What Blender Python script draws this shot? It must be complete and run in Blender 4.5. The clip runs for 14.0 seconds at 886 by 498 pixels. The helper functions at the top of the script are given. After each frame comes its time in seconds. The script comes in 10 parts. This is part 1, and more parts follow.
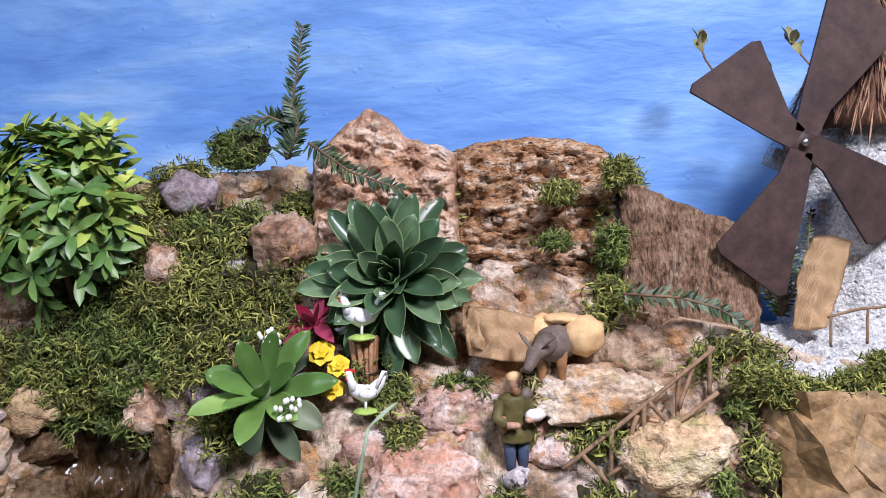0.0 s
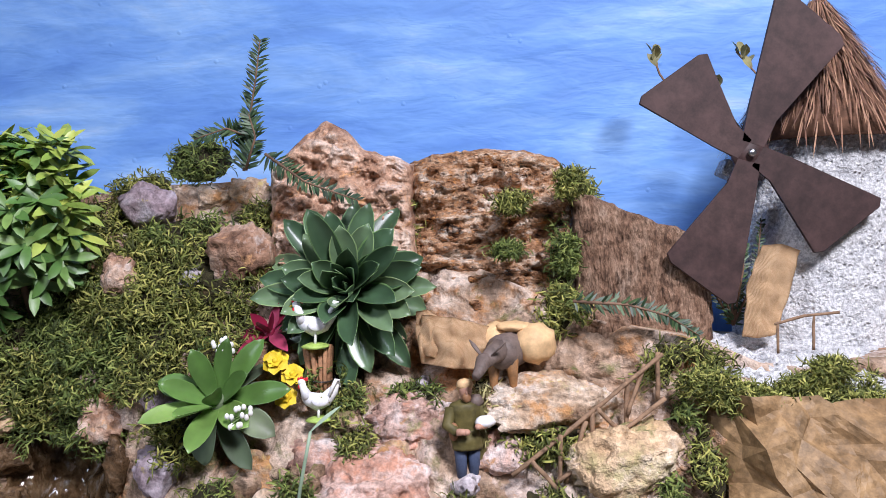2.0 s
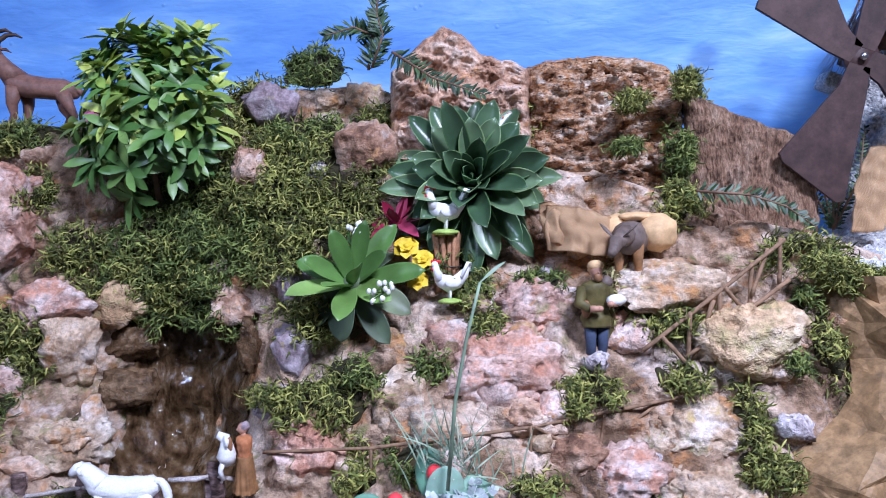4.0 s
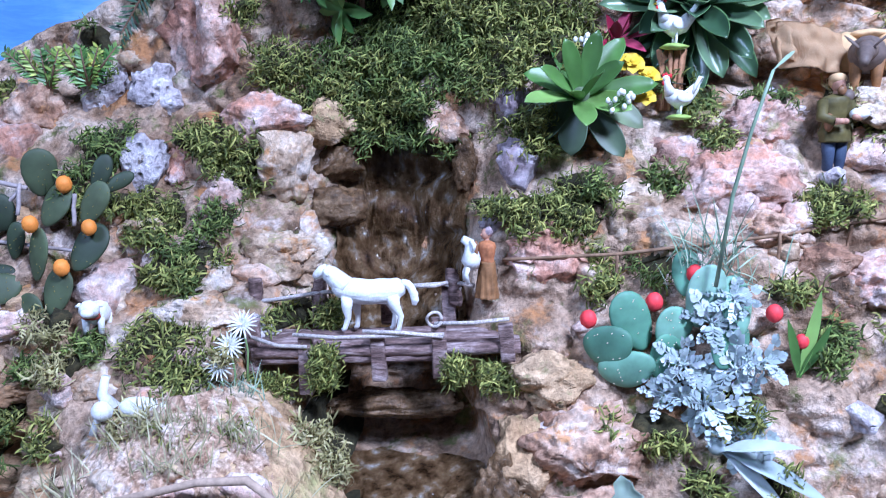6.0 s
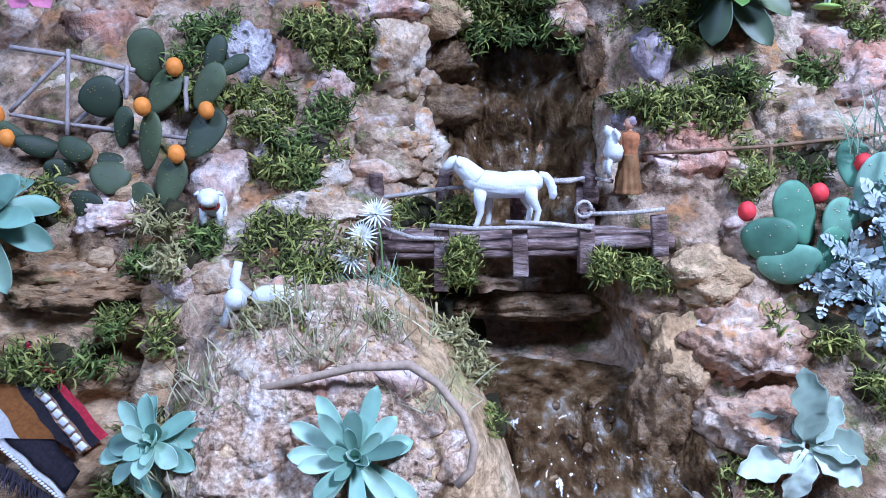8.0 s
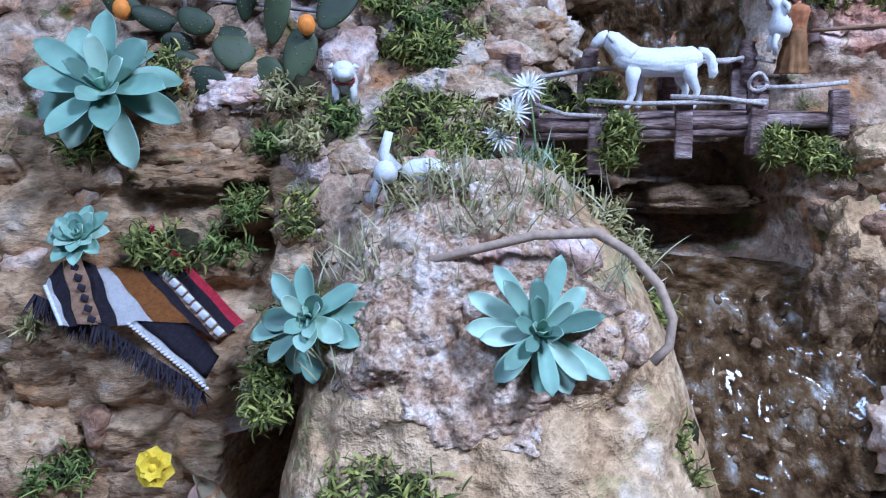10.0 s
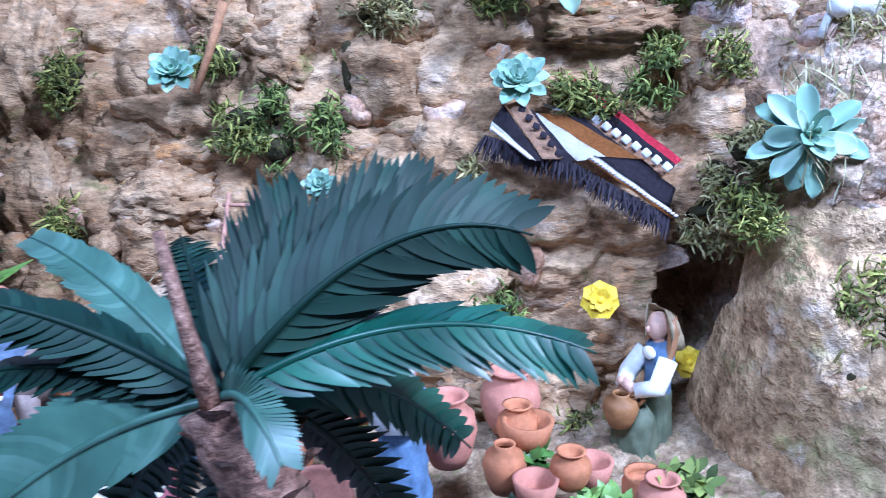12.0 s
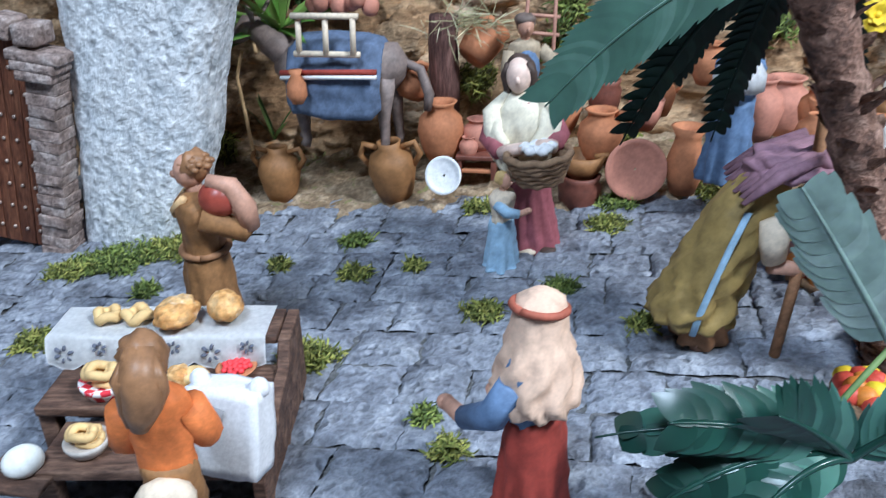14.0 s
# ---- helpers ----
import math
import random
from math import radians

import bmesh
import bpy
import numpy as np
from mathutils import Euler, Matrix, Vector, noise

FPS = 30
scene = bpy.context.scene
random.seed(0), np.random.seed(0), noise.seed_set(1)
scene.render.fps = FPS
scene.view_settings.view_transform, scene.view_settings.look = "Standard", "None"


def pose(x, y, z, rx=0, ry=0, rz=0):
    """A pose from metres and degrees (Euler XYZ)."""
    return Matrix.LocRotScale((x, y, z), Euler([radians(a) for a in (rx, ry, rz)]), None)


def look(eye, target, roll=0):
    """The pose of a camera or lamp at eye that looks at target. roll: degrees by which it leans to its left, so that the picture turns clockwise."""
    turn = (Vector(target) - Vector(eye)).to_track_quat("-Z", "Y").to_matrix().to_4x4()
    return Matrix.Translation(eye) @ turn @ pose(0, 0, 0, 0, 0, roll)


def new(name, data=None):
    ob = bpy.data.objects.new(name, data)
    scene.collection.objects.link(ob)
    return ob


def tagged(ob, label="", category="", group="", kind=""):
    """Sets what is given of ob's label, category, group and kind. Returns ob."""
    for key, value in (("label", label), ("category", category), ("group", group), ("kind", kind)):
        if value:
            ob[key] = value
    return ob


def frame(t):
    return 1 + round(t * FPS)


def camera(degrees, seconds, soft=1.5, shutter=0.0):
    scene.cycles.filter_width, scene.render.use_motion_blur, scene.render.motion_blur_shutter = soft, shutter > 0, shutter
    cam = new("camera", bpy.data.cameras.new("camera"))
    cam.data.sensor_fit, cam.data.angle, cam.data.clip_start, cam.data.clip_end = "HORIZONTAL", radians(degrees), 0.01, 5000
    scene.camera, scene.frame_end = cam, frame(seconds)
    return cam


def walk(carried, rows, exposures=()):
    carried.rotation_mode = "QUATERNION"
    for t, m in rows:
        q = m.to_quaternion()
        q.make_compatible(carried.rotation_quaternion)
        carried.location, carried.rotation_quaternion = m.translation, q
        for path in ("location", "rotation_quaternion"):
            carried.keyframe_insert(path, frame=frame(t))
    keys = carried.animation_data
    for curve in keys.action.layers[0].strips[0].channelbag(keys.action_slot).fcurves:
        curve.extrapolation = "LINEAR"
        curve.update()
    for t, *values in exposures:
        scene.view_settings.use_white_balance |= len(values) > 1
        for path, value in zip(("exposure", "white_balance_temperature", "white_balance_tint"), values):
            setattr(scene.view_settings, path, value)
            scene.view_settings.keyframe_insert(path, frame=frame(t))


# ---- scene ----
cam = camera(60, 14.0, 0.85, 0.18)
PATH = [
    (0, look((1.0065, -0.2820, 0.7375), (0.9472, 0.7143, 0.6761), -2.20)),
    (0.5, look((1.0165, -0.2800, 0.7274), (0.9660, 0.7176, 0.6793), -2.20)),
    (1, look((1.0294, -0.2830, 0.7285), (0.9811, 0.7149, 0.6846), -2.20)),
    (1.5, look((1.0367, -0.2850, 0.7261), (0.9885, 0.7132, 0.6908), -2.30)),
    (2, look((1.0428, -0.2890, 0.7246), (0.9956, 0.7093, 0.6909), -2.30)),
    (2.2, look((1.0432, -0.2910, 0.7207), (0.9962, 0.7074, 0.6899), -2.30)),
    (4.3, look((0.8779, -0.3300, 0.6128), (0.8384, 0.6681, 0.5657), -1.20)),
    (4.5, look((0.8567, -0.3310, 0.6030), (0.8132, 0.6666, 0.5490), -1.20)),
    (5, look((0.8039, -0.3350, 0.5753), (0.7536, 0.6610, 0.5021), -0.89)),
    (5.5, look((0.7513, -0.3360, 0.5686), (0.7095, 0.6566, 0.4551), -0.57)),
    (6, look((0.6963, -0.3340, 0.5317), (0.6533, 0.6545, 0.3864), -0.55)),
    (6.5, look((0.6489, -0.3260, 0.5115), (0.6072, 0.6552, 0.3232), -0.52)),
    (7, look((0.6044, -0.3180, 0.4925), (0.5655, 0.6625, 0.2999), -0.11)),
    (7.2, look((0.5989, -0.3160, 0.4860), (0.5567, 0.6672, 0.3087), -0.03)),
    (9.3, look((0.5256, -0.2840, 0.4174), (0.4930, 0.6984, 0.2334), -0.12)),
    (9.5, look((0.5150, -0.2810, 0.4125), (0.4788, 0.6993, 0.2181), -0.01)),
    (10, look((0.4763, -0.2780, 0.3850), (0.4198, 0.6969, 0.1697), 0.11)),
    (10.5, look((0.4317, -0.2780, 0.3670), (0.3599, 0.6900, 0.1264), -0.17)),
    (11, look((0.3410, -0.2910, 0.3360), (0.2837, 0.6722, 0.0736), -0.34)),
    (11.5, look((0.2709, -0.3030, 0.3118), (0.2084, 0.6572, 0.0394), -0.52)),
    (12, look((0.183, -0.338, 0.305), (0.037, 1.590, -0.207), -1.1)),
    (12.5, look((0.152, -0.390, 0.329), (-0.178, 1.499, -0.239), -2.6)),
    (13, look((0.097, -0.463, 0.297), (-0.209, 1.426, -0.285), -1.7)),
    (13.2, look((0.080, -0.483, 0.268), (-0.186, 1.408, -0.328), -1.1)),
    (13.5, look((0.062, -0.493, 0.260), (-0.177, 1.365, -0.441), -0.4)),
    (13.7, look((0.034, -0.490, 0.241), (-0.182, 1.354, -0.504), -0.2)),
    (14, look((0.011, -0.482, 0.237), (-0.269, 1.289, -0.649), -1.0)),
]
walk(cam, PATH, [(0, -0.12, 5650, 19), (2.2, -0.12, 5650, 19), (4.3, -0.1, 4750, 23), (5.0, 0.15, 4550, 23), (5.5, 0.32, 4500, 21), (6.5, 0.2, 4400, 17), (7.2, 0.05, 4430, 16), (9.3, 0.17, 4330, 15), (10, -0.12, 4380, 13), (10.5, -0.27, 4330, 11), (11, 0.22, 4400, 13), (11.5, 0.64, 4420, 13), (12, 0.88, 4350, 16), (12.5, 1.12, 4480, 15), (13.2, 0.96, 4850, 14), (13.5, 0.90, 5000, 12), (14, 0.38, 5200, 5)])

# ---- light: two unseen area lights added above the model ----
world = bpy.data.worlds.new("hall_air")
scene.world = world
world.use_nodes = True
world.node_tree.nodes["Background"].inputs[0].default_value = (0.75, 0.85, 1.0, 1)
world.node_tree.nodes["Background"].inputs[1].default_value = 0.09


def area_lamp(name, m, sx, sy, watts, color):
    data = bpy.data.lights.new(name, "AREA")
    data.shape, data.size, data.size_y, data.energy, data.color = "RECTANGLE", sx, sy, watts, color
    ob = new(name, data)
    ob.matrix_world = m
    return ob


# no lamp fixtures: the right one is the key, the left one added fill
area_lamp("unseen_area_light", look((1.6, -0.8, 1.86), (1.6, -0.8, 0.0)), 0.45, 0.45, 80, (1.0, 0.94, 0.87))
area_lamp("unseen_area_light", look((-0.3, -1.2, 1.86), (-0.3, -1.2, 0.0)), 0.5, 0.5, 33, (0.93, 0.96, 1.0))

# ---- materials ----


def nodes_of(name):
    m = bpy.data.materials.new(name)
    m.use_nodes = True
    nt = m.node_tree
    return m, nt, nt.nodes["Principled BSDF"]


def add(nt, kind, **values):
    n = nt.nodes.new(kind)
    for key, value in values.items():
        n.inputs[key.replace("_", " ")].default_value = value
    return n


def ramp(nt, src, stops):
    n = nt.nodes.new("ShaderNodeValToRGB")
    e = n.color_ramp.elements
    while len(e) < len(stops):
        e.new(0.5)
    for k, (p, c) in enumerate(stops):
        e[k].position, e[k].color = p, (*c, 1)
    nt.links.new(src, n.inputs[0])
    return n


def mix(nt, kind, fac, a, b):
    n = nt.nodes.new("ShaderNodeMix")
    n.data_type, n.blend_type = "RGBA", kind
    for k, v in ((0, fac), (6, a), (7, b)):
        if hasattr(v, "is_linked"):
            nt.links.new(v, n.inputs[k])
        else:
            n.inputs[k].default_value = v if k == 0 else (*v, 1)
    return n.outputs[2]


def coords(nt, vary=True):
    tc = nt.nodes.new("ShaderNodeTexCoord")
    if not vary:
        return tc.outputs["Object"]
    oi = nt.nodes.new("ShaderNodeObjectInfo")
    sc = nt.nodes.new("ShaderNodeMath")
    sc.operation = "MULTIPLY"
    sc.inputs[1].default_value = 37.0
    nt.links.new(oi.outputs["Random"], sc.inputs[0])
    ad = nt.nodes.new("ShaderNodeVectorMath")
    nt.links.new(tc.outputs["Object"], ad.inputs[0])
    nt.links.new(sc.outputs[0], ad.inputs[1])
    return ad.outputs[0]


def surface(name, stops, scale=30.0, fine=4.0, rough=0.85, bump=0.4, depth=0.003, speck=None, stretch=None, vary=True, shift=0.12, metal=0.0, spec=0.4, pits=0.0, grain=0.75, fineb=0.45, patch=()):
    """A mottled surface: a broad noise through a colour ramp, a fine grain over it, bumps of both; spots of a second colour where given."""
    m, nt, b = nodes_of(name)
    v = coords(nt, vary)
    if stretch:
        mp = nt.nodes.new("ShaderNodeMapping")
        mp.inputs["Scale"].default_value = stretch
        nt.links.new(v, mp.inputs[0])
        v = mp.outputs[0]
    n1 = add(nt, "ShaderNodeTexNoise", Scale=scale, Detail=6.0, Roughness=0.62)
    n2 = add(nt, "ShaderNodeTexNoise", Scale=scale * fine, Detail=4.0, Roughness=0.7)
    nt.links.new(v, n1.inputs["Vector"]), nt.links.new(v, n2.inputs["Vector"])
    col = ramp(nt, n1.outputs[0], stops).outputs[0]
    g = ramp(nt, n2.outputs[0], [(0.34, (0.42,) * 3), (0.66, (1.32,) * 3)]).outputs[0]
    col = mix(nt, "MULTIPLY", grain, col, g)
    if speck:
        n3 = add(nt, "ShaderNodeTexNoise", Scale=scale * 1.7, Detail=5.0, Roughness=0.7)
        ofs = add(nt, "ShaderNodeMapping", Location=(3.1, 7.7, 1.3))
        nt.links.new(v, ofs.inputs[0]), nt.links.new(ofs.outputs[0], n3.inputs["Vector"])
        f = ramp(nt, n3.outputs[0], [(speck[1], (0, 0, 0)), (speck[1] + 0.08, (1, 1, 1))]).outputs[0]
        col = mix(nt, "MIX", f, col, speck[0])
    for k, (pc, at, psc) in enumerate(patch):
        n4 = add(nt, "ShaderNodeTexNoise", Scale=psc, Detail=7.0, Roughness=0.68)
        ofs = add(nt, "ShaderNodeMapping", Location=(11.3 * k + 5, 2.7 - 4 * k, 8.1))
        nt.links.new(v, ofs.inputs[0]), nt.links.new(ofs.outputs[0], n4.inputs["Vector"])
        f = ramp(nt, n4.outputs[0], [(at, (0, 0, 0)), (at + 0.10, (0.85,) * 3)]).outputs[0]
        col = mix(nt, "MIX", f, col, mix(nt, "MULTIPLY", 0.5, pc, g))
    if vary and shift:
        oi = nt.nodes.new("ShaderNodeObjectInfo")
        hs = nt.nodes.new("ShaderNodeHueSaturation")
        mr = add(nt, "ShaderNodeMapRange", To_Min=1 - shift, To_Max=1 + shift)
        nt.links.new(oi.outputs["Random"], mr.inputs[0]), nt.links.new(mr.outputs[0], hs.inputs["Value"]), nt.links.new(col, hs.inputs["Color"])
        col = hs.outputs[0]
    nt.links.new(col, b.inputs["Base Color"])
    b.inputs["Roughness"].default_value, b.inputs["Metallic"].default_value = rough, metal
    b.inputs["Specular IOR Level"].default_value = spec
    h = nt.nodes.new("ShaderNodeMath")
    h.operation = "MULTIPLY_ADD"
    nt.links.new(n2.outputs[0], h.inputs[0])
    h.inputs[1].default_value = fineb
    nt.links.new(n1.outputs[0], h.inputs[2])
    height = h.outputs[0]
    if pits:
        vo = add(nt, "ShaderNodeTexVoronoi", Scale=scale * 2.2)
        nt.links.new(v, vo.inputs["Vector"])
        pr = ramp(nt, vo.outputs["Distance"], [(0.0, (0, 0, 0)), (0.35, (1, 1, 1))])
        h2 = nt.nodes.new("ShaderNodeMath")
        h2.operation = "MULTIPLY_ADD"
        nt.links.new(pr.outputs[0], h2.inputs[0])
        h2.inputs[1].default_value = pits
        nt.links.new(height, h2.inputs[2])
        height = h2.outputs[0]
    bp = add(nt, "ShaderNodeBump", Strength=bump, Distance=depth)
    nt.links.new(height, bp.inputs["Height"]), nt.links.new(bp.outputs[0], b.inputs["Normal"])
    return m


def paint(name, c, rough=0.5, spread=0.25, scale=120.0, bump=0.15, spec=0.4, metal=0.0, shift=0.05):
    """Painted resin, clay, cloth: one colour with worn lighter and darker mottling."""
    lo, hi = [x * (1 - spread) for x in c], [min(1, x * (1 + spread)) for x in c]
    return surface(name, [(0.3, lo), (0.5, c), (0.72, hi)], scale, 3.0, rough, bump, 0.001, spec=spec, metal=metal, shift=shift, grain=0.22)


def leafy(name, c, tip, rough=0.45, scale=60.0, trans=0.12, island=0.35, single=False, spec=0.5):
    """Leaves: colour varies leaf by leaf, with fine veins of grain."""
    m, nt, b = nodes_of(name)
    ge = nt.nodes.new("ShaderNodeNewGeometry")
    pick = nt.nodes.new("ShaderNodeObjectInfo").outputs["Random"] if single else ge.outputs["Random Per Island"]
    base = ramp(nt, pick, [(0.0, [x * (1 - island) for x in c]), (0.5, c), (1.0, tip)]).outputs[0]
    n = add(nt, "ShaderNodeTexNoise", Scale=scale, Detail=4.0)
    v = coords(nt)
    nt.links.new(v, n.inputs["Vector"])
    g = ramp(nt, n.outputs[0], [(0.3, (0.6,) * 3), (0.7, (1.2,) * 3)]).outputs[0]
    nt.links.new(mix(nt, "MULTIPLY", 0.8, base, g), b.inputs["Base Color"])
    b.inputs["Roughness"].default_value = rough
    b.inputs["Specular IOR Level"].default_value = spec
    b.inputs["Subsurface Weight"].default_value = trans
    b.inputs["Subsurface Radius"].default_value = (0.002, 0.003, 0.001)
    bp = add(nt, "ShaderNodeBump", Strength=0.2, Distance=0.001)
    nt.links.new(n.outputs[0], bp.inputs["Height"]), nt.links.new(bp.outputs[0], b.inputs["Normal"])
    return m


SANDSTONE = surface("sandstone", [(0.30, (0.10, 0.05, 0.03)), (0.42, (0.36, 0.20, 0.12)), (0.52, (0.58, 0.38, 0.26)), (0.66, (0.78, 0.64, 0.52))], 24, 6, 0.9, 1.0, 0.007, ((0.62, 0.34, 0.16), 0.58), pits=0.4, patch=(((0.78, 0.66, 0.58), 0.58, 26), ((0.10, 0.05, 0.03), 0.60, 40)))
PALE = surface("pale_rock", [(0.30, (0.16, 0.09, 0.05)), (0.42, (0.45, 0.31, 0.195)), (0.53, (0.64, 0.49, 0.35)), (0.68, (0.84, 0.74, 0.63))], 26, 7, 0.9, 1.0, 0.006, ((0.55, 0.42, 0.17), 0.60), pits=0.35, patch=(((0.80, 0.71, 0.64), 0.54, 20), ((0.30, 0.30, 0.10), 0.58, 30), ((0.52, 0.26, 0.09), 0.54, 30), ((0.12, 0.07, 0.04), 0.62, 60)))
PINK = surface("pink_rock", [(0.30, (0.18, 0.085, 0.06)), (0.42, (0.50, 0.31, 0.235)), (0.54, (0.68, 0.49, 0.41)), (0.68, (0.86, 0.75, 0.70))], 26, 7, 0.9, 1.0, 0.006, ((0.55, 0.30, 0.15), 0.60), pits=0.35, patch=(((0.82, 0.71, 0.68), 0.54, 20), ((0.32, 0.31, 0.12), 0.62, 30), ((0.60, 0.29, 0.18), 0.53, 24), ((0.15, 0.07, 0.05), 0.62, 60)))
PURPLE = surface("purple_rock", [(0.3, (0.20, 0.14, 0.15)), (0.5, (0.42, 0.33, 0.36)), (0.68, (0.62, 0.56, 0.60))], 40, 5, 0.8, 0.8, 0.004, ((0.38, 0.30, 0.12), 0.6))
GREYROCK = surface("grey_rock", [(0.3, (0.16, 0.13, 0.13)), (0.46, (0.50, 0.44, 0.46)), (0.64, (0.80, 0.74, 0.76))], 40, 5, 0.85, 1.0, 0.008, ((0.20, 0.15, 0.10), 0.60), pits=0.9)
WETROCK = surface("wet_rock", [(0.3, (0.035, 0.020, 0.010)), (0.5, (0.16, 0.095, 0.045)), (0.7, (0.34, 0.23, 0.13))], 40, 5, 0.25, 0.9, 0.006, ((0.40, 0.33, 0.25), 0.66))
TERRAIN = surface("hillside_stone", [(0.30, (0.05, 0.03, 0.018)), (0.41, (0.27, 0.17, 0.10)), (0.53, (0.51, 0.365, 0.255)), (0.67, (0.74, 0.61, 0.50))], 17, 9, 0.92, 1.0, 0.010, ((0.13, 0.13, 0.04), 0.58), vary=False, pits=0.5, patch=(((0.72, 0.60, 0.53), 0.56, 16), ((0.17, 0.18, 0.05), 0.56, 24), ((0.46, 0.22, 0.08), 0.54, 26), ((0.07, 0.04, 0.025), 0.58, 50)))
RUSTY = surface("salmon_rock", [(0.30, (0.20, 0.08, 0.05)), (0.42, (0.52, 0.26, 0.17)), (0.54, (0.70, 0.43, 0.32)), (0.68, (0.84, 0.67, 0.58))], 30, 6, 0.9, 1.0, 0.006, ((0.55, 0.36, 0.14), 0.60), pits=0.5, patch=(((0.82, 0.68, 0.66), 0.58, 24), ((0.10, 0.05, 0.035), 0.60, 50)))
CLIFF = surface("tan_cliff", [(0.30, (0.13, 0.068, 0.03)), (0.44, (0.35, 0.215, 0.11)), (0.57, (0.50, 0.34, 0.195)), (0.72, (0.66, 0.50, 0.34))], 22, 7, 0.9, 1.0, 0.006, ((0.50, 0.26, 0.10), 0.60), stretch=(0.7, 1, 1.6), pits=0.3, patch=(((0.62, 0.50, 0.38), 0.58, 16), ((0.09, 0.05, 0.025), 0.58, 40), ((0.17, 0.18, 0.05), 0.60, 20)))
TANROCK = surface("tan_boulder", [(0.30, (0.24, 0.135, 0.06)), (0.46, (0.50, 0.335, 0.18)), (0.60, (0.62, 0.445, 0.27)), (0.74, (0.74, 0.59, 0.42))], 13, 8, 0.85, 1.0, 0.010, ((0.24, 0.22, 0.09), 0.60), pits=0.25, patch=(((0.36, 0.34, 0.13), 0.55, 9), ((0.76, 0.63, 0.50), 0.58, 12)))
MOSS_A = leafy("moss_green", (0.17, 0.20, 0.035), (0.50, 0.48, 0.12), 0.8, island=0.75)
MOSS_B = leafy("moss_dark", (0.115, 0.165, 0.030), (0.32, 0.37, 0.085), 0.8, island=0.65)
MOSS_C = leafy("moss_straw", (0.36, 0.32, 0.12), (0.60, 0.54, 0.28), 0.8, island=0.5)
# near-black, so the gaps between the sprigs come out dark
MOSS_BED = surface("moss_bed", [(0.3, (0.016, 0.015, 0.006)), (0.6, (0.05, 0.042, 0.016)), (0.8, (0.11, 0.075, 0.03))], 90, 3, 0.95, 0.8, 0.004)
WHITEWASH = surface("whitewash", [(0.3, (0.60, 0.64, 0.68)), (0.5, (0.76, 0.78, 0.80)), (0.7, (0.84, 0.85, 0.86))], 40, 4, 0.85, 0.9, 0.004, vary=False, pits=0.3)

# ---- building helpers ----


def obj(name, bm, material, parent=None, label="", smooth=True):
    me = bpy.data.meshes.new(name)
    bm.to_mesh(me)
    bm.free()
    for p in me.polygons:
        p.use_smooth = smooth
    me.materials.append(material)
    ob = new(name, me)
    if parent:
        ob.parent = parent
    if label:
        ob["label"] = label
    return ob


def part(name, bm, material, parent, label="", smooth=True):
    return obj(name, bm, material, parent, label, smooth)


def pydata(name, verts, faces, material, parent=None, smooth=True):
    me = bpy.data.meshes.new(name)
    me.from_pydata([tuple(v) for v in verts], [], faces)
    me.polygons.foreach_set("use_smooth", [smooth] * len(me.polygons))
    me.materials.append(material)
    ob = new(name, me)
    if parent:
        ob.parent = parent
    return ob


def empty(name, m, label, category, group=""):
    ob = new(name)
    ob.empty_display_size = 0.01
    ob.matrix_world = m
    return tagged(ob, label, category, group)


def frames_along(points):
    pts = [Vector(p) for p in points]
    side = Vector((0.31, 0.87, 0.37))
    out = []
    for k, p in enumerate(pts):
        d = (pts[min(k + 1, len(pts) - 1)] - pts[max(k - 1, 0)]).normalized()
        side = (side - d * side.dot(d)).normalized() if (side - d * side.dot(d)).length > 1e-6 else d.orthogonal().normalized()
        out.append((p, d, side, d.cross(side)))
    return out


def tube(bm, points, radii, n=8, flat=1.0, cap=True):
    """A swept tube through the points with a radius at each."""
    if not isinstance(radii, (list, tuple)):
        radii = [radii] * len(points)
    rings = []
    for (p, d, s, u), r in zip(frames_along(points), radii):
        rings.append([bm.verts.new(p + (s * math.cos(a) + u * math.sin(a) * flat) * r) for a in (2 * math.pi * k / n for k in range(n))])
    for a, b in zip(rings, rings[1:]):
        for k in range(n):
            bm.faces.new((a[k], a[(k + 1) % n], b[(k + 1) % n], b[k]))
    if cap:
        bm.faces.new(rings[0][::-1]), bm.faces.new(rings[-1])
    return bm


def lathe(bm, profile, n=20, m=None, closed=True):
    """A body of revolution from (radius, height) pairs."""
    m = m or Matrix()
    rings = [[bm.verts.new(m @ Vector((r * math.cos(2 * math.pi * k / n), r * math.sin(2 * math.pi * k / n), z))) for k in range(n)] for r, z in profile]
    for a, b in zip(rings, rings[1:]):
        for k in range(n):
            bm.faces.new((a[k], a[(k + 1) % n], b[(k + 1) % n], b[k]))
    if closed:
        bm.faces.new(rings[0][::-1]), bm.faces.new(rings[-1])
    return bm


def ball(bm, center, size, rot=None, sub=2, rough=0.0, seed=0.0, freq=3.0):
    r = bmesh.ops.create_icosphere(bm, subdivisions=sub, radius=1.0)
    m = Matrix.Translation(center) @ (rot.to_4x4() if rot else Matrix()) @ Matrix.Diagonal((*size, 1))
    for v in r["verts"]:
        if rough:
            v.co *= 1 + rough * noise.noise(v.co * freq + Vector((seed, seed * 1.7, -seed)))
        v.co = m @ v.co
    return bm


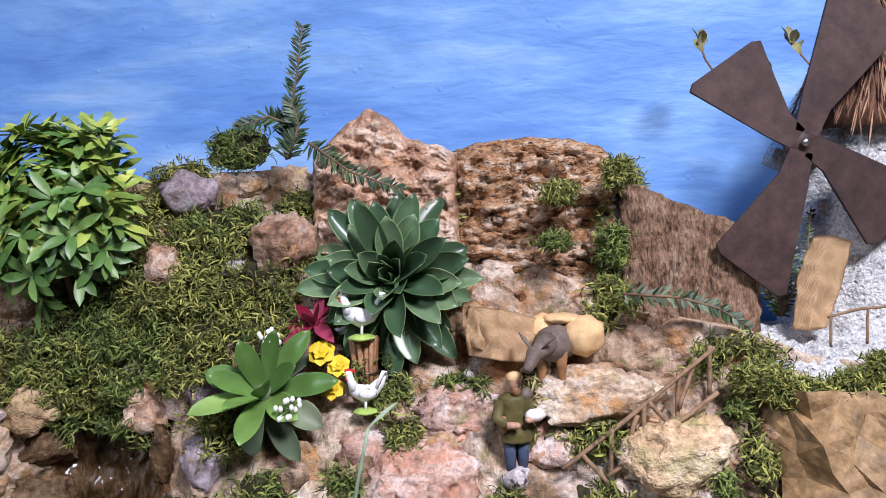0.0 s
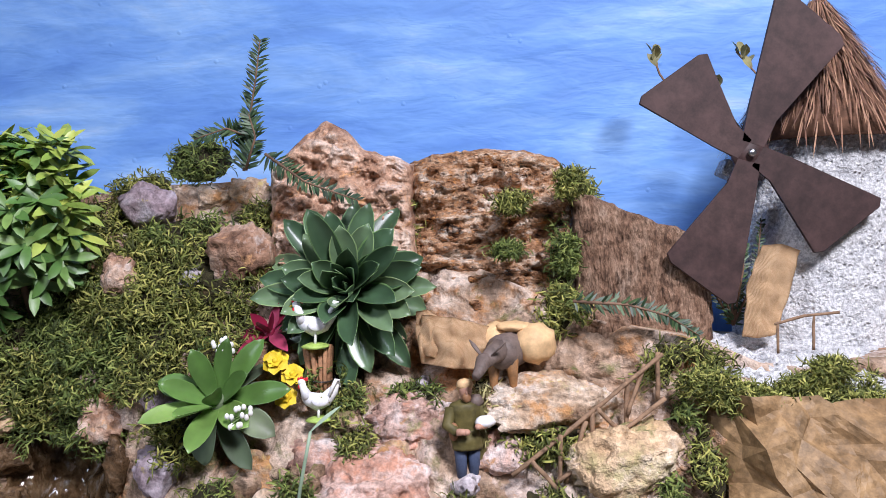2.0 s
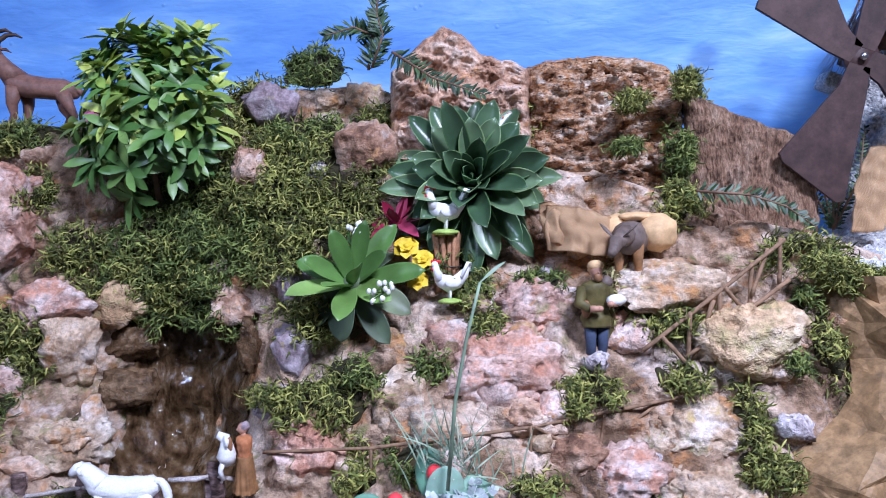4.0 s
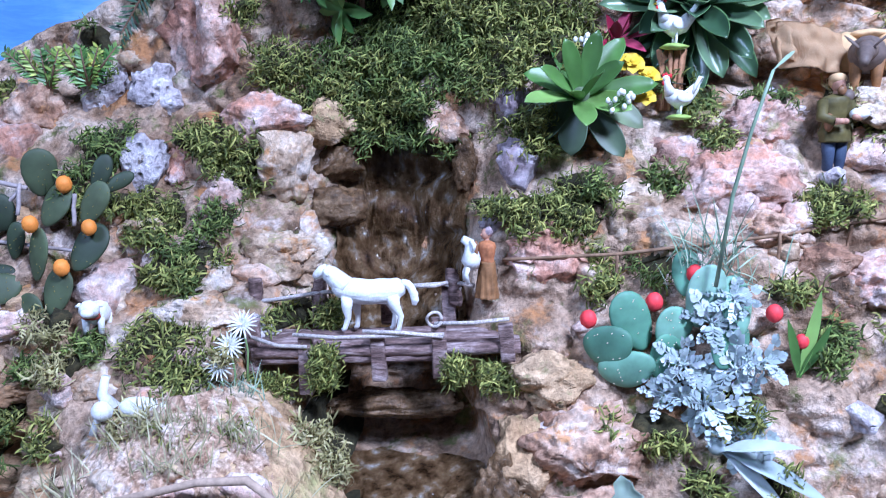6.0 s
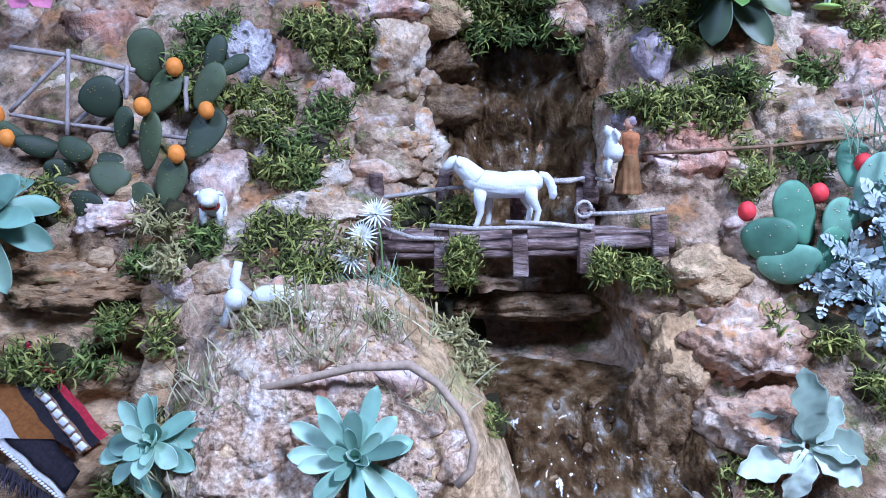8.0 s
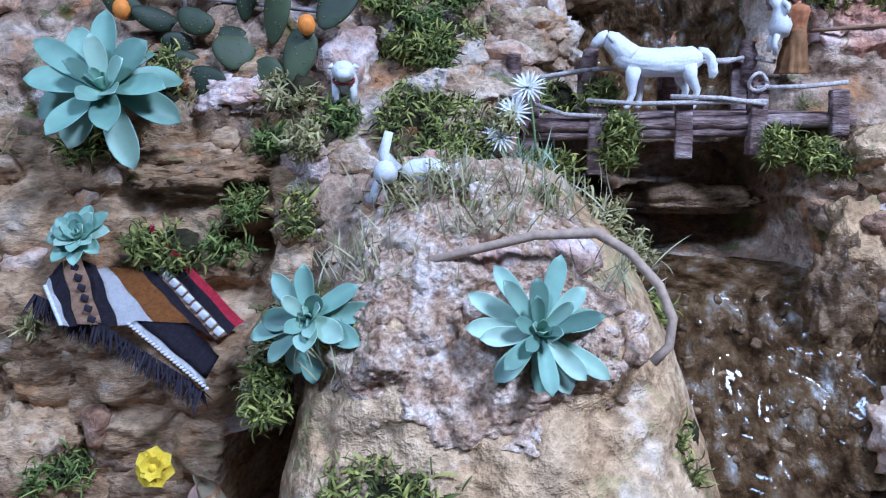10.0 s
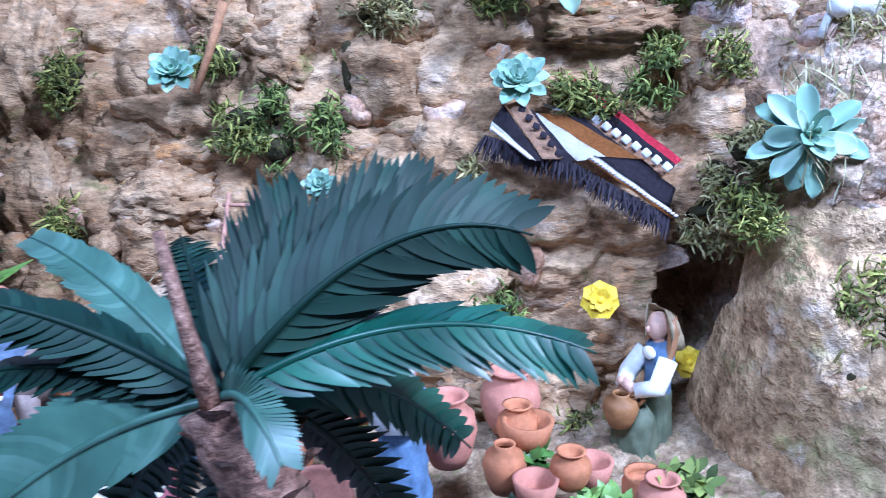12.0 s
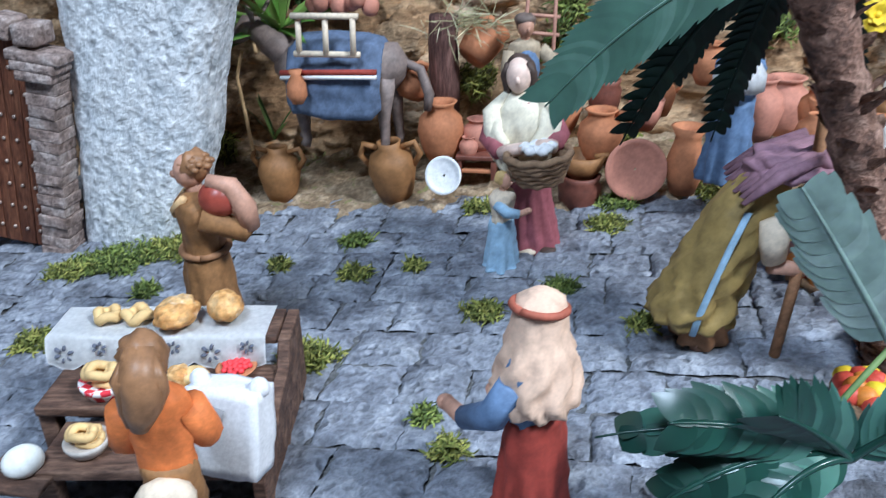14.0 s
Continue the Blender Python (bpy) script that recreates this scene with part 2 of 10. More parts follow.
def box(bm, size, m=None, bevel=0.0):
    r = bmesh.ops.create_cube(bm, size=1.0)
    bmesh.ops.transform(bm, matrix=(m or Matrix()) @ Matrix.Diagonal((*size, 1)), verts=r["verts"])
    if bevel:
        es = list({e for v in r["verts"] for e in v.link_edges})
        bmesh.ops.bevel(bm, geom=es, offset=bevel, segments=2, profile=0.6, affect="EDGES")
    return bm


def leaf(bm, base, direction, normal, length, width, bend=0.3, cup=0.15, n=6, tip=0.15, belly=0.45, thick=0.0):
    """One leaf: a blade along direction that bends away from its normal, cupped across, pointed at the tip."""
    d = Vector(direction).normalized()
    u = Vector(normal)
    u = (u - d * u.dot(d))
    u = u.normalized() if u.length > 1e-5 else d.orthogonal().normalized()
    s = d.cross(u)
    p = Vector(base)
    rows = []
    for k in range(n + 1):
        f = k / n
        w = width * 0.5 * (math.sin(math.pi * min(1, f / belly) * 0.5) if f < belly else math.cos(math.pi * 0.5 * (f - belly) / (1 - belly)) ** (0.75)) * (1 - 0.0 * f)
        w = max(w, width * (0.18 if k == 0 else 0.02))
        rows.append([bm.verts.new(p - s * w + u * cup * w), bm.verts.new(p - u * thick * (1 - f)), bm.verts.new(p + s * w + u * cup * w)])
        ang = bend / n
        d2 = (d * math.cos(ang) - u * math.sin(ang)).normalized()
        u = (u * math.cos(ang) + d * math.sin(ang)).normalized()
        d = d2
        p = p + d * (length / n)
    for a, b in zip(rows, rows[1:]):
        bm.faces.new((a[0], a[1], b[1], b[0])), bm.faces.new((a[1], a[2], b[2], b[1]))
    return bm


# ---- the hillside: depth of its face over width and height ----
HILL_X = (-0.7, -0.2, 0.05, 0.3, 0.45, 0.6, 0.75, 0.95, 1.2, 1.7)
HILL_Z = (-0.05, 0.1, 0.2, 0.3, 0.4, 0.5, 0.6, 0.72, 0.85)
HILL_Y = np.array((
    (0.22, 0.23, 0.25, 0.27, 0.32, 0.4, 0.46, 0.52, 0.6),
    (0.2, 0.2, 0.22, 0.27, 0.32, 0.4, 0.47, 0.52, 0.6),
    (0.2, 0.2, 0.23, 0.25, 0.3, 0.38, 0.47, 0.52, 0.6),
    (0.21, 0.2, 0.2, 0.27, 0.3, 0.37, 0.47, 0.5, 0.6),
    (0.1, 0.12, 0.14, 0.22, 0.34, 0.42, 0.45, 0.49, 0.6),
    (0.1, 0.16, 0.23, 0.31, 0.42, 0.46, 0.47, 0.5, 0.6),
    (0.1, 0.15, 0.21, 0.27, 0.34, 0.4, 0.43, 0.51, 0.6),
    (0.1, 0.16, 0.22, 0.27, 0.31, 0.39, 0.47, 0.53, 0.6),
    (0.1, 0.18, 0.24, 0.29, 0.33, 0.38, 0.44, 0.5, 0.6),
    (0.12, 0.2, 0.26, 0.31, 0.35, 0.38, 0.44, 0.5, 0.6),
))
CREST_X = (-0.7, 0.15, 0.28, 0.38, 0.5, 0.68, 0.8, 1.0, 1.15, 1.3, 1.7)
CREST_Z = (0.62, 0.60, 0.66, 0.735, 0.745, 0.775, 0.775, 0.70, 0.63, 0.58, 0.58)


def hill_y(x, z):
    """The smooth depth of the hill's face."""
    x, z = min(max(x, HILL_X[0]), HILL_X[-1] - 1e-6), min(max(z, HILL_Z[0]), HILL_Z[-1] - 1e-6)
    i = max(k for k, v in enumerate(HILL_X[:-1]) if v <= x)
    j = max(k for k, v in enumerate(HILL_Z[:-1]) if v <= z)
    u, v = (x - HILL_X[i]) / (HILL_X[i + 1] - HILL_X[i]), (z - HILL_Z[j]) / (HILL_Z[j + 1] - HILL_Z[j])
    u = u * u * (3 - 2 * u)
    return float((HILL_Y[i, j] * (1 - u) + HILL_Y[i + 1, j] * u) * (1 - v) + (HILL_Y[i, j + 1] * (1 - u) + HILL_Y[i + 1, j + 1] * u) * v)


def crest(x):
    return float(np.interp(x, CREST_X, CREST_Z))


def floor_z(x):
    """The paved square falls a little to one side."""
    return 0.0875 * x


def relief(x, z):
    p = Vector((x, z, 0.3))
    a = noise.fractal(p * 14, 0.9, 2.0, 5) * 0.010
    d = noise.voronoi(p * 19)[0]
    return a + min(0.35, d[1] - d[0]) * 0.034 - 0.008


def gully(x, z):
    """The cleft of the waterfall and the bed of the stream, hollow under the bridge."""
    c, half = (0.618, 0.078) if z > 0.3 else (0.628 + (0.3 - z) * 0.30, 0.078 + (0.3 - z) * 0.14)
    f = max(0.0, 1 - ((x - c) / half) ** 4) if z < 0.535 else 0.0
    under = max(0.0, 1 - ((z - 0.285) / 0.05) ** 2)
    deep = f * ((0.034 if z > 0.3 else 0.018) + 0.085 * under)
    for hx, hz, rx, rz, d in ((0.305, 0.268, 0.022, 0.024, 0.05), (0.335, 0.095, 0.042, 0.095, 0.13), (0.30, 0.235, 0.03, 0.014, 0.03)):
        deep += d * max(0.0, 1 - ((x - hx) / rx) ** 2 - ((z - hz) / rz) ** 2) ** 0.5
    return deep


def on_hill(x, z):
    return Vector((x, hill_y(x, z) + gully(x, z) - relief(x, z), z))


# ---- the large structure ----
bm = bmesh.new()
NX, NZ = 700, 290
grid = []
for i in range(NX + 1):
    x = -0.75 + 2.5 * i / NX
    top = crest(x) + 0.012 * noise.noise(Vector((x * 9, 0.3, 0)))
    row = []
    for k in range(NZ + 1):
        z = -0.09 + (top + 0.09) * k / NZ
        p = on_hill(x, z)
        q = Vector((x, z, 0.7))
        c1, _ = noise.voronoi(Vector((x * 42 + 1.5 * noise.noise(q * 30), z * 60, 1.0)))
        p.y -= 0.011 * (min(0.3, c1[1] - c1[0]) - 0.12) + 0.006 * noise.turbulence(q * 45, 4, True) - 0.004
        row.append(bm.verts.new(p))
    for y in (0.585, 0.64, 0.7):
        row.append(bm.verts.new((x, y, top - 0.004 + 0.01 * noise.noise(Vector((x * 14, y * 14, 2))))))
    grid.append(row)
for a, b in zip(grid, grid[1:]):
    for k in range(len(a) - 1):
        f = bm.faces.new((a[k], b[k], b[k + 1], a[k + 1]))
        p = a[k].co
        f.material_index = 1 if p.x + 0.05 * noise.fractal(Vector((p.x * 12, p.z * 12, 6)), 0.8, 2.0, 4) < 0.345 and p.z + 0.05 * noise.fractal(Vector((p.x * 11, p.z * 11, 2)), 0.8, 2.0, 4) < 0.36 else 0
hillside = obj("ground", bm, TERRAIN)
hillside.data.materials.append(CLIFF)
tagged(hillside, "rocky brown hillside of the model landscape with mossy stains", "ground", kind="structure")

BLUE, nt, b = nodes_of("painted_sky")
v = coords(nt, False)
mp = add(nt, "ShaderNodeMapping", Scale=(1.6, 1.0, 5.0), Rotation=(0, radians(-4), 0))
nt.links.new(v, mp.inputs[0])
n1 = add(nt, "ShaderNodeTexNoise", Scale=2.6, Detail=6.0, Roughness=0.6, Distortion=0.4)
n2 = add(nt, "ShaderNodeTexNoise", Scale=9.0, Detail=3.0, Distortion=0.3)
nt.links.new(mp.outputs[0], n1.inputs["Vector"]), nt.links.new(mp.outputs[0], n2.inputs["Vector"])
c = ramp(nt, n1.outputs[0], [(0.30, (0.13, 0.30, 0.78)), (0.50, (0.19, 0.40, 0.88)), (0.62, (0.29, 0.52, 0.94)), (0.76, (0.52, 0.70, 0.97))]).outputs[0]
g = ramp(nt, n2.outputs[0], [(0.3, (0.92,) * 3), (0.7, (1.06,) * 3)]).outputs[0]
nt.links.new(mix(nt, "MULTIPLY", 0.7, c, g), b.inputs["Base Color"])
b.inputs["Roughness"].default_value = 0.6
bp = add(nt, "ShaderNodeBump", Strength=0.3, Distance=0.012)
vo = add(nt, "ShaderNodeTexVoronoi", Scale=26.0)
nt.links.new(v, vo.inputs["Vector"])
drop = ramp(nt, vo.outputs["Distance"], [(0.0, (1, 1, 1)), (0.09, (0, 0, 0))])
hh = nt.nodes.new("ShaderNodeMath")
hh.operation = "MULTIPLY_ADD"
hh.inputs[1].default_value = 0.35
nt.links.new(drop.outputs[0], hh.inputs[0]), nt.links.new(n2.outputs[0], hh.inputs[2])
nt.links.new(hh.outputs[0], bp.inputs["Height"]), nt.links.new(bp.outputs[0], b.inputs["Normal"])
bm = box(bmesh.new(), (6.0, 0.1, 2.8), pose(0.5, 0.77, 0.5))
tagged(obj("wall_back", bm, BLUE, smooth=False), "plaster wall painted as a blue sky with streaky white clouds", "wall", kind="structure")

# unseen room shell added round the model, dark so little light bounces back
HALL = paint("unseen_hall_paint", (0.17, 0.165, 0.16), 0.8, 0.05, 6)
for name, size, at in (("wall_west", (0.1, 4.6, 2.8), (-2.55, -1.58, 0.5)), ("wall_east", (0.1, 4.6, 2.8), (3.55, -1.58, 0.5)), ("wall_south", (6.0, 0.1, 2.8), (0.5, -3.83, 0.5))):
    tagged(obj(name, box(bmesh.new(), size, pose(*at)), HALL, smooth=False), "unseen plain dark grey hall wall added around the model", "wall", kind="structure")
tagged(obj("ceiling", box(bmesh.new(), (6.2, 4.8, 0.1), pose(0.5, -1.55, 1.95)), HALL, smooth=False), "unseen plain dark grey hall ceiling added above the model", "ceiling", kind="structure")
tagged(obj("floor", box(bmesh.new(), (6.2, 4.8, 0.1), pose(0.5, -1.55, -0.95)), paint("unseen_floor_paint", (0.14, 0.12, 0.10), 0.4, 0.15, 8), smooth=False), "unseen dark brown hall floor added below the model", "floor", kind="structure")


# ---- rocks and moss ----


def rock(at, size, material, seed, label, turn=0.0, sub=4, rough=0.35, name="rock", tilt=0.0, ridges=0.0):
    """A broken stone: flat chipped faces, cracks between blocks, pitted grain."""
    bm = bmesh.new()
    r = bmesh.ops.create_icosphere(bm, subdivisions=sub if max(size) < 0.045 else 5, radius=1.0)
    rng = np.random.default_rng(900 + int(seed * 7))
    co = np.array([v.co[:] for v in r["verts"]])
    co = np.sign(co) * np.abs(co) ** 0.85
    for k in range(15):
        n = rng.normal(0, 1, 3)
        n /= np.linalg.norm(n)
        over = np.maximum(0, co @ n - rng.uniform(0.62, 0.95))
        co -= over[:, None] * n * 0.9
    o = Vector((seed * 1.37, seed * 2.11, seed * 0.73))
    fine = 0.16 if max(size) > 0.02 else 0.08
    for v, q in zip(r["verts"], co):
        c = Vector(q)
        d, _ = noise.voronoi(c * 1.5 + o)
        e, _ = noise.voronoi(c * 4.2 - o)
        k = 1 + rough * (0.5 * noise.noise(c * 1.2 + o) + 0.9 * (min(0.22, d[1] - d[0]) - 0.18) + 0.55 * (min(0.18, e[1] - e[0]) - 0.12)) + fine * noise.turbulence(c * 3.2 + o, 5, False, noise_basis="PERLIN_ORIGINAL", amplitude_scale=0.6, frequency_scale=2.1) - fine * 0.5
        k -= 0.35 * rough * max(0.0, noise.noise(c * 7.5 - o) - 0.22)
        if ridges:
            k += ridges * (((c.z * 4.2 + noise.noise(c * 2 + o)) % 1.0) - 0.5)
        v.co = Vector((c.x * size[0], c.y * size[1], c.z * size[2])) * k
    ob = obj(name, bm, material)
    ob.matrix_world = pose(*at, tilt, 0, turn)
    return tagged(ob, label, "rock")


def sprigs(points, normals, rng, length, width):
    """Curled moss strands, five quads each, at the given places."""
    n = len(points)
    d = normals * 0.6 + rng.normal(0, 0.8, (n, 3))
    d /= np.linalg.norm(d, axis=1)[:, None]
    s = np.cross(d, rng.normal(0, 1, (n, 3)))
    s /= np.linalg.norm(s, axis=1)[:, None]
    c = np.cross(d, s)
    le = (length * rng.uniform(0.5, 1.35, n))[:, None]
    wi = (width * rng.uniform(0.55, 1.3, n))[:, None]
    bend = (rng.uniform(1.2, 4.2, n) * rng.choice((-1, 1), n))[:, None]
    rows = []
    for f, w in ((0, 0.7), (0.22, 1.0), (0.45, 0.8), (0.65, 1.0), (0.85, 0.75), (1.0, 0.15)):
        q = points + (d * np.sin(bend * f) + c * (1 - np.cos(bend * f))) * le / bend
        rows += [q - s * wi * w, q + s * wi * w]
    verts = np.stack(rows, 1).reshape(-1, 3)
    faces = [(b + k, b + k + 1, b + k + 3, b + k + 2) for b in range(0, 12 * n, 12) for k in (0, 2, 4, 6, 8)]
    return verts, faces


def moss(x, z, rx, rz, material, seed, dense=1.0, lift=0.004, face=None):
    """A cushion of moss on the hill's face: a dark bed with a pile of sprigs, ragged at its rim."""
    rng = np.random.default_rng(100 + seed)
    if z < 0.5:
        rx, rz = rx * 0.84, rz * 0.84
    bm = bmesh.new()
    rings = []
    for a in range(7):
        ring = []
        for k in range(18):
            t, f = 2 * math.pi * k / 18, a / 6
            w = 1 + 0.35 * noise.noise(Vector((math.cos(t) * 1.5 + seed, math.sin(t) * 1.5, seed * 0.7)))
            px, pz = x + rx * 0.92 * f * w * math.cos(t), z + rz * 0.92 * f * w * math.sin(t)
            p = Vector((px, face(px, pz)[0] + 0.006, pz)) if face else on_hill(px, pz)
            p.y -= lift - 0.004 + 0.005 * (1 - f * f) + 0.018 * noise.noise(Vector((px * 42, pz * 42, seed))) - 0.008 * (a == 6)
            ring.append(bm.verts.new(p))
        rings.append(ring)
    for a, b in zip(rings, rings[1:]):
        for k in range(18):
            bm.faces.new((a[k], b[k], b[(k + 1) % 18], a[(k + 1) % 18]))
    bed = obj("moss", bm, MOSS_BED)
    n = int(min(5200, 640000 * rx * rz * dense + 130))
    t, r = rng.uniform(0, 2 * math.pi, n), np.sqrt(rng.uniform(0, 1.1, n))
    pts = np.zeros((n, 3))
    for k in range(n):
        w = 1 + 0.4 * noise.noise(Vector((math.cos(t[k]) * 1.5 + seed, math.sin(t[k]) * 1.5, seed * 0.7)))
        px, pz = x + rx * r[k] * w * math.cos(t[k]), z + rz * r[k] * w * math.sin(t[k])
        y = face(px, pz)[0] + 0.010 if face else hill_y(px, pz) - relief(px, pz)
        pts[k] = (px, y - lift - 0.014 * max(0, 1 - r[k] ** 2) - 0.020 * noise.noise(Vector((px * 42, pz * 42, seed))) - rng.uniform(-0.002, 0.004), pz)
    keep = [noise.noise(Vector((p[0] * 34, p[2] * 34, seed + 4.0))) > -0.15 for p in pts]
    pts = pts[np.array(keep)]
    verts, faces = sprigs(pts, np.array((0.0, -0.8, 0.5)), rng, 0.0140, 0.00078)
    pydata("sprigs", verts, faces, material, bed)
    kinds = {"moss_green": "cushion of dry olive green moss on the rocks", "moss_dark": "cushion of dark green moss on the rocks", "moss_straw": "tangle of yellowish straw coloured moss on the rocks"}
    return tagged(bed, kinds[material.name], "moss", kind="stuff")


def tuft(x, y, r, seed):
    """A tuft of moss between the paving stones."""
    rng = np.random.default_rng(700 + seed)
    n = int(420 + 9e5 * r * r)
    t, q = rng.uniform(0, 2 * math.pi, n), np.sqrt(rng.uniform(0, 1, n)) * r
    q = q * (1 + 0.5 * np.sin(3 * t + seed) * np.cos(2 * t - seed))
    pts = np.stack((x + q * np.cos(t), y + q * np.sin(t) * 0.8, 0.0875 * (x + q * np.cos(t)) + rng.uniform(0, 1, n) * 0.004 * (1 - (q / r) ** 2) + 0.001), 1)
    verts, faces = sprigs(pts, np.array((0.0, -0.1, 0.6)), rng, 0.0075, 0.0006)
    return tagged(pydata("moss_tuft", verts, faces, MOSS_A if seed % 3 else MOSS_B), "small tuft of green moss between paving stones", "moss", kind="stuff")




rock((0.692, 0.522, 0.750), (0.038, 0.032, 0.036), PURPLE, 1, "rounded dull purple stone set among the moss")
rock((0.752, 0.549, 0.765), (0.025, 0.017, 0.017), PALE, 2, "pale rounded stone at the top of the slope")
rock((0.792, 0.554, 0.767), (0.027, 0.018, 0.020), PALE, 3, "small whitish rough stone at the top of the slope")
rock((0.800, 0.482, 0.699), (0.036, 0.034, 0.040), SANDSTONE, 4, "orange brown rough stone between moss")
rock((0.680, 0.470, 0.681), (0.026, 0.026, 0.032), SANDSTONE, 5, "small orange brown stone half sunk in moss")
rock((0.841, 0.559, 0.770), (0.028, 0.021, 0.024), SANDSTONE, 6, "orange sandstone lump below the peak")
rock((0.432, 0.478, 0.635), (0.060, 0.052, 0.072), RUSTY, 7, "reddish pink weathered rock on the cliff")
rock((0.388, 0.492, 0.673), (0.041, 0.027, 0.027), SANDSTONE, 8, "orange rough rock below the ibex")
rock((0.366, 0.462, 0.579), (0.041, 0.032, 0.040), GREYROCK, 9, "pale grey porous pitted rock", rough=0.5)
rock((0.371, 0.408, 0.504), (0.029, 0.027, 0.039), GREYROCK, 10, "pale grey porous pitted rock", rough=0.5)
rock((0.315, 0.459, 0.577), (0.027, 0.027, 0.040), GREYROCK, 11, "grey lichen covered rock")
rock((0.486, 0.432, 0.545), (0.050, 0.038, 0.034), PINK, 12, "pale mauve pink smooth rock")
rock((0.508, 0.428, 0.508), (0.034, 0.034, 0.044), PALE, 13, "tan rounded overhanging rock")
rock((0.548, 0.446, 0.545), (0.034, 0.026, 0.025), TANROCK, 14, "tan rounded rock beside the waterfall")
rock((0.445, 0.404, 0.465), (0.026, 0.025, 0.036), PINK, 15, "mauve grey standing stone on the slope")
rock((0.508, 0.394, 0.417), (0.052, 0.035, 0.037), PALE, 16, "pale greenish smooth boulder beside the pool")
rock((0.449, 0.351, 0.400), (0.035, 0.023, 0.023), PALE, 17, "pale rough stone on the slope")
rock((0.386, 0.363, 0.435), (0.035, 0.025, 0.027), PALE, 18, "pale pinkish stone on the slope")
rock((0.406, 0.421, 0.502), (0.022, 0.019, 0.025), RUSTY, 19, "pinkish rough stone on the slope")
rock((0.664, 0.446, 0.545), (0.034, 0.026, 0.024), SANDSTONE, 20, "brown overhanging stone above the waterfall")
rock((0.737, 0.412, 0.497), (0.028, 0.026, 0.038), PURPLE, 21, "mauve grey standing stone beside the waterfall")
rock((0.733, 0.430, 0.565), (0.025, 0.020, 0.025), PURPLE, 22, "mauve grey stone under the succulents")
rock((0.829, 0.408, 0.501), (0.038, 0.025, 0.025), PALE, 23, "yellowish green lichened stone")
rock((0.844, 0.382, 0.460), (0.041, 0.030, 0.035), PALE, 24, "pale grey rough stone")
rock((0.976, 0.436, 0.537), (0.058, 0.038, 0.036), PINK, 25, "pinkish boulder with a white chalky top")
rock((0.886, 0.414, 0.514), (0.038, 0.025, 0.025), PINK, 26, "pinkish stone under the hens")
rock((0.938, 0.398, 0.485), (0.076, 0.048, 0.044), PINK, 27, "large pinkish boulder below the path")
rock((1.108, 0.424, 0.548), (0.080, 0.050, 0.036), PALE, 28, "broad tan boulder beside the path")
rock((1.160, 0.388, 0.508), (0.062, 0.040, 0.046), TANROCK, 29, "yellowish tan boulder under the fence")
rock((1.057, 0.406, 0.513), (0.036, 0.024, 0.024), PINK, 30, "tan pink stone behind the shepherd")
rock((0.962, 0.358, 0.443), (0.045, 0.028, 0.025), SANDSTONE, 31, "brownish stone below the boulder")
rock((0.768, 0.364, 0.413), (0.046, 0.038, 0.049), RUSTY, 32, "pink boulder beside the shepherd with a lamb")
rock((0.882, 0.357, 0.434), (0.039, 0.027, 0.028), PALE, 33, "pale stone on the slope")
rock((1.113, 0.360, 0.432), (0.050, 0.035, 0.039), PALE, 34, "pale yellowish rock on the slope")
rock((1.111, 0.334, 0.380), (0.059, 0.041, 0.043), PALE, 35, "pale pinkish rock with yellow stains")
rock((1.036, 0.332, 0.404), (0.048, 0.032, 0.032), PINK, 36, "brownish pink rock on the slope")
rock((1.000, 0.336, 0.417), (0.033, 0.023, 0.024), SANDSTONE, 37, "brown stone under the fence")
rock((0.752, 0.305, 0.322), (0.052, 0.045, 0.036), TANROCK, 38, "greenish tan rock on the bank of the stream", 12, rough=0.3)
rock((0.790, 0.270, 0.278), (0.060, 0.045, 0.042), SANDSTONE, 138, "brown broken rock on the bank of the stream", 30, rough=0.4)
rock((0.735, 0.262, 0.268), (0.034, 0.035, 0.040), TANROCK, 139, "brown tan rock at the water", 70, rough=0.4)
rock((0.800, 0.238, 0.222), (0.062, 0.045, 0.044), SANDSTONE, 39, "large orange brown rock on the bank of the stream", 20, rough=0.4)
rock((0.762, 0.205, 0.165), (0.050, 0.045, 0.048), SANDSTONE, 140, "orange brown rock at the edge of the stream", 50, rough=0.4)
rock((0.719, 0.247, 0.232), (0.029, 0.033, 0.053), WETROCK, 40, "brown wet rock at the edge of the stream")
rock((0.447, 0.325, 0.377), (0.048, 0.030, 0.027), PALE, 41, "grey green smooth boulder beside the bridge")
rock((0.496, 0.386, 0.419), (0.049, 0.030, 0.026), PALE, 42, "pale flat rock beside the pool")
rock((0.367, 0.329, 0.400), (0.029, 0.027, 0.037), PINK, 43, "pinkish rough stone behind the cactus")
rock((0.399, 0.362, 0.430), (0.028, 0.022, 0.028), PINK, 44, "pinkish stone on the slope")
rock((0.374, 0.275, 0.324), (0.031, 0.021, 0.022), PALE, 45, "yellowish white stone below the cactus")
rock((0.264, 0.289, 0.313), (0.072, 0.039, 0.025), CLIFF, 46, "long layered tan rock", ridges=0.10)
rock((0.347, 0.256, 0.282), (0.029, 0.022, 0.026), CLIFF, 47, "orange tan rough stone beside the hollow")
rock((0.291, 0.306, 0.375), (0.052, 0.029, 0.021), PINK, 48, "pinkish stone under the cactus")
rock((0.205, 0.385, 0.468), (0.056, 0.031, 0.034), PALE, 49, "pale stone behind the little fence")
rock((0.245, 0.446, 0.559), (0.049, 0.036, 0.042), SANDSTONE, 50, "brown rough rock on the slope")
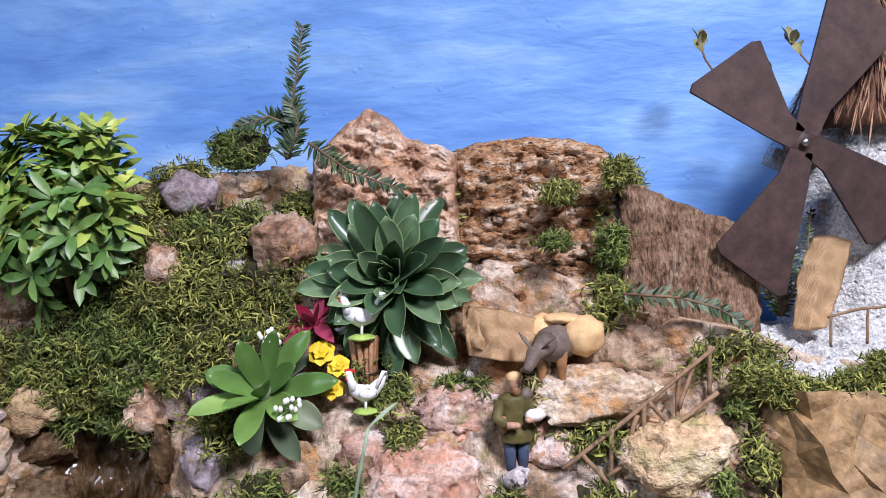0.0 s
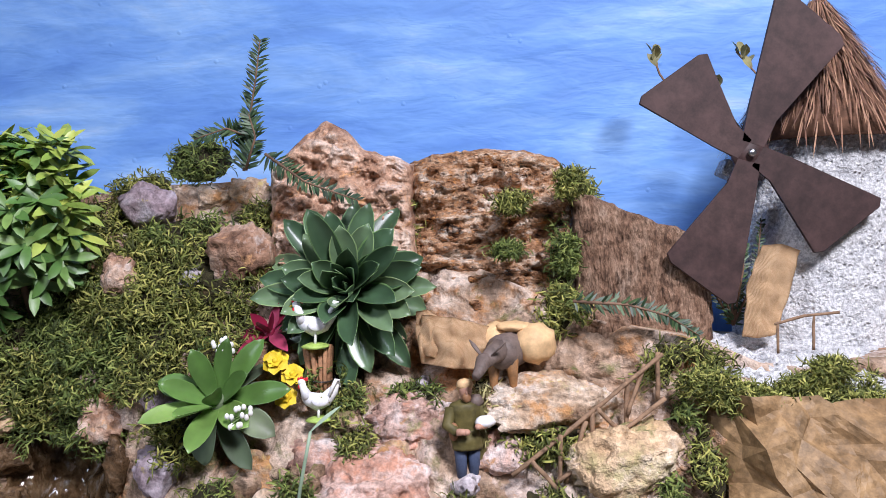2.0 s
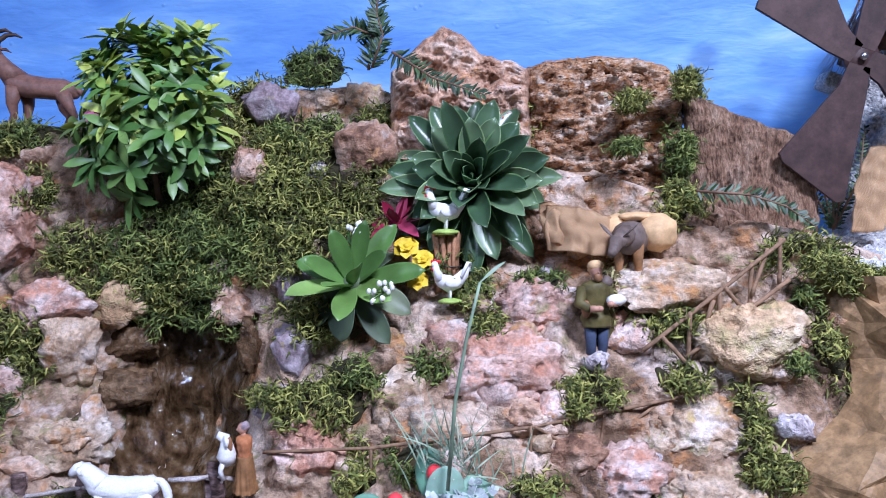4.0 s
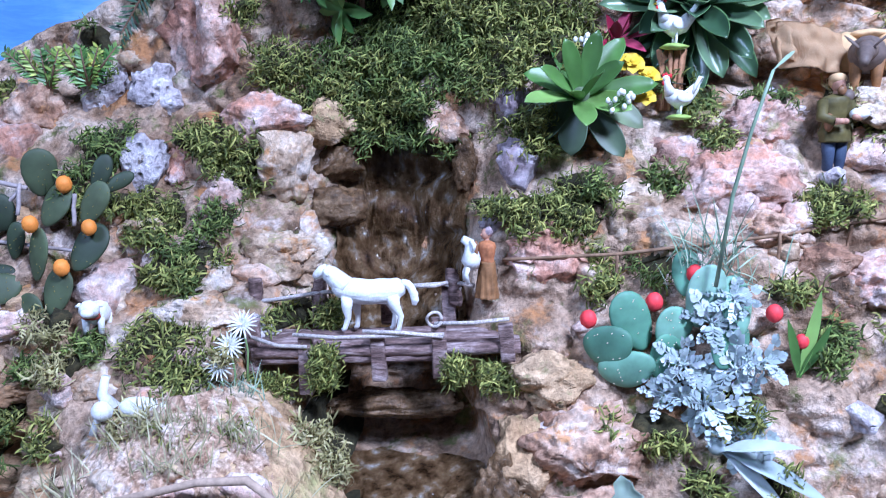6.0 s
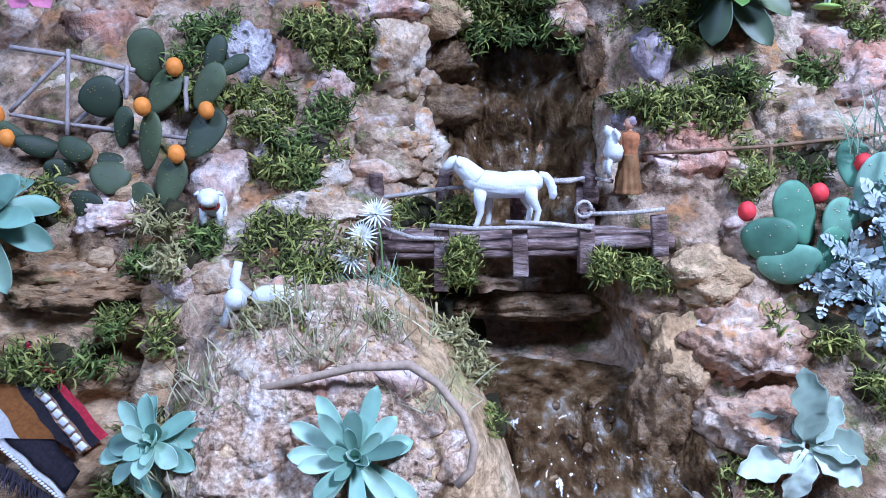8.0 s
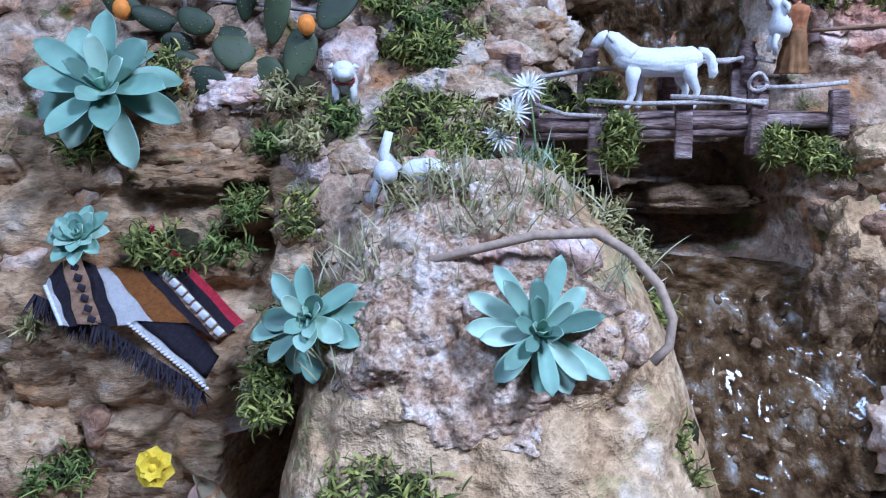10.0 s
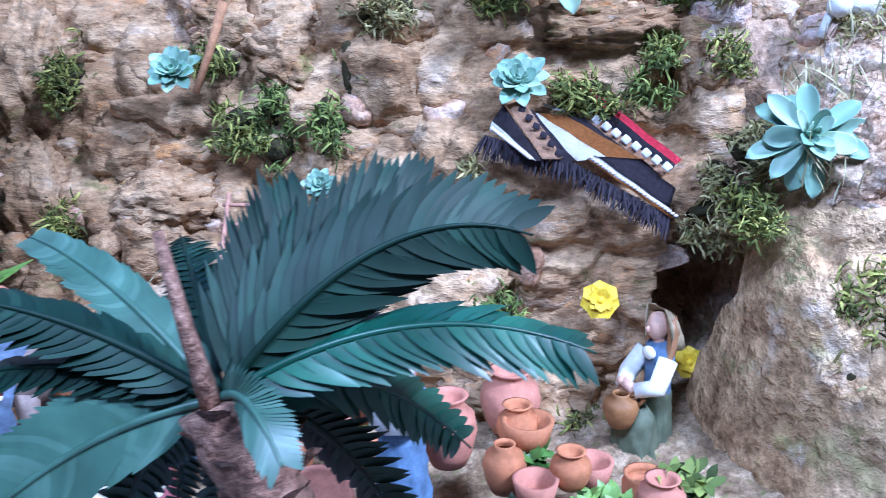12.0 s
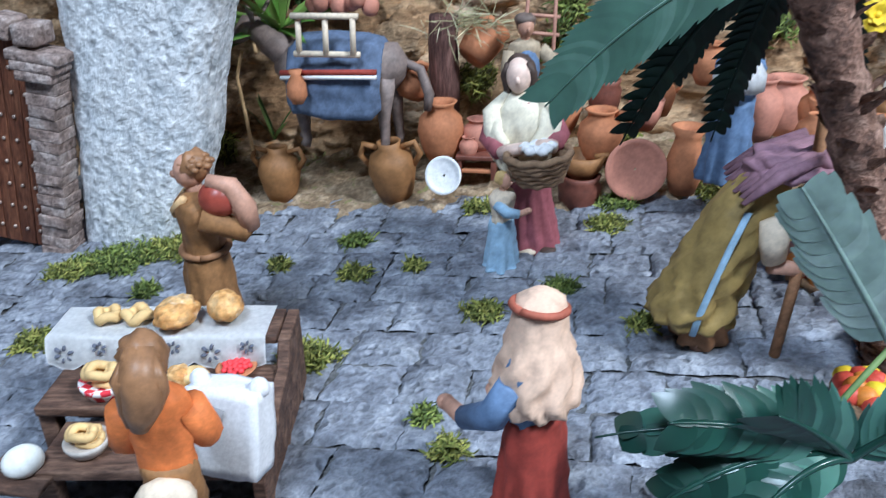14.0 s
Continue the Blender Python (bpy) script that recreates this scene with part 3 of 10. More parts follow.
rock((0.237, 0.410, 0.525), (0.041, 0.030, 0.035), PINK, 51, "pinkish rough rock on the slope")
rock((0.547, 0.462, 0.506), (0.043, 0.029, 0.028), WETROCK, 52, "dark wet rock beside the waterfall")
rock((0.554, 0.443, 0.460), (0.037, 0.026, 0.028), WETROCK, 53, "dark wet rock beside the waterfall")
rock((0.685, 0.433, 0.500), (0.015, 0.020, 0.036), WETROCK, 54, "dark wet rock beside the waterfall")
rock((0.719, 0.392, 0.459), (0.023, 0.018, 0.023), PURPLE, 55, "mauve stone behind the shepherd")


def mound_y(x, z):
    """The face of the great boulder: narrow at its top, broad below, and how far over its width x lies."""
    left, right, front = (float(np.interp(z, (-0.06, 0.05, 0.15, 0.21, 0.25, 0.29, 0.32, 0.335), e)) for e in ((0.315, 0.325, 0.350, 0.362, 0.372, 0.384, 0.395, 0.405), (0.665, 0.645, 0.624, 0.604, 0.584, 0.558, 0.528, 0.500), (0.030, 0.058, 0.095, 0.125, 0.148, 0.180, 0.218, 0.250)))
    u = (2 * x - left - right) / (right - left)
    back = max(front + 0.04, hill_y(x, z) + 0.012)
    y = front + (back - front) * (1 - math.sqrt(max(0.0, 1 - min(1.0, abs(u)) ** 2.6)))
    return y, u, left, right


def mound_at(u, z, grain):
    _, _, left, right = mound_y(0.45, z)
    x = (left + right) / 2 + u * (right - left) / 2
    y = mound_y(x, z)[0]
    q = Vector((x, z, 0.4))
    d, _ = noise.voronoi(q * 34)
    e, _ = noise.voronoi(q * 15 + Vector((2, 0, 0)))
    y -= 0.016 * noise.fractal(q * 13, 0.9, 2.0, 5) + 0.012 * noise.noise(Vector((x * 9, z * 26, 1.7))) + 0.030 * (min(0.25, e[1] - e[0]) - 0.15) + grain * 2 * (min(0.3, d[1] - d[0]) - 0.1) + grain * 0.8 * noise.turbulence(q * 90, 4, True)
    return Vector((x, y, z))


bm = bmesh.new()
g = [[bm.verts.new(mound_at(math.sin((i / 130 - 0.5) * math.pi), -0.06 + 0.392 * k / 140, 0.0022)) for k in range(141)] for i in range(131)]
for a, b in zip(g, g[1:]):
    for k in range(140):
        bm.faces.new((a[k], b[k], b[k + 1], a[k + 1]))
tagged(obj("rock", bm, TANROCK), "great smooth tan boulder rising to a narrow ridge", "rock")
CHALK = surface("chalky_rubble", [(0.32, (0.28, 0.16, 0.09)), (0.45, (0.52, 0.35, 0.235)), (0.56, (0.66, 0.49, 0.365)), (0.70, (0.82, 0.70, 0.60))], 70, 4, 0.92, 1.0, 0.004, ((0.42, 0.36, 0.16), 0.62), pits=0.5, patch=(((0.85, 0.75, 0.68), 0.56, 30), ((0.40, 0.27, 0.15), 0.56, 40)))
bm = bmesh.new()
g = {}
for i in range(151):
    for k in range(151):
        u, z = -0.9 + 1.7 * i / 150, 0.185 + 0.148 * k / 150
        inside = 0.75 - abs(u + 0.08) * float(np.interp(z, (0.185, 0.23, 0.33), (1.7, 0.95, 0.7))) - 0.55 * max(0, (0.212 - z) / 0.03) + 0.75 * noise.fractal(Vector((u * 5, z * 60, 3)), 0.8, 2.0, 5)
        p = mound_at(u, z, 0.0022)
        p.y -= max(-0.004, min(0.0025, 0.008 * inside)) + (0.0032 * noise.turbulence(Vector((p.x, z, 2)) * 130, 4, True) if inside > 0 else 0)
        g[i, k] = (bm.verts.new(p), inside)
for i in range(150):
    for k in range(150):
        q = (g[i, k], g[i + 1, k], g[i + 1, k + 1], g[i, k + 1])
        if max(c[1] for c in q) > -0.2:
            bm.faces.new([c[0] for c in q])
bmesh.ops.delete(bm, geom=[v for v in bm.verts if not v.link_faces], context="VERTS")
tagged(obj("chalk_crust", bm, CHALK), "crumbling pale pink chalky crust on the great boulder", "rock")
moss(0.430, 0.318, 0.030, 0.014, MOSS_C, 154, 1.2, 0.03)
moss(0.490, 0.312, 0.034, 0.012, MOSS_A, 155, 1.2, 0.03)
rngc = random.Random(17)
for k in range(24):
    u, z = rngc.uniform(-0.85, 0.85), rngc.uniform(0.215, 0.332)
    p = mound_at(u, z, 0.0)
    s = rngc.uniform(0.009, 0.020)
    rock((p.x, p.y + s * 0.35, z), (s * rngc.uniform(0.9, 1.5), s * 0.8, s * rngc.uniform(0.6, 1.0)), (CHALK, PALE, CHALK, PINK)[k % 4], 660 + k, "pale broken stone set in the ridge of the boulder", rngc.uniform(0, 180), 3)
for k, (x, z, lift) in enumerate(((0.355, 0.235, 0.03), (0.345, 0.20, 0.035), (0.575, 0.262, 0.03), (0.590, 0.225, 0.03), (0.560, 0.295, 0.02), (0.600, 0.16, 0.035))):
    moss(x, z, 0.020, 0.018, (MOSS_C, MOSS_A)[k % 2], 170 + k, 1.3, lift)
for k in range(26):
    u, z = rngc.uniform(-0.75, 0.6), rngc.uniform(0.19, 0.325)
    p = mound_at(u, z, 0.0)
    s = rngc.uniform(0.002, 0.0045)
    rock((p.x, p.y - 0.001, z), (s * 1.5, s, s * 0.8), CHALK, 600 + k, "small pale chalk crumb on the great boulder", rngc.uniform(0, 180), 2, name="pebble")
rock((0.411, 0.231, 0.289), (0.039, 0.024, 0.021), PALE, 57, "rough pale stone carrying the white kid")
rock((0.094, 0.261, 0.278), (0.041, 0.032, 0.038), CLIFF, 60, "pale knobbly rock on the cliff", rough=0.45)
rock((0.115, 0.239, 0.194), (0.041, 0.036, 0.050), CLIFF, 61, "layered tan rock face on the cliff", ridges=0.08)
rock((0.241, 0.287, 0.317), (0.059, 0.033, 0.023), CLIFF, 62, "layered tan rock above the striped blanket", ridges=0.10)
rock((0.343, 0.258, 0.283), (0.026, 0.021, 0.026), CLIFF, 63, "orange tan stone beside the hollow")
rock((0.363, 0.275, 0.325), (0.024, 0.018, 0.020), PALE, 64, "yellowish white stone on the cliff")
rock((0.009, 0.283, 0.334), (0.037, 0.031, 0.042), CLIFF, 65, "brown knobbly rock on the cliff", rough=0.45)
rock((0.148, 0.221, 0.113), (0.050, 0.041, 0.054), CLIFF, 66, "smooth tan rock face beside the cave", ridges=0.05)
rock((0.240, 0.225, 0.094), (0.060, 0.036, 0.058), CLIFF, 67, "smooth tan rock face under the blanket", ridges=0.10)
rock((-0.193, 0.280, 0.282), (0.033, 0.045, 0.078), CLIFF, 68, "orange tan tall rock beside the white tower", rough=0.2)
rock((-0.179, 0.234, 0.185), (0.038, 0.039, 0.060), CLIFF, 69, "orange tan tall rock beside the white tower", rough=0.2)
rock((-0.081, 0.258, 0.257), (0.043, 0.027, 0.024), CLIFF, 70, "tan rock shelf carrying a rosette")
rock((-0.080, 0.240, 0.197), (0.053, 0.034, 0.032), CLIFF, 71, "brown rock behind the ladder", ridges=0.10)
rock((0.018, 0.266, 0.300), (0.047, 0.035, 0.042), CLIFF, 72, "brown knobbly rock on the cliff", ridges=0.08)
rock((-0.023, 0.278, 0.319), (0.048, 0.032, 0.032), CLIFF, 73, "brown knobbly rock at the cliff top", ridges=0.10)
rock((0.101, 0.243, 0.209), (0.041, 0.031, 0.036), CLIFF, 74, "layered tan rock on the cliff", ridges=0.08)
rock((0.000, 0.215, 0.107), (0.048, 0.030, 0.027), CLIFF, 75, "brown rock behind the ladder", ridges=0.10)
rock((-0.136, 0.212, 0.104), (0.033, 0.027, 0.033), CLIFF, 76, "brown rock behind the pots")
rock((0.195, 0.220, 0.046), (0.065, 0.043, 0.043), CLIFF, 77, "brown rock behind the veiled woman")
rock((0.160, 0.248, 0.205), (0.060, 0.036, 0.062), CLIFF, 160, "layered tan rock beside the striped blanket", 8, ridges=0.12)
rock((0.060, 0.240, 0.130), (0.060, 0.034, 0.060), CLIFF, 161, "layered tan rock behind the market", 4, ridges=0.12)
rock((-0.075, 0.236, 0.150), (0.060, 0.034, 0.055), CLIFF, 162, "tan rock face behind the donkey", 0, ridges=0.10)
rock((-0.110, 0.262, 0.225), (0.050, 0.036, 0.050), CLIFF, 163, "orange tan rock face above the donkey", 0, ridges=0.06)
moss(0.602, 0.592, 0.069, 0.075, MOSS_B, 0)
moss(0.706, 0.620, 0.084, 0.050, MOSS_A, 1)
moss(0.741, 0.684, 0.082, 0.047, MOSS_A, 2)
moss(0.620, 0.665, 0.053, 0.035, MOSS_B, 3)
moss(0.650, 0.532, 0.034, 0.023, MOSS_B, 4)
moss(0.781, 0.624, 0.039, 0.033, MOSS_A, 5)
moss(0.746, 0.529, 0.032, 0.021, MOSS_A, 6)
moss(0.927, 0.524, 0.022, 0.013, MOSS_A, 7)
moss(0.979, 0.564, 0.023, 0.009, MOSS_B, 8)
moss(1.148, 0.753, 0.018, 0.025, MOSS_A, 9)
moss(1.126, 0.681, 0.014, 0.048, MOSS_B, 10)
moss(1.120, 0.632, 0.023, 0.023, MOSS_A, 11)
moss(1.225, 0.585, 0.048, 0.016, MOSS_A, 12)
moss(1.340, 0.554, 0.061, 0.018, MOSS_A, 13)
moss(1.401, 0.556, 0.031, 0.020, MOSS_A, 14)
moss(1.217, 0.543, 0.011, 0.013, MOSS_B, 15)
moss(1.193, 0.490, 0.021, 0.012, MOSS_B, 16)
moss(1.236, 0.500, 0.019, 0.030, MOSS_A, 17)
moss(1.063, 0.527, 0.022, 0.013, MOSS_A, 18)
moss(0.809, 0.737, 0.036, 0.018, MOSS_A, 19)
moss(0.728, 0.805, 0.040, 0.027, MOSS_B, 20)
moss(0.672, 0.774, 0.033, 0.016, MOSS_A, 21)
moss(0.979, 0.727, 0.012, 0.036, MOSS_A, 22)
moss(0.902, 0.576, 0.033, 0.022, MOSS_B, 23)
moss(0.405, 0.723, 0.049, 0.018, MOSS_A, 24)
moss(0.565, 0.567, 0.071, 0.036, MOSS_A, 25)
moss(0.632, 0.608, 0.083, 0.047, MOSS_B, 26)
moss(0.595, 0.579, 0.054, 0.036, MOSS_A, 27)
moss(0.452, 0.523, 0.036, 0.030, MOSS_A, 28)
moss(0.438, 0.415, 0.038, 0.024, MOSS_A, 29)
moss(0.433, 0.359, 0.046, 0.027, MOSS_A, 30)
moss(0.791, 0.467, 0.038, 0.033, MOSS_A, 31)
moss(0.871, 0.490, 0.019, 0.019, MOSS_B, 32)
moss(0.927, 0.521, 0.022, 0.009, MOSS_B, 33)
moss(1.017, 0.470, 0.027, 0.016, MOSS_A, 34)
moss(1.146, 0.446, 0.025, 0.031, MOSS_A, 35)
moss(0.987, 0.358, 0.029, 0.024, MOSS_B, 36)
moss(1.054, 0.371, 0.020, 0.029, MOSS_A, 37)
moss(0.801, 0.409, 0.018, 0.026, MOSS_A, 38)
moss(0.759, 0.549, 0.028, 0.023, MOSS_A, 39)
moss(0.910, 0.557, 0.018, 0.018, MOSS_A, 40)
moss(0.667, 0.661, 0.054, 0.042, MOSS_A, 41)
moss(0.718, 0.611, 0.034, 0.034, MOSS_A, 42)
moss(0.715, 0.678, 0.036, 0.036, MOSS_A, 43)
moss(0.497, 0.604, 0.035, 0.024, MOSS_A, 44)
moss(0.420, 0.411, 0.041, 0.018, MOSS_A, 45)
moss(0.471, 0.508, 0.030, 0.033, MOSS_A, 46)
moss(0.367, 0.357, 0.019, 0.015, MOSS_B, 47)
moss(0.313, 0.339, 0.019, 0.012, MOSS_B, 48)
moss(0.448, 0.334, 0.036, 0.019, MOSS_A, 49)
moss(0.753, 0.459, 0.041, 0.026, MOSS_A, 50)
moss(0.300, 0.308, 0.015, 0.019, MOSS_A, 51)
moss(0.808, 0.404, 0.020, 0.020, MOSS_A, 52)
moss(0.874, 0.256, 0.018, 0.018, MOSS_A, 53)
moss(0.802, 0.293, 0.016, 0.022, MOSS_A, 54)
moss(0.714, 0.330, 0.023, 0.010, MOSS_A, 55)
moss(0.306, 0.278, 0.019, 0.019, MOSS_B, 56)
moss(0.331, 0.509, 0.021, 0.031, MOSS_B, 57)
moss(0.195, 0.583, 0.039, 0.017, MOSS_A, 58)
moss(0.234, 0.383, 0.023, 0.028, MOSS_A, 59)
moss(0.395, 0.463, 0.027, 0.033, MOSS_A, 60)
moss(0.347, 0.526, 0.023, 0.023, MOSS_B, 61)
moss(0.450, 0.665, 0.030, 0.024, MOSS_A, 62)
moss(1.094, 0.479, 0.026, 0.015, MOSS_A, 63)
moss(0.959, 0.401, 0.029, 0.014, MOSS_A, 64)
moss(0.851, 0.420, 0.025, 0.020, MOSS_B, 65)
moss(0.528, 0.371, 0.030, 0.015, MOSS_A, 66)
moss(0.452, 0.459, 0.026, 0.021, MOSS_B, 67)
moss(0.845, 0.294, 0.026, 0.022, MOSS_A, 68)
moss(0.412, 0.300, 0.026, 0.010, MOSS_C, 69)
moss(0.251, 0.265, 0.027, 0.018, MOSS_A, 70)
moss(0.794, 0.484, 0.030, 0.015, MOSS_B, 71)
moss(0.543, 0.280, 0.033, 0.012, MOSS_C, 72)
moss(0.351, 0.294, 0.024, 0.016, MOSS_A, 73)
moss(0.767, 0.195, 0.023, 0.026, MOSS_A, 74)
moss(0.183, 0.341, 0.025, 0.016, MOSS_A, 75)
moss(0.014, 0.248, 0.020, 0.037, MOSS_B, 76)
moss(0.063, 0.177, 0.016, 0.033, MOSS_B, 77)
moss(0.336, 0.211, 0.015, 0.015, MOSS_C, 78)
moss(0.097, 0.328, 0.033, 0.019, MOSS_C, 79)
moss(0.073, 0.287, 0.012, 0.040, MOSS_B, 80)
moss(0.333, 0.185, 0.023, 0.027, MOSS_C, 81)
moss(0.425, 0.152, 0.046, 0.026, MOSS_A, 82, 1.0, 0.006, mound_y)
moss(0.395, 0.112, 0.016, 0.008, MOSS_C, 182, 0.8, 0.004, mound_y)
moss(0.177, 0.117, 0.025, 0.017, MOSS_B, 83)
moss(0.014, 0.121, 0.020, 0.033, MOSS_B, 84)
moss(0.302, 0.305, 0.017, 0.021, MOSS_A, 85)
moss(0.292, 0.271, 0.017, 0.017, MOSS_B, 86)
moss(0.157, 0.219, 0.016, 0.008, MOSS_C, 87)
# dark moss put over the rock hollow to stand for its shade
moss(0.231, 0.271, 0.008, 0.012, MOSS_A, 88)
moss(-0.157, 0.291, 0.021, 0.035, MOSS_A, 89)
moss(-0.012, 0.244, 0.029, 0.020, MOSS_A, 90)
moss(0.055, 0.248, 0.014, 0.032, MOSS_B, 91)
moss(-0.149, 0.177, 0.015, 0.020, MOSS_A, 92)
moss(-0.036, 0.297, 0.028, 0.014, MOSS_A, 93)
moss(-0.061, 0.072, 0.020, 0.020, MOSS_A, 94)
moss(0.010, 0.103, 0.019, 0.024, MOSS_B, 95)
moss(-0.212, -0.019, 0.032, 0.011, MOSS_C, 96)
moss(0.071, 0.016, 0.017, 0.013, MOSS_A, 97)
moss(-0.313, -0.002, 0.014, 0.023, MOSS_A, 98)
moss(0.244, 0.021, 0.028, 0.018, MOSS_A, 99)
moss(0.635, 0.735, 0.050, 0.028, MOSS_A, 151)
moss(0.735, 0.722, 0.050, 0.024, MOSS_B, 152)
moss(0.690, 0.700, 0.045, 0.030, MOSS_A, 153)
tuft(-0.315, -0.006, 0.035, 0)
tuft(-0.275, 0.018, 0.030, 20)
tuft(-0.248, 0.048, 0.024, 21)
tuft(-0.345, -0.022, 0.020, 22)
tuft(-0.308, -0.117, 0.014, 1)
tuft(-0.123, -0.135, 0.015, 2)
tuft(-0.133, 0.017, 0.011, 3)
tuft(-0.122, -0.035, 0.010, 4)
tuft(-0.027, -0.086, 0.011, 5)
tuft(0.018, -0.060, 0.010, 6)
tuft(-0.032, -0.211, 0.007, 7)
tuft(-0.180, -0.019, 0.006, 8)
tuft(-0.265, -0.054, 0.008, 9)
tuft(-0.047, 0.072, 0.015, 10)
tuft(0.063, -0.103, 0.007, 11)
tuft(-0.045, -0.188, 0.005, 12)
tuft(-0.124, -0.136, 0.016, 13)
tuft(0.142, 0.086, 0.025, 14)
tuft(0.061, 0.075, 0.017, 15)
tuft(-0.081, -0.026, 0.005, 16)
tuft(0.049, 0.035, 0.014, 17)


# small rubble that fills the slope
RNG = np.random.default_rng(5)
for k in range(230):
    x, z = RNG.uniform(-0.22, 1.32), RNG.uniform(0.03, 0.72)
    if z > crest(x) - 0.03 or abs(x - 0.63) < 0.085 and z < 0.56 or x < 0.3 and z < 0.13:
        continue
    p = on_hill(x, z)
    r = RNG.uniform(0.008, 0.024)
    rock((x, p.y + r * 0.3, z), (r * RNG.uniform(0.8, 1.5), r * 0.9, r * RNG.uniform(0.6, 1.1)), ((PALE, PINK, SANDSTONE, PALE, TERRAIN, GREYROCK) if x > 0.3 else (CLIFF, SANDSTONE, CLIFF))[k % (6 if x > 0.3 else 3)], 200 + k, "small rough stone wedged into the slope", RNG.uniform(0, 180), 3)
for k in range(45):
    x, z = RNG.uniform(-0.2, 1.3), RNG.uniform(0.06, 0.70)
    if z > crest(x) - 0.03 or abs(x - 0.63) < 0.085 and z < 0.5 or x < 0.40 and z < 0.30:
        continue
    moss(x, z, RNG.uniform(0.012, 0.034), RNG.uniform(0.010, 0.026), (MOSS_A, MOSS_B, MOSS_A, MOSS_C)[k % 4], 300 + k, 1.3, 0.012)


# ---- things of the upper slope ----


def slab(name, tops, bottom, y, thick, amp, material, label, category, seed=1, ledges=0.0, lean=0.0, n=(130, 100)):
    """An upright slab with a broken top line and a rugged face."""
    bm = bmesh.new()
    xs, zs = [p[0] for p in tops], [p[1] for p in tops]
    rows = []
    o = Vector((seed * 3.1, seed * 1.7, seed))
    for i in range(n[0] + 1):
        x = xs[0] + (xs[-1] - xs[0]) * i / n[0]
        top = float(np.interp(x, xs, zs)) + 0.003 * noise.fractal(Vector((x * 60, seed, 0)), 1.0, 2.0, 3)
        e = min(i, n[0] - i) / n[0]
        row = []
        for k in range(n[1] + 1):
            f = k / n[1]
            z = bottom + (top - bottom) * f
            q = Vector((x * 22, z * 22, 0)) + o
            d, _ = noise.voronoi(Vector((x * 35, z * 60, 0)) + o)
            w2 = Vector((noise.noise(q * 1.7), noise.noise(q * 1.7 + Vector((9, 0, 0))), 0)) * 2.2
            e2, _ = noise.voronoi(Vector((x * 70, z * 120, 3)) + o + w2)
            r = amp * (noise.fractal(q, 0.9, 2.0, 5) + 0.9 * (min(0.5, d[1] - d[0]) - 0.2) + 0.5 * (min(0.4, e2[1] - e2[0]) - 0.15))
            if ledges:
                r += ledges * (((z * 42 + noise.noise(q * 0.6) * 1.6) % 1.0) - 0.5)
            edge = min(1.0, e * 14, (1 - f) * 12)
            jag = 0.004 * noise.noise(Vector((z * 90, i > n[0] / 2, seed)))
            row.append(bm.verts.new((x + jag * (e < 0.02), y + lean * (z - bottom) - r * edge + thick * 0.5 * (1 - math.sqrt(max(0.0, min(1, edge)))), z)))
        row.append(bm.verts.new((x, y + thick + lean * (top - bottom), top - 0.003)))
        row.append(bm.verts.new((x, y + thick, bottom)))
        rows.append(row)
    for a, b in zip(rows, rows[1:]):
        for k in range(len(a)):
            bm.faces.new((a[k], b[k], b[(k + 1) % len(a)], a[(k + 1) % len(a)]))
    bm.faces.new(rows[0]), bm.faces.new(rows[-1][::-1])
    return tagged(obj(name, bm, material), label, category)


CORK = surface("cork_bark", [(0.34, (0.035, 0.018, 0.010)), (0.43, (0.30, 0.145, 0.065)), (0.52, (0.52, 0.30, 0.16)), (0.64, (0.78, 0.60, 0.44))], 60, 5, 0.95, 1.0, 0.008, ((0.58, 0.27, 0.09), 0.56), pits=0.7, stretch=(0.8, 1, 1.5), patch=(((0.82, 0.72, 0.60), 0.53, 44), ((0.05, 0.026, 0.016), 0.58, 60), ((0.14, 0.10, 0.07), 0.60, 22)))
BARK = surface("dark_bark", [(0.3, (0.06, 0.030, 0.018)), (0.46, (0.26, 0.15, 0.09)), (0.60, (0.38, 0.245, 0.16)), (0.74, (0.50, 0.37, 0.27))], 60, 4, 0.9, 1.0, 0.006, pits=0.5, stretch=(1.6, 1, 0.5), patch=(((0.07, 0.035, 0.02), 0.58, 70),))
slab("rock", [(0.825, 0.500, 0.786)[::2], (0.862, 0.500, 0.824)[::2], (0.885, 0.500, 0.840)[::2], (0.904, 0.500, 0.828)[::2], (0.926, 0.500, 0.806)[::2], (0.955, 0.500, 0.797)[::2], (0.977, 0.500, 0.788)[::2]], 0.69, 0.485, 0.05, 0.021, SANDSTONE, "jagged orange sandstone peak at the top of the hill", "rock", 3, lean=0.15)
slab("cork_bark", [(0.972, 0.515, 0.788)[::2], (0.995, 0.515, 0.798)[::2], (1.049, 0.515, 0.802)[::2], (1.095, 0.515, 0.798)[::2], (1.127, 0.515, 0.788)[::2], (1.143, 0.515, 0.771)[::2]], 0.60, 0.495, 0.035, 0.019, CORK, "rugged upright slab of cork bark with pale lichen", "bark", 5, 0.010, 0.10)
slab("dark_bark", [(1.140, 0.500, 0.752)[::2], (1.167, 0.500, 0.743)[::2], (1.201, 0.500, 0.727)[::2], (1.235, 0.500, 0.713)[::2], (1.274, 0.500, 0.699)[::2]], 0.565, 0.482, 0.02, 0.004, BARK, "dark brown upright slab of bark with a smooth cut top", "bark", 8, 0.0, 0.05)
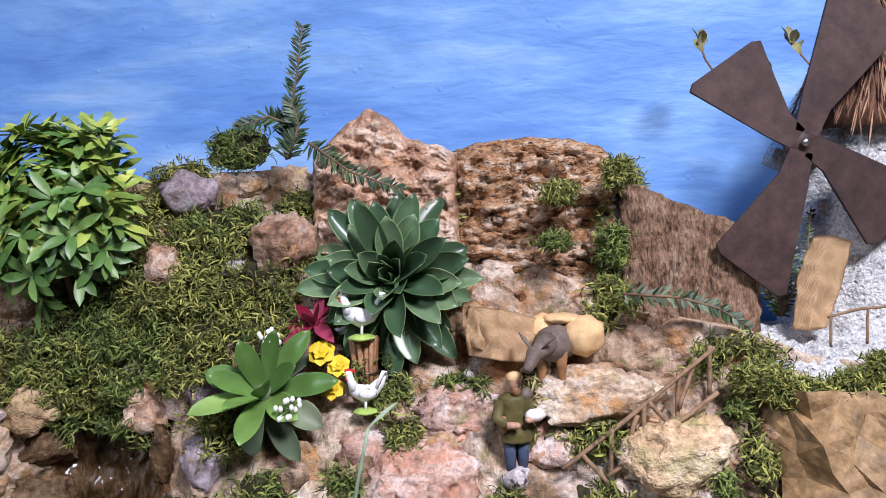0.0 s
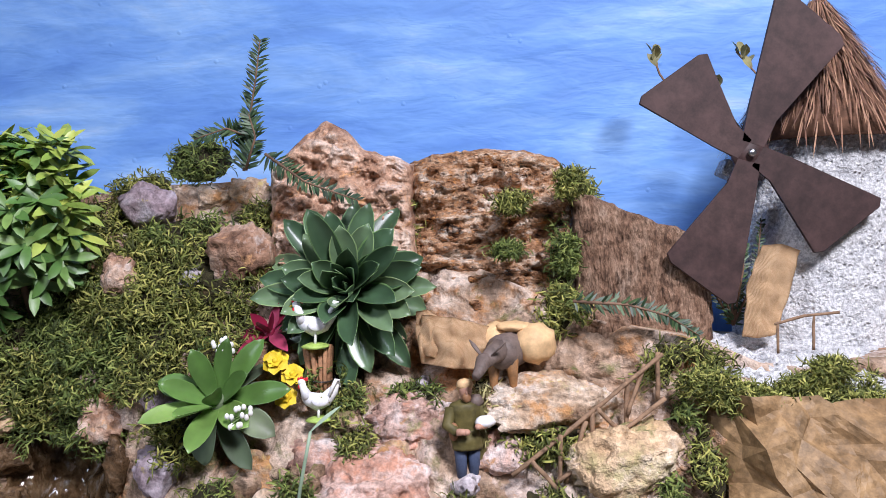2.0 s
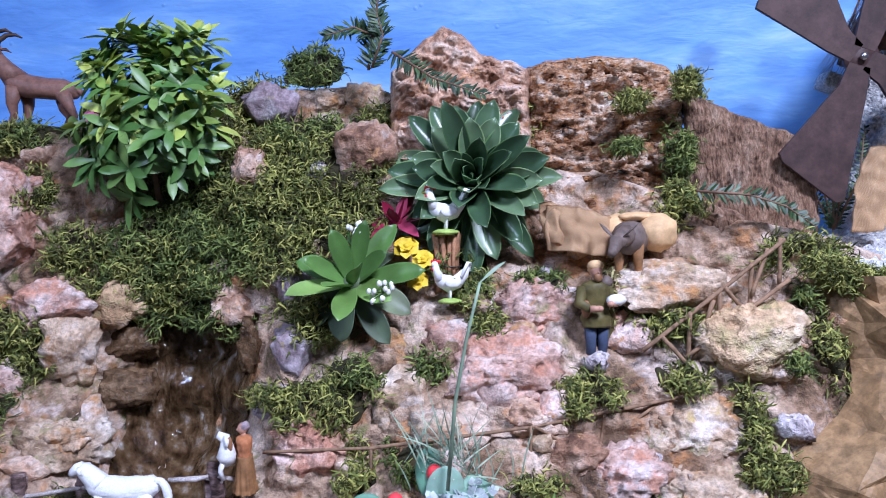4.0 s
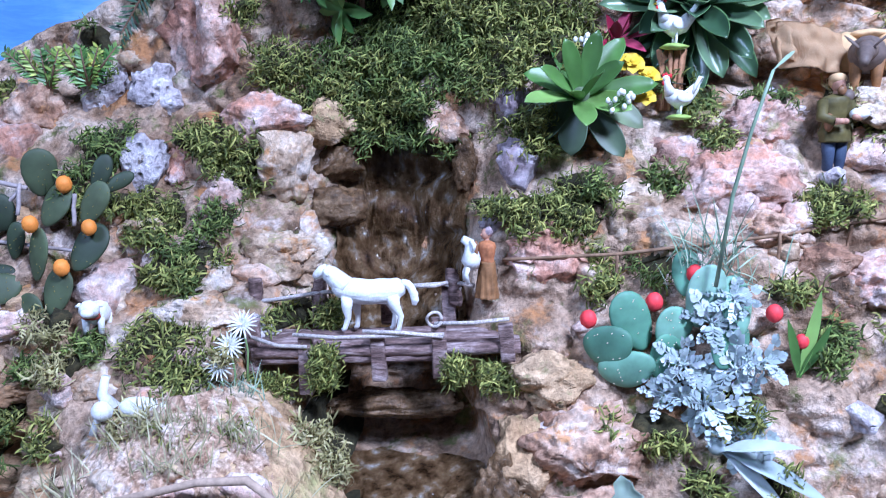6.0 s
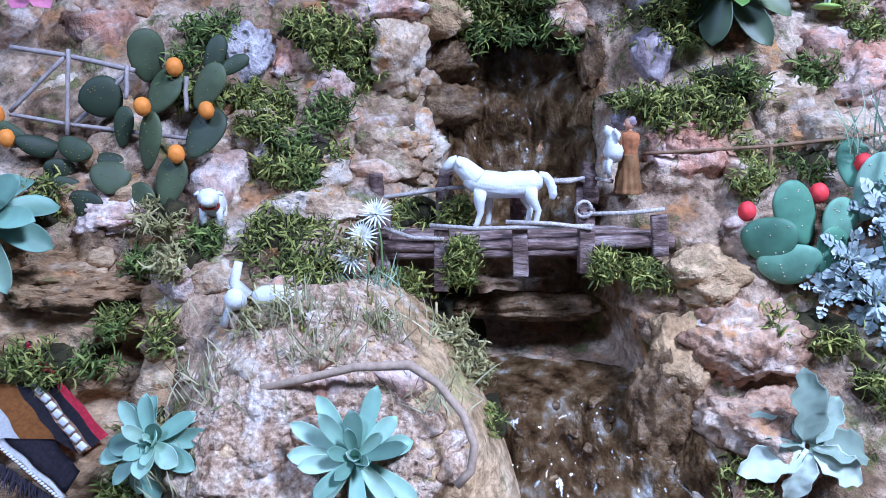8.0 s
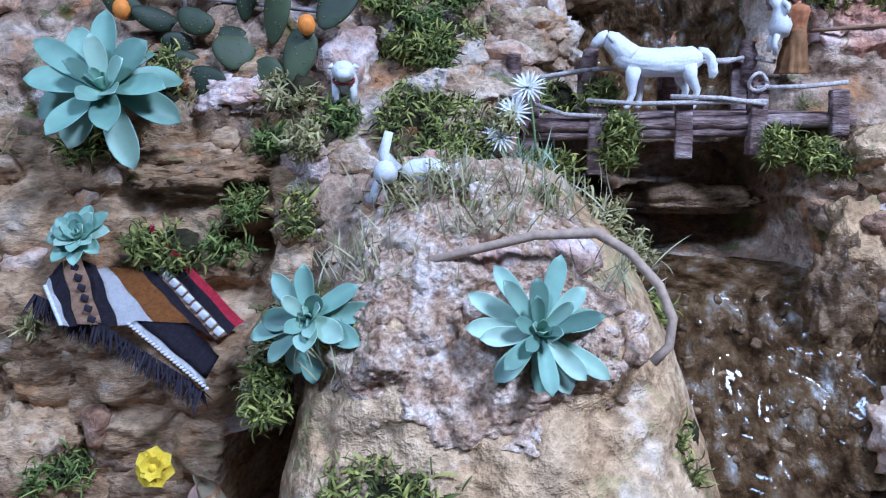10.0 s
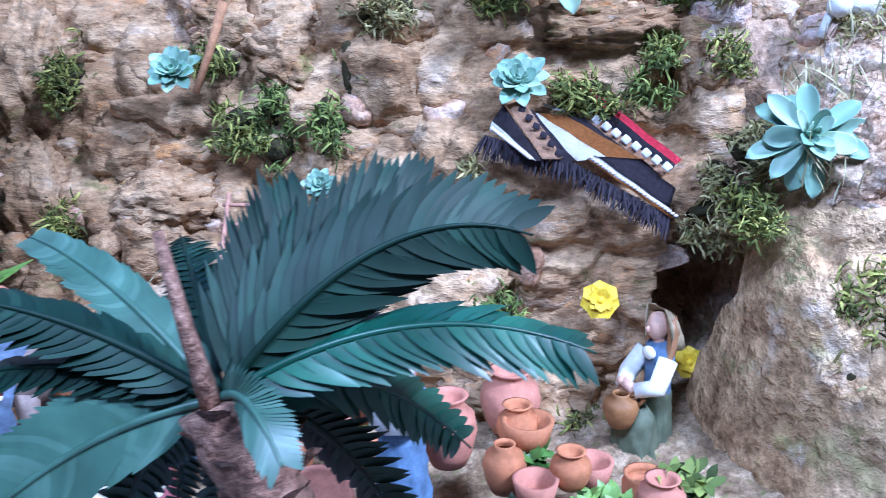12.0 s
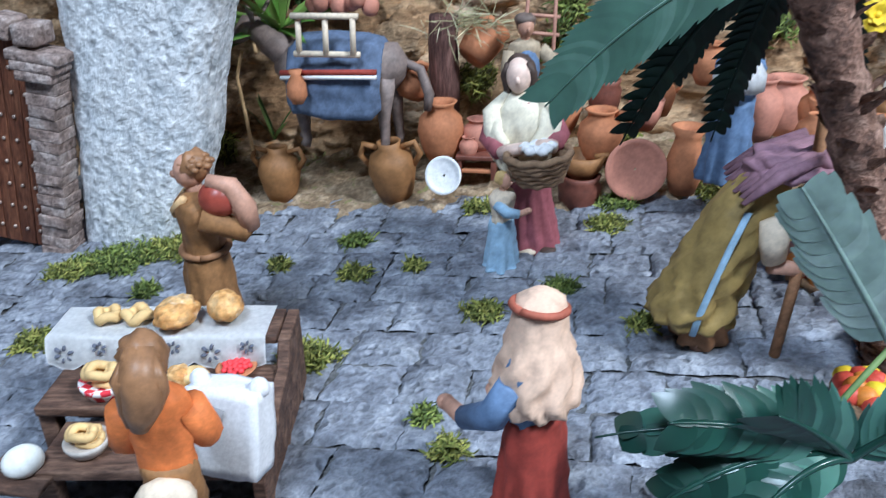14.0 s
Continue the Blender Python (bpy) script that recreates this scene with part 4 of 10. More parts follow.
slab("rock", [(1.129, 0.450, 0.628)[::2], (1.156, 0.450, 0.636)[::2], (1.188, 0.450, 0.624)[::2]], 0.55, 0.455, 0.03, 0.004, BARK, "dark brown block of bark behind the donkey", "rock", 9)


def leaf_mesh(name, length, width, bend, cup, material, n=6, belly=0.5, thick=0.0, edge=None):
    """A leaf blade with a rounded outline and a short point; thick leaves are solid, an edge paint runs round the rim."""
    bm = bmesh.new()
    if not (thick or edge):
        leaf(bm, (0, 0, 0), (0, 1, 0), (0, 0, 1), length, width, bend, cup, n, belly=belly)
    else:
        rows, n = [], 10
        p, ang = Vector((0, 0, 0)), 0.0
        for k in range(n + 1):
            f = k / n
            w = 0.34 + 0.66 * math.sin(math.pi / 2 * f / belly) if f < belly else max(0.0, math.cos(math.pi / 2 * (f - belly) / (1 - belly))) ** 0.6
            w = max(0.03, w) * width / 2
            up = Vector((0, math.sin(ang), math.cos(ang)))
            rows.append([bm.verts.new(p + Vector((u * w, 0, 0)) + up * (cup * w * abs(u) ** 1.6)) for u in (-1, -0.90, -0.45, 0, 0.45, 0.90, 1)])
            ang += bend / n
            p = p + Vector((0, math.cos(ang), -math.sin(ang))) * (length / n)
        for a, b in zip(rows, rows[1:]):
            for k in range(6):
                f = bm.faces.new((a[k], a[k + 1], b[k + 1], b[k]))
                f.material_index = 1 if edge and k in (0, 5) else 0
        r = bmesh.ops.extrude_face_region(bm, geom=bm.faces[:])
        t = thick or length * 0.02
        for v in r["geom"]:
            if isinstance(v, bmesh.types.BMVert):
                v.co.z -= t * max(0.15, (1 - abs(v.co.y / length - 0.4)) * (1 - 0.8 * abs(v.co.x) / width * 2))
        bmesh.ops.recalc_face_normals(bm, faces=bm.faces[:])
    me = bpy.data.meshes.new(name)
    bm.to_mesh(me)
    bm.free()
    for p in me.polygons:
        p.use_smooth = True
    me.materials.append(material)
    if edge:
        me.materials.append(edge)
    return me


def basis(axis, up=(0, 0, 1)):
    z = Vector(axis).normalized()
    x = Vector(up).cross(z)
    x = x.normalized() if x.length > 1e-4 else Vector((1, 0, 0))
    return Matrix((x, z.cross(x), z)).transposed().to_4x4()


def rosette(name, at, axis, layers, material, label, category, seed, cup=0.25, belly=0.55, jitter=0.12, group="", thick=0.0, edge=None):
    """Leaves in whorls round an axis: layers of (count, lift in degrees, length, width, bend). Every leaf is a part."""
    rng = random.Random(seed)
    root = empty(name, Matrix.Translation(at) @ basis(axis), label, category, group)
    turn = 0.0
    for layer, (count, lift, length, width, bend) in enumerate(layers):
        mats = [material[min(layer, len(material) - 1)]] if isinstance(material, list) else [material]
        meshes = [leaf_mesh("leaf", length * s, width * w, bend * b, cup, rng.choice(mats), belly=belly, thick=thick, edge=edge) for s, w, b in ((1, 1, 1), (0.88, 1.06, 1.3), (1.1, 0.92, 0.7))]
        turn += rng.uniform(10, 40)
        for k in range(count):
            ob = new("leaf", rng.choice(meshes))
            ob.parent = root
            az = turn + 360 * k / count + rng.gauss(0, 60 * jitter)
            ob.matrix_local = pose(0, 0, 0, 0, 0, az) @ pose(0, length * 0.06, length * 0.05, lift + rng.gauss(0, 70 * jitter), rng.gauss(0, 60 * jitter), 0)
    bm = bmesh.new()
    r = layers[-1][3] * 0.5
    ball(bm, (0, 0, r * 0.3), (r, r, r), sub=2)
    part("heart", bm, material[0] if isinstance(material, list) else material, root)
    return root


LEAF_DARK = leafy("leaf_dark_green", (0.080, 0.15, 0.075), (0.21, 0.31, 0.16), 0.3, 40, single=True)
LEAF_MID = leafy("leaf_mid_green", (0.12, 0.24, 0.05), (0.32, 0.48, 0.12), 0.4, 40, single=True)
LEAF_GREY = leafy("leaf_grey_green", (0.10, 0.14, 0.08), (0.22, 0.27, 0.15), 0.5, 40, single=True)
LEAF_AQUA = leafy("leaf_aqua", (0.28, 0.45, 0.35), (0.52, 0.68, 0.54), 0.5, 40, single=True)
LEAF_RED = leafy("leaf_crimson", (0.30, 0.02, 0.06), (0.50, 0.08, 0.16), 0.4, 40, single=True)
LEAF_SILVER = leafy("leaf_silver", (0.44, 0.51, 0.51), (0.72, 0.77, 0.77), 0.85, 40, single=True)
PETAL = paint("yellow_petal", (0.85, 0.62, 0.02), 0.6, 0.2, 80)
PETAL_W = paint("white_petal", (0.88, 0.88, 0.82), 0.6, 0.08, 80)
STEM = paint("green_stem", (0.16, 0.24, 0.08), 0.6, 0.3, 60)
TWIG = paint("brown_twig", (0.20, 0.12, 0.075), 0.8, 0.4, 90)

LEAF_RIM = leafy("leaf_rim", (0.16, 0.28, 0.10), (0.34, 0.46, 0.20), 0.4, 40, single=True)
rosette("succulent", (0.912, 0.470, 0.662), (-0.05, -0.96, 0.28), [(14, 2, 0.086, 0.027, 0.3), (15, 20, 0.083, 0.027, 0.15), (14, 37, 0.076, 0.026, 0.05), (11, 53, 0.062, 0.023, -0.1), (8, 67, 0.046, 0.017, -0.2), (5, 80, 0.026, 0.010, 0.0)], LEAF_DARK, "large dark green succulent rosette with pale leaf edges", "succulent", 4, 0.5, 0.62, 0.13, thick=0.0022, edge=LEAF_RIM)
rosette("succulent", (0.795, 0.408, 0.565), (-0.05, -0.75, 0.66), [(9, -6, 0.062, 0.026, 0.5), (7, 24, 0.062, 0.024, 0.25), (6, 56, 0.055, 0.020, 0.1)], [LEAF_GREY, LEAF_MID], "leafy green succulent with broad grey lower leaves", "succulent", 8, 0.3, 0.64, thick=0.0014)
rosette("red_plant", (0.835, 0.451, 0.623), (0, -0.6, 0.8), [(6, 12, 0.036, 0.014, 0.2), (4, 55, 0.034, 0.012, -0.2)], LEAF_RED, "small plant with crimson pointed leaves", "plant", 3, 0.3, 0.4)


def blossom(at, axis, r, material, label, petals=6, name="flower", group="", heart=None):
    root = empty(name, Matrix.Translation(at) @ basis(axis), label, "flower", group)
    me = leaf_mesh("petal", r, r * 0.85, 0.5, 0.3, material, 4, 0.65)
    for ring, lift in ((0, 12), (1, 45)):
        for k in range(petals):
            ob = new("petal", me)
            ob.parent = root
            ob.matrix_local = pose(0, 0, 0, 0, 0, 360 * (k + 0.5 * ring) / petals) @ pose(0, 0, 0, lift + 5 * math.sin(k * 2.3), 0, 0) @ Matrix.Scale(1 - 0.3 * ring, 4)
    part("heart", ball(bmesh.new(), (0, 0, r * 0.15), (r * 0.2,) * 3), heart or material, root)
    return root


for p, r in (((0.846, 0.426, 0.600), 0.014), ((0.862, 0.423, 0.588), 0.012), ((0.857, 0.415, 0.568), 0.012)):
    blossom(p, (0, -0.8, 0.6), r, PETAL, "bright yellow artificial flower beside the hens", 6, group="yellow flowers by the hens")


def floret(at, r, n, seed, label="sprig of small white buds"):
    """A spray of little white buds on thin stalks."""
    rng = random.Random(seed)
    root = empty("white_flower", Matrix.Translation(at), label, "flower")
    for k in range(n):
        d = Vector((rng.gauss(0, 0.6), rng.gauss(-0.4, 0.4), rng.gauss(0.5, 0.5))).normalized() * r * rng.uniform(0.6, 1)
        part("stalk", tube(bmesh.new(), [(0, 0, 0), d * 0.5 + Vector((0, 0, r * 0.1)), d], 0.0005, 5), STEM, root)
        part("bud", ball(bmesh.new(), d, (0.0022, 0.0022, 0.003), sub=2), PETAL_W, root)
    return root


floret((0.799, 0.415, 0.613), 0.013, 14, 1, "spray of small white buds among the succulents")
floret((0.827, 0.375, 0.560), 0.013, 14, 2, "spray of small white buds among the succulents")


def sprig(name, points, length, n, material, label, seed, droop=0.1, flat=None, width=0.0026, category="branch"):
    """A conifer twig: a stem with two rows of needles."""
    rng = random.Random(seed)
    root = empty(name, Matrix(), label, category)
    part("stem", tube(bmesh.new(), points, [0.0016 - 0.001 * k / (len(points) - 1) for k in range(len(points))], 6), TWIG, root)
    bm = bmesh.new()
    pts = [Vector(p) for p in points]
    for k in range(n):
        f = (k + 0.5) / n * (len(pts) - 1)
        i = min(int(f), len(pts) - 2)
        p = pts[i].lerp(pts[i + 1], f - i)
        d = (pts[i + 1] - pts[i]).normalized()
        side = d.cross(Vector(flat or (0, -1, 0.2))).normalized()
        for sgn in (-1, 1):
            w = (side * sgn * rng.uniform(0.7, 1.0) + d * rng.uniform(0.45, 0.8) + Vector((rng.gauss(0, 0.2), rng.gauss(-0.1, 0.3), rng.gauss(0, 0.2)))).normalized()
            leaf(bm, p, w, (0, -1, 0.4), length * rng.uniform(0.75, 1.1) * (1 - 0.45 * (k / n) ** 2), width, droop, 0.1, 3)
    part("needles", bm, material, root)
    return root


NEEDLE = leafy("dark_needles", (0.035, 0.075, 0.03), (0.10, 0.17, 0.06), 0.5, 60)
sprig("conifer_branch", [(0.805, 0.490, 0.786), (0.812, 0.490, 0.832), (0.821, 0.492, 0.879), (0.827, 0.495, 0.920)], 0.019, 54, NEEDLE, "upright dark green conifer twig at the top of the hill", 1)
sprig("conifer_branch", [(0.812, 0.488, 0.821), (0.792, 0.480, 0.829), (0.761, 0.475, 0.819)], 0.016, 34, NEEDLE, "dark green conifer twig leaning over the moss", 2)
sprig("conifer_branch", [(0.832, 0.475, 0.801), (0.875, 0.460, 0.770), (0.927, 0.450, 0.750)], 0.016, 44, NEEDLE, "dark green conifer twig lying over the rocks", 3)
sprig("conifer_branch", [(0.810, 0.480, 0.786), (0.823, 0.475, 0.819), (0.817, 0.475, 0.842)], 0.019, 34, NEEDLE, "dark green conifer twig at the top of the hill", 4)
sprig("conifer_branch", [(1.127, 0.420, 0.648), (1.177, 0.420, 0.643), (1.214, 0.425, 0.631), (1.243, 0.430, 0.611)], 0.014, 44, NEEDLE, "green conifer twig lying beside the windmill", 5)
sprig("fern", [(0.395, 0.470, 0.701), (0.357, 0.475, 0.685), (0.327, 0.480, 0.644), (0.319, 0.480, 0.614)], 0.020, 40, NEEDLE, "dark green fern frond hanging over the rock", 6)
for k in range(5):
    sprig("conifer_branch", [(1.307, 0.530, 0.605), tuple(Vector((1.299, 0.530, 0.659)) + Vector((0.012 * k - 0.02, -0.004 * k, 0.006 * (k % 2)))), tuple(Vector((1.299, 0.530, 0.703)) + Vector((0.016 * k - 0.03, -0.004 * k, 0.012 * (k % 3))))], 0.010, 30, NEEDLE, "dark green conifer twig behind the sails", 20 + k)

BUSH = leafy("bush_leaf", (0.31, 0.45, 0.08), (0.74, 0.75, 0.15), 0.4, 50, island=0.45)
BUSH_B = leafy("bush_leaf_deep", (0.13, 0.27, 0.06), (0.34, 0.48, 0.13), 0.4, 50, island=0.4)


def whorl_mesh(length, width, n, material, seed):
    rng = random.Random(seed)
    bm = bmesh.new()
    for k in range(n):
        az, el = 2 * math.pi * k / n + rng.gauss(0, 0.25), rng.uniform(0.05, 1.0)
        leaf(bm, (0, 0, 0), (math.cos(az) * math.cos(el), math.sin(az) * math.cos(el), math.sin(el)), (0, 0, 1), length * rng.uniform(0.75, 1.1), width, rng.uniform(0.2, 0.8), 0.25, 5, belly=0.6)
    me = bpy.data.meshes.new("leaf_whorl")
    bm.to_mesh(me)
    bm.free()
    for p in me.polygons:
        p.use_smooth = True
    me.materials.append(material)
    return me


bush = empty("bush", Matrix.Translation((0.581, 0.460, 0.646)), "bright yellow green leafy bush at the top of the slope", "bush")
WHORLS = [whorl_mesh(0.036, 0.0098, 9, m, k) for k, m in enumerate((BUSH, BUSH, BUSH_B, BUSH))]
rng = random.Random(12)
cb = Vector((0.582, 0.455, 0.745)) - bush.location
for k in range(100):
    d = Vector((rng.gauss(0, 1), -abs(rng.gauss(0, 0.8)), rng.gauss(0.1, 1))).normalized()
    f = rng.uniform(0.45, 1.12)
    p = cb + Vector((d.x * 0.066 * f, d.y * 0.045 * f, d.z * 0.083 * f)) + Vector((0.012 * (d.z > 0), 0, 0))
    # whorls low in the bush use only the darker leaf
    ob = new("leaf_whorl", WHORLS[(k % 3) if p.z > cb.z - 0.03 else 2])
    ob.parent = bush
    ob.matrix_local = Matrix.Translation(p) @ basis(d + Vector((0, -0.35, 0.75))) @ pose(0, 0, 0, 0, 0, rng.uniform(0, 360))
part("branch", tube(bmesh.new(), [(0, 0.03, -0.03), cb * 0.5, cb + Vector((0.01, 0, 0.05))], [0.004, 0.003, 0.001], 7), TWIG, bush)


# ---- figures: each a single mesh in several paints ----


def joined(name, pieces, m, label, category, group=""):
    """One mesh from (material, bmesh) pieces, each keeping its own paint."""
    me = bpy.data.meshes.new(name)
    out = bmesh.new()
    mats = []
    for material, b in pieces:
        if material not in mats:
            mats.append(material)
        tmp = bpy.data.meshes.new("piece")
        for f in b.faces:
            f.material_index = mats.index(material)
        b.to_mesh(tmp)
        b.free()
        out.from_mesh(tmp)
        bpy.data.meshes.remove(tmp)
    for f in out.faces:
        f.smooth = True
    out.to_mesh(me)
    out.free()
    for x in mats:
        me.materials.append(x)
    ob = new(name, me)
    ob.matrix_world = m
    return tagged(ob, label, category, group)


SKIN = paint("clay_skin", (0.52, 0.29, 0.20), 0.55, 0.2)
WHITE = paint("white_glaze", (0.92, 0.92, 0.92), 0.45, 0.05)
CREAM = paint("cream_cloth", (0.74, 0.62, 0.47), 0.7, 0.2)
TAN = paint("tan_cloth", (0.66, 0.44, 0.22), 0.7, 0.25)
BROWN = paint("brown_cloth", (0.26, 0.13, 0.06), 0.7, 0.3)
OCHRE = paint("ochre_cloth", (0.27, 0.135, 0.05), 0.7, 0.35)
OLIVE = paint("olive_cloth", (0.22, 0.19, 0.05), 0.7, 0.35)
BLUE_C = paint("blue_cloth", (0.13, 0.20, 0.34), 0.7, 0.3)
SKY_C = paint("light_blue_cloth", (0.36, 0.52, 0.68), 0.7, 0.2)
NAVY = paint("navy_cloth", (0.06, 0.08, 0.14), 0.7, 0.3)
RED = paint("dark_red_cloth", (0.30, 0.045, 0.03), 0.7, 0.3)
ROSE = paint("rose_cloth", (0.36, 0.11, 0.13), 0.7, 0.25)
PLUM = paint("plum_cloth", (0.34, 0.19, 0.24), 0.7, 0.3)
ORANGE = paint("orange_cloth", (0.70, 0.20, 0.05), 0.7, 0.25)
HAIR = paint("brown_hair", (0.29, 0.15, 0.07), 0.45, 0.3)
DARKHAIR = paint("dark_hair", (0.07, 0.045, 0.035), 0.6, 0.4)
BLOND = paint("blond_hair", (0.55, 0.38, 0.15), 0.6, 0.3)
GREYFUR = paint("grey_fur", (0.16, 0.12, 0.10), 0.6, 0.35)
COMB = paint("red_comb", (0.65, 0.03, 0.04), 0.5, 0.15)
BASE_G = paint("green_base", (0.40, 0.55, 0.12), 0.5, 0.3)


def gown(radii, folds=9, depth=0.10, seed=0, squash=0.8, n=40):
    """A robe as rings of (half width, height), pleated more towards the hem."""
    bm = bmesh.new()
    rings = []
    top = radii[-1][1]
    fine = [(radii[0][0], radii[0][1])]
    for (r0, z0), (r1, z1) in zip(radii, radii[1:]):
        fine += [(r0 + (r1 - r0) * q / 4, z0 + (z1 - z0) * q / 4) for q in (1, 2, 3, 4)]
    scale = top or 1.0
    for r, z in fine:
        f = 1 - z / top if top else 0
        r *= 1.0 + 0.02 * math.sin(z / scale * 40 + seed)
        rings.append([bm.verts.new((r * (1 + depth * f * math.sin(folds * t + seed + 2 * math.sin(t + z * 30)) + 0.10 * noise.fractal(Vector((math.cos(t) * 2.2, math.sin(t) * 2.2, z / scale * 5 + seed)), 0.8, 2.0, 3)) * math.cos(t), r * squash * (1 + depth * f * math.sin(folds * t + seed + 2 * math.sin(t + z * 30)) + 0.10 * noise.fractal(Vector((math.cos(t) * 2.2, math.sin(t) * 2.2, z / scale * 5 + seed)), 0.8, 2.0, 3)) * math.sin(t), z)) for t in (2 * math.pi * k / n for k in range(n))])
    for a, b in zip(rings, rings[1:]):
        for k in range(n):
            bm.faces.new((a[k], a[(k + 1) % n], b[(k + 1) % n], b[k]))
    bm.faces.new(rings[0][::-1]), bm.faces.new(rings[-1])
    return bm


def arm(pts, h, r=0.055):
    return tube(bmesh.new(), [Vector(p) * h for p in pts], [h * r, h * r * 1.05, h * r * 0.8, h * r * 0.62][:len(pts)], 10)


def figurine(at, h, turn, label, top, skirt, head, extras=(), hair=None, veil=None, legs=None, arms=None, sleeve=None, lean=0.0, stout=1.0, base=None, tilt=0.0):
    """A clay figure, facing -y before its turn. extras: further (material, bmesh) pieces in units of its height."""
    P = []
    s = stout
    if legs:
        for sx in (-1, 1):
            P.append((legs, tube(bmesh.new(), [Vector((sx * 0.055, 0.01, 0.03)) * h, Vector((sx * 0.065, -0.015, 0.22)) * h, Vector((sx * 0.06, 0, 0.45)) * h], [0.045 * h, 0.055 * h, 0.075 * h], 10)))
            P.append((BROWN, ball(bmesh.new(), Vector((sx * 0.06, -0.035, 0.022)) * h, (0.042 * h, 0.085 * h, 0.032 * h))))
        P.append((skirt, gown([(0.135 * s * h, 0.36 * h), (0.14 * s * h, 0.45 * h), (0.115 * s * h, 0.55 * h)], 8, 0.08)))
    else:
        P.append((skirt, gown([(0.17 * s * h, 0.0), (0.165 * s * h, 0.04 * h), (0.145 * s * h, 0.2 * h), (0.13 * s * h, 0.38 * h), (0.115 * s * h, 0.53 * h)], 9, 0.13, turn)))
    P.append((top, gown([(0.10 * s * h, 0.48 * h), (0.118 * s * h, 0.53 * h), (0.125 * s * h, 0.62 * h), (0.145 * s * h, 0.73 * h), (0.125 * s * h, 0.79 * h), (0.05 * h, 0.825 * h)], 7, 0.05, 2.0, 0.66)))
    P.append((head, tube(bmesh.new(), [Vector((0, 0, 0.79)) * h, Vector((0, -0.012, 0.87)) * h], 0.038 * h, 10)))
    P.append((head, ball(bmesh.new(), Vector((0, -0.018, 0.915)) * h, (0.062 * h, 0.07 * h, 0.083 * h), sub=3, rough=0.06, seed=turn)))
    P.append((head, ball(bmesh.new(), Vector((0, -0.088, 0.905)) * h, (0.012 * h, 0.018 * h, 0.02 * h))))
    if hair:
        P.append((hair, ball(bmesh.new(), Vector((0, 0.012, 0.94)) * h, (0.072 * h, 0.072 * h, 0.075 * h), sub=3, rough=0.3, seed=turn + 3, freq=5)))
    if veil:
        b = bmesh.new()
        rings = []
        for z, rx, ry, y in ((1.005, 0.02, 0.02, 0.01), (0.985, 0.062, 0.065, 0.008), (0.93, 0.082, 0.085, 0.012), (0.86, 0.085, 0.085, 0.02), (0.79, 0.105, 0.095, 0.02), (0.70, 0.155, 0.12, 0.025), (0.60, 0.15, 0.13, 0.04)):
            ring = []
            for k in range(25):
                t = math.radians(-62 + 304 * k / 24)
                w = 1 + 0.06 * math.sin(7 * t + z * 9) * (1.0 - z) * 2.5
                ring.append(b.verts.new(Vector((rx * w * math.cos(t), y + ry * w * math.sin(t), z)) * h))
            rings.append(ring)
        for a, c in zip(rings, rings[1:]):
            for k in range(24):
                b.faces.new((a[k], c[k], c[k + 1], a[k + 1]))
        r = bmesh.ops.solidify(b, geom=b.faces[:], thickness=0.008 * h)
        P.append((veil, b))
    for pts in arms or ():
        P.append((sleeve or top, arm(pts[:3], h)))
        P.append((head, tube(bmesh.new(), [Vector(pts[2]) * h, Vector(pts[3]) * h], [0.036 * h, 0.030 * h], 8)))
        P.append((head, ball(bmesh.new(), Vector(pts[3]) * h, (0.034 * h, 0.036 * h, 0.03 * h))))
    for material, b in extras:
        bmesh.ops.scale(b, vec=(h, h, h), verts=b.verts)
        P.append((material, b))
    if base:
        P.append((base, ball(bmesh.new(), (0, 0, 0.0), (0.2 * h, 0.17 * h, 0.02 * h), rough=0.2)))
    return joined("figurine", P, pose(*at, 0, tilt, 0) @ pose(0, 0, 0, lean, 0, turn), label, "figurine")


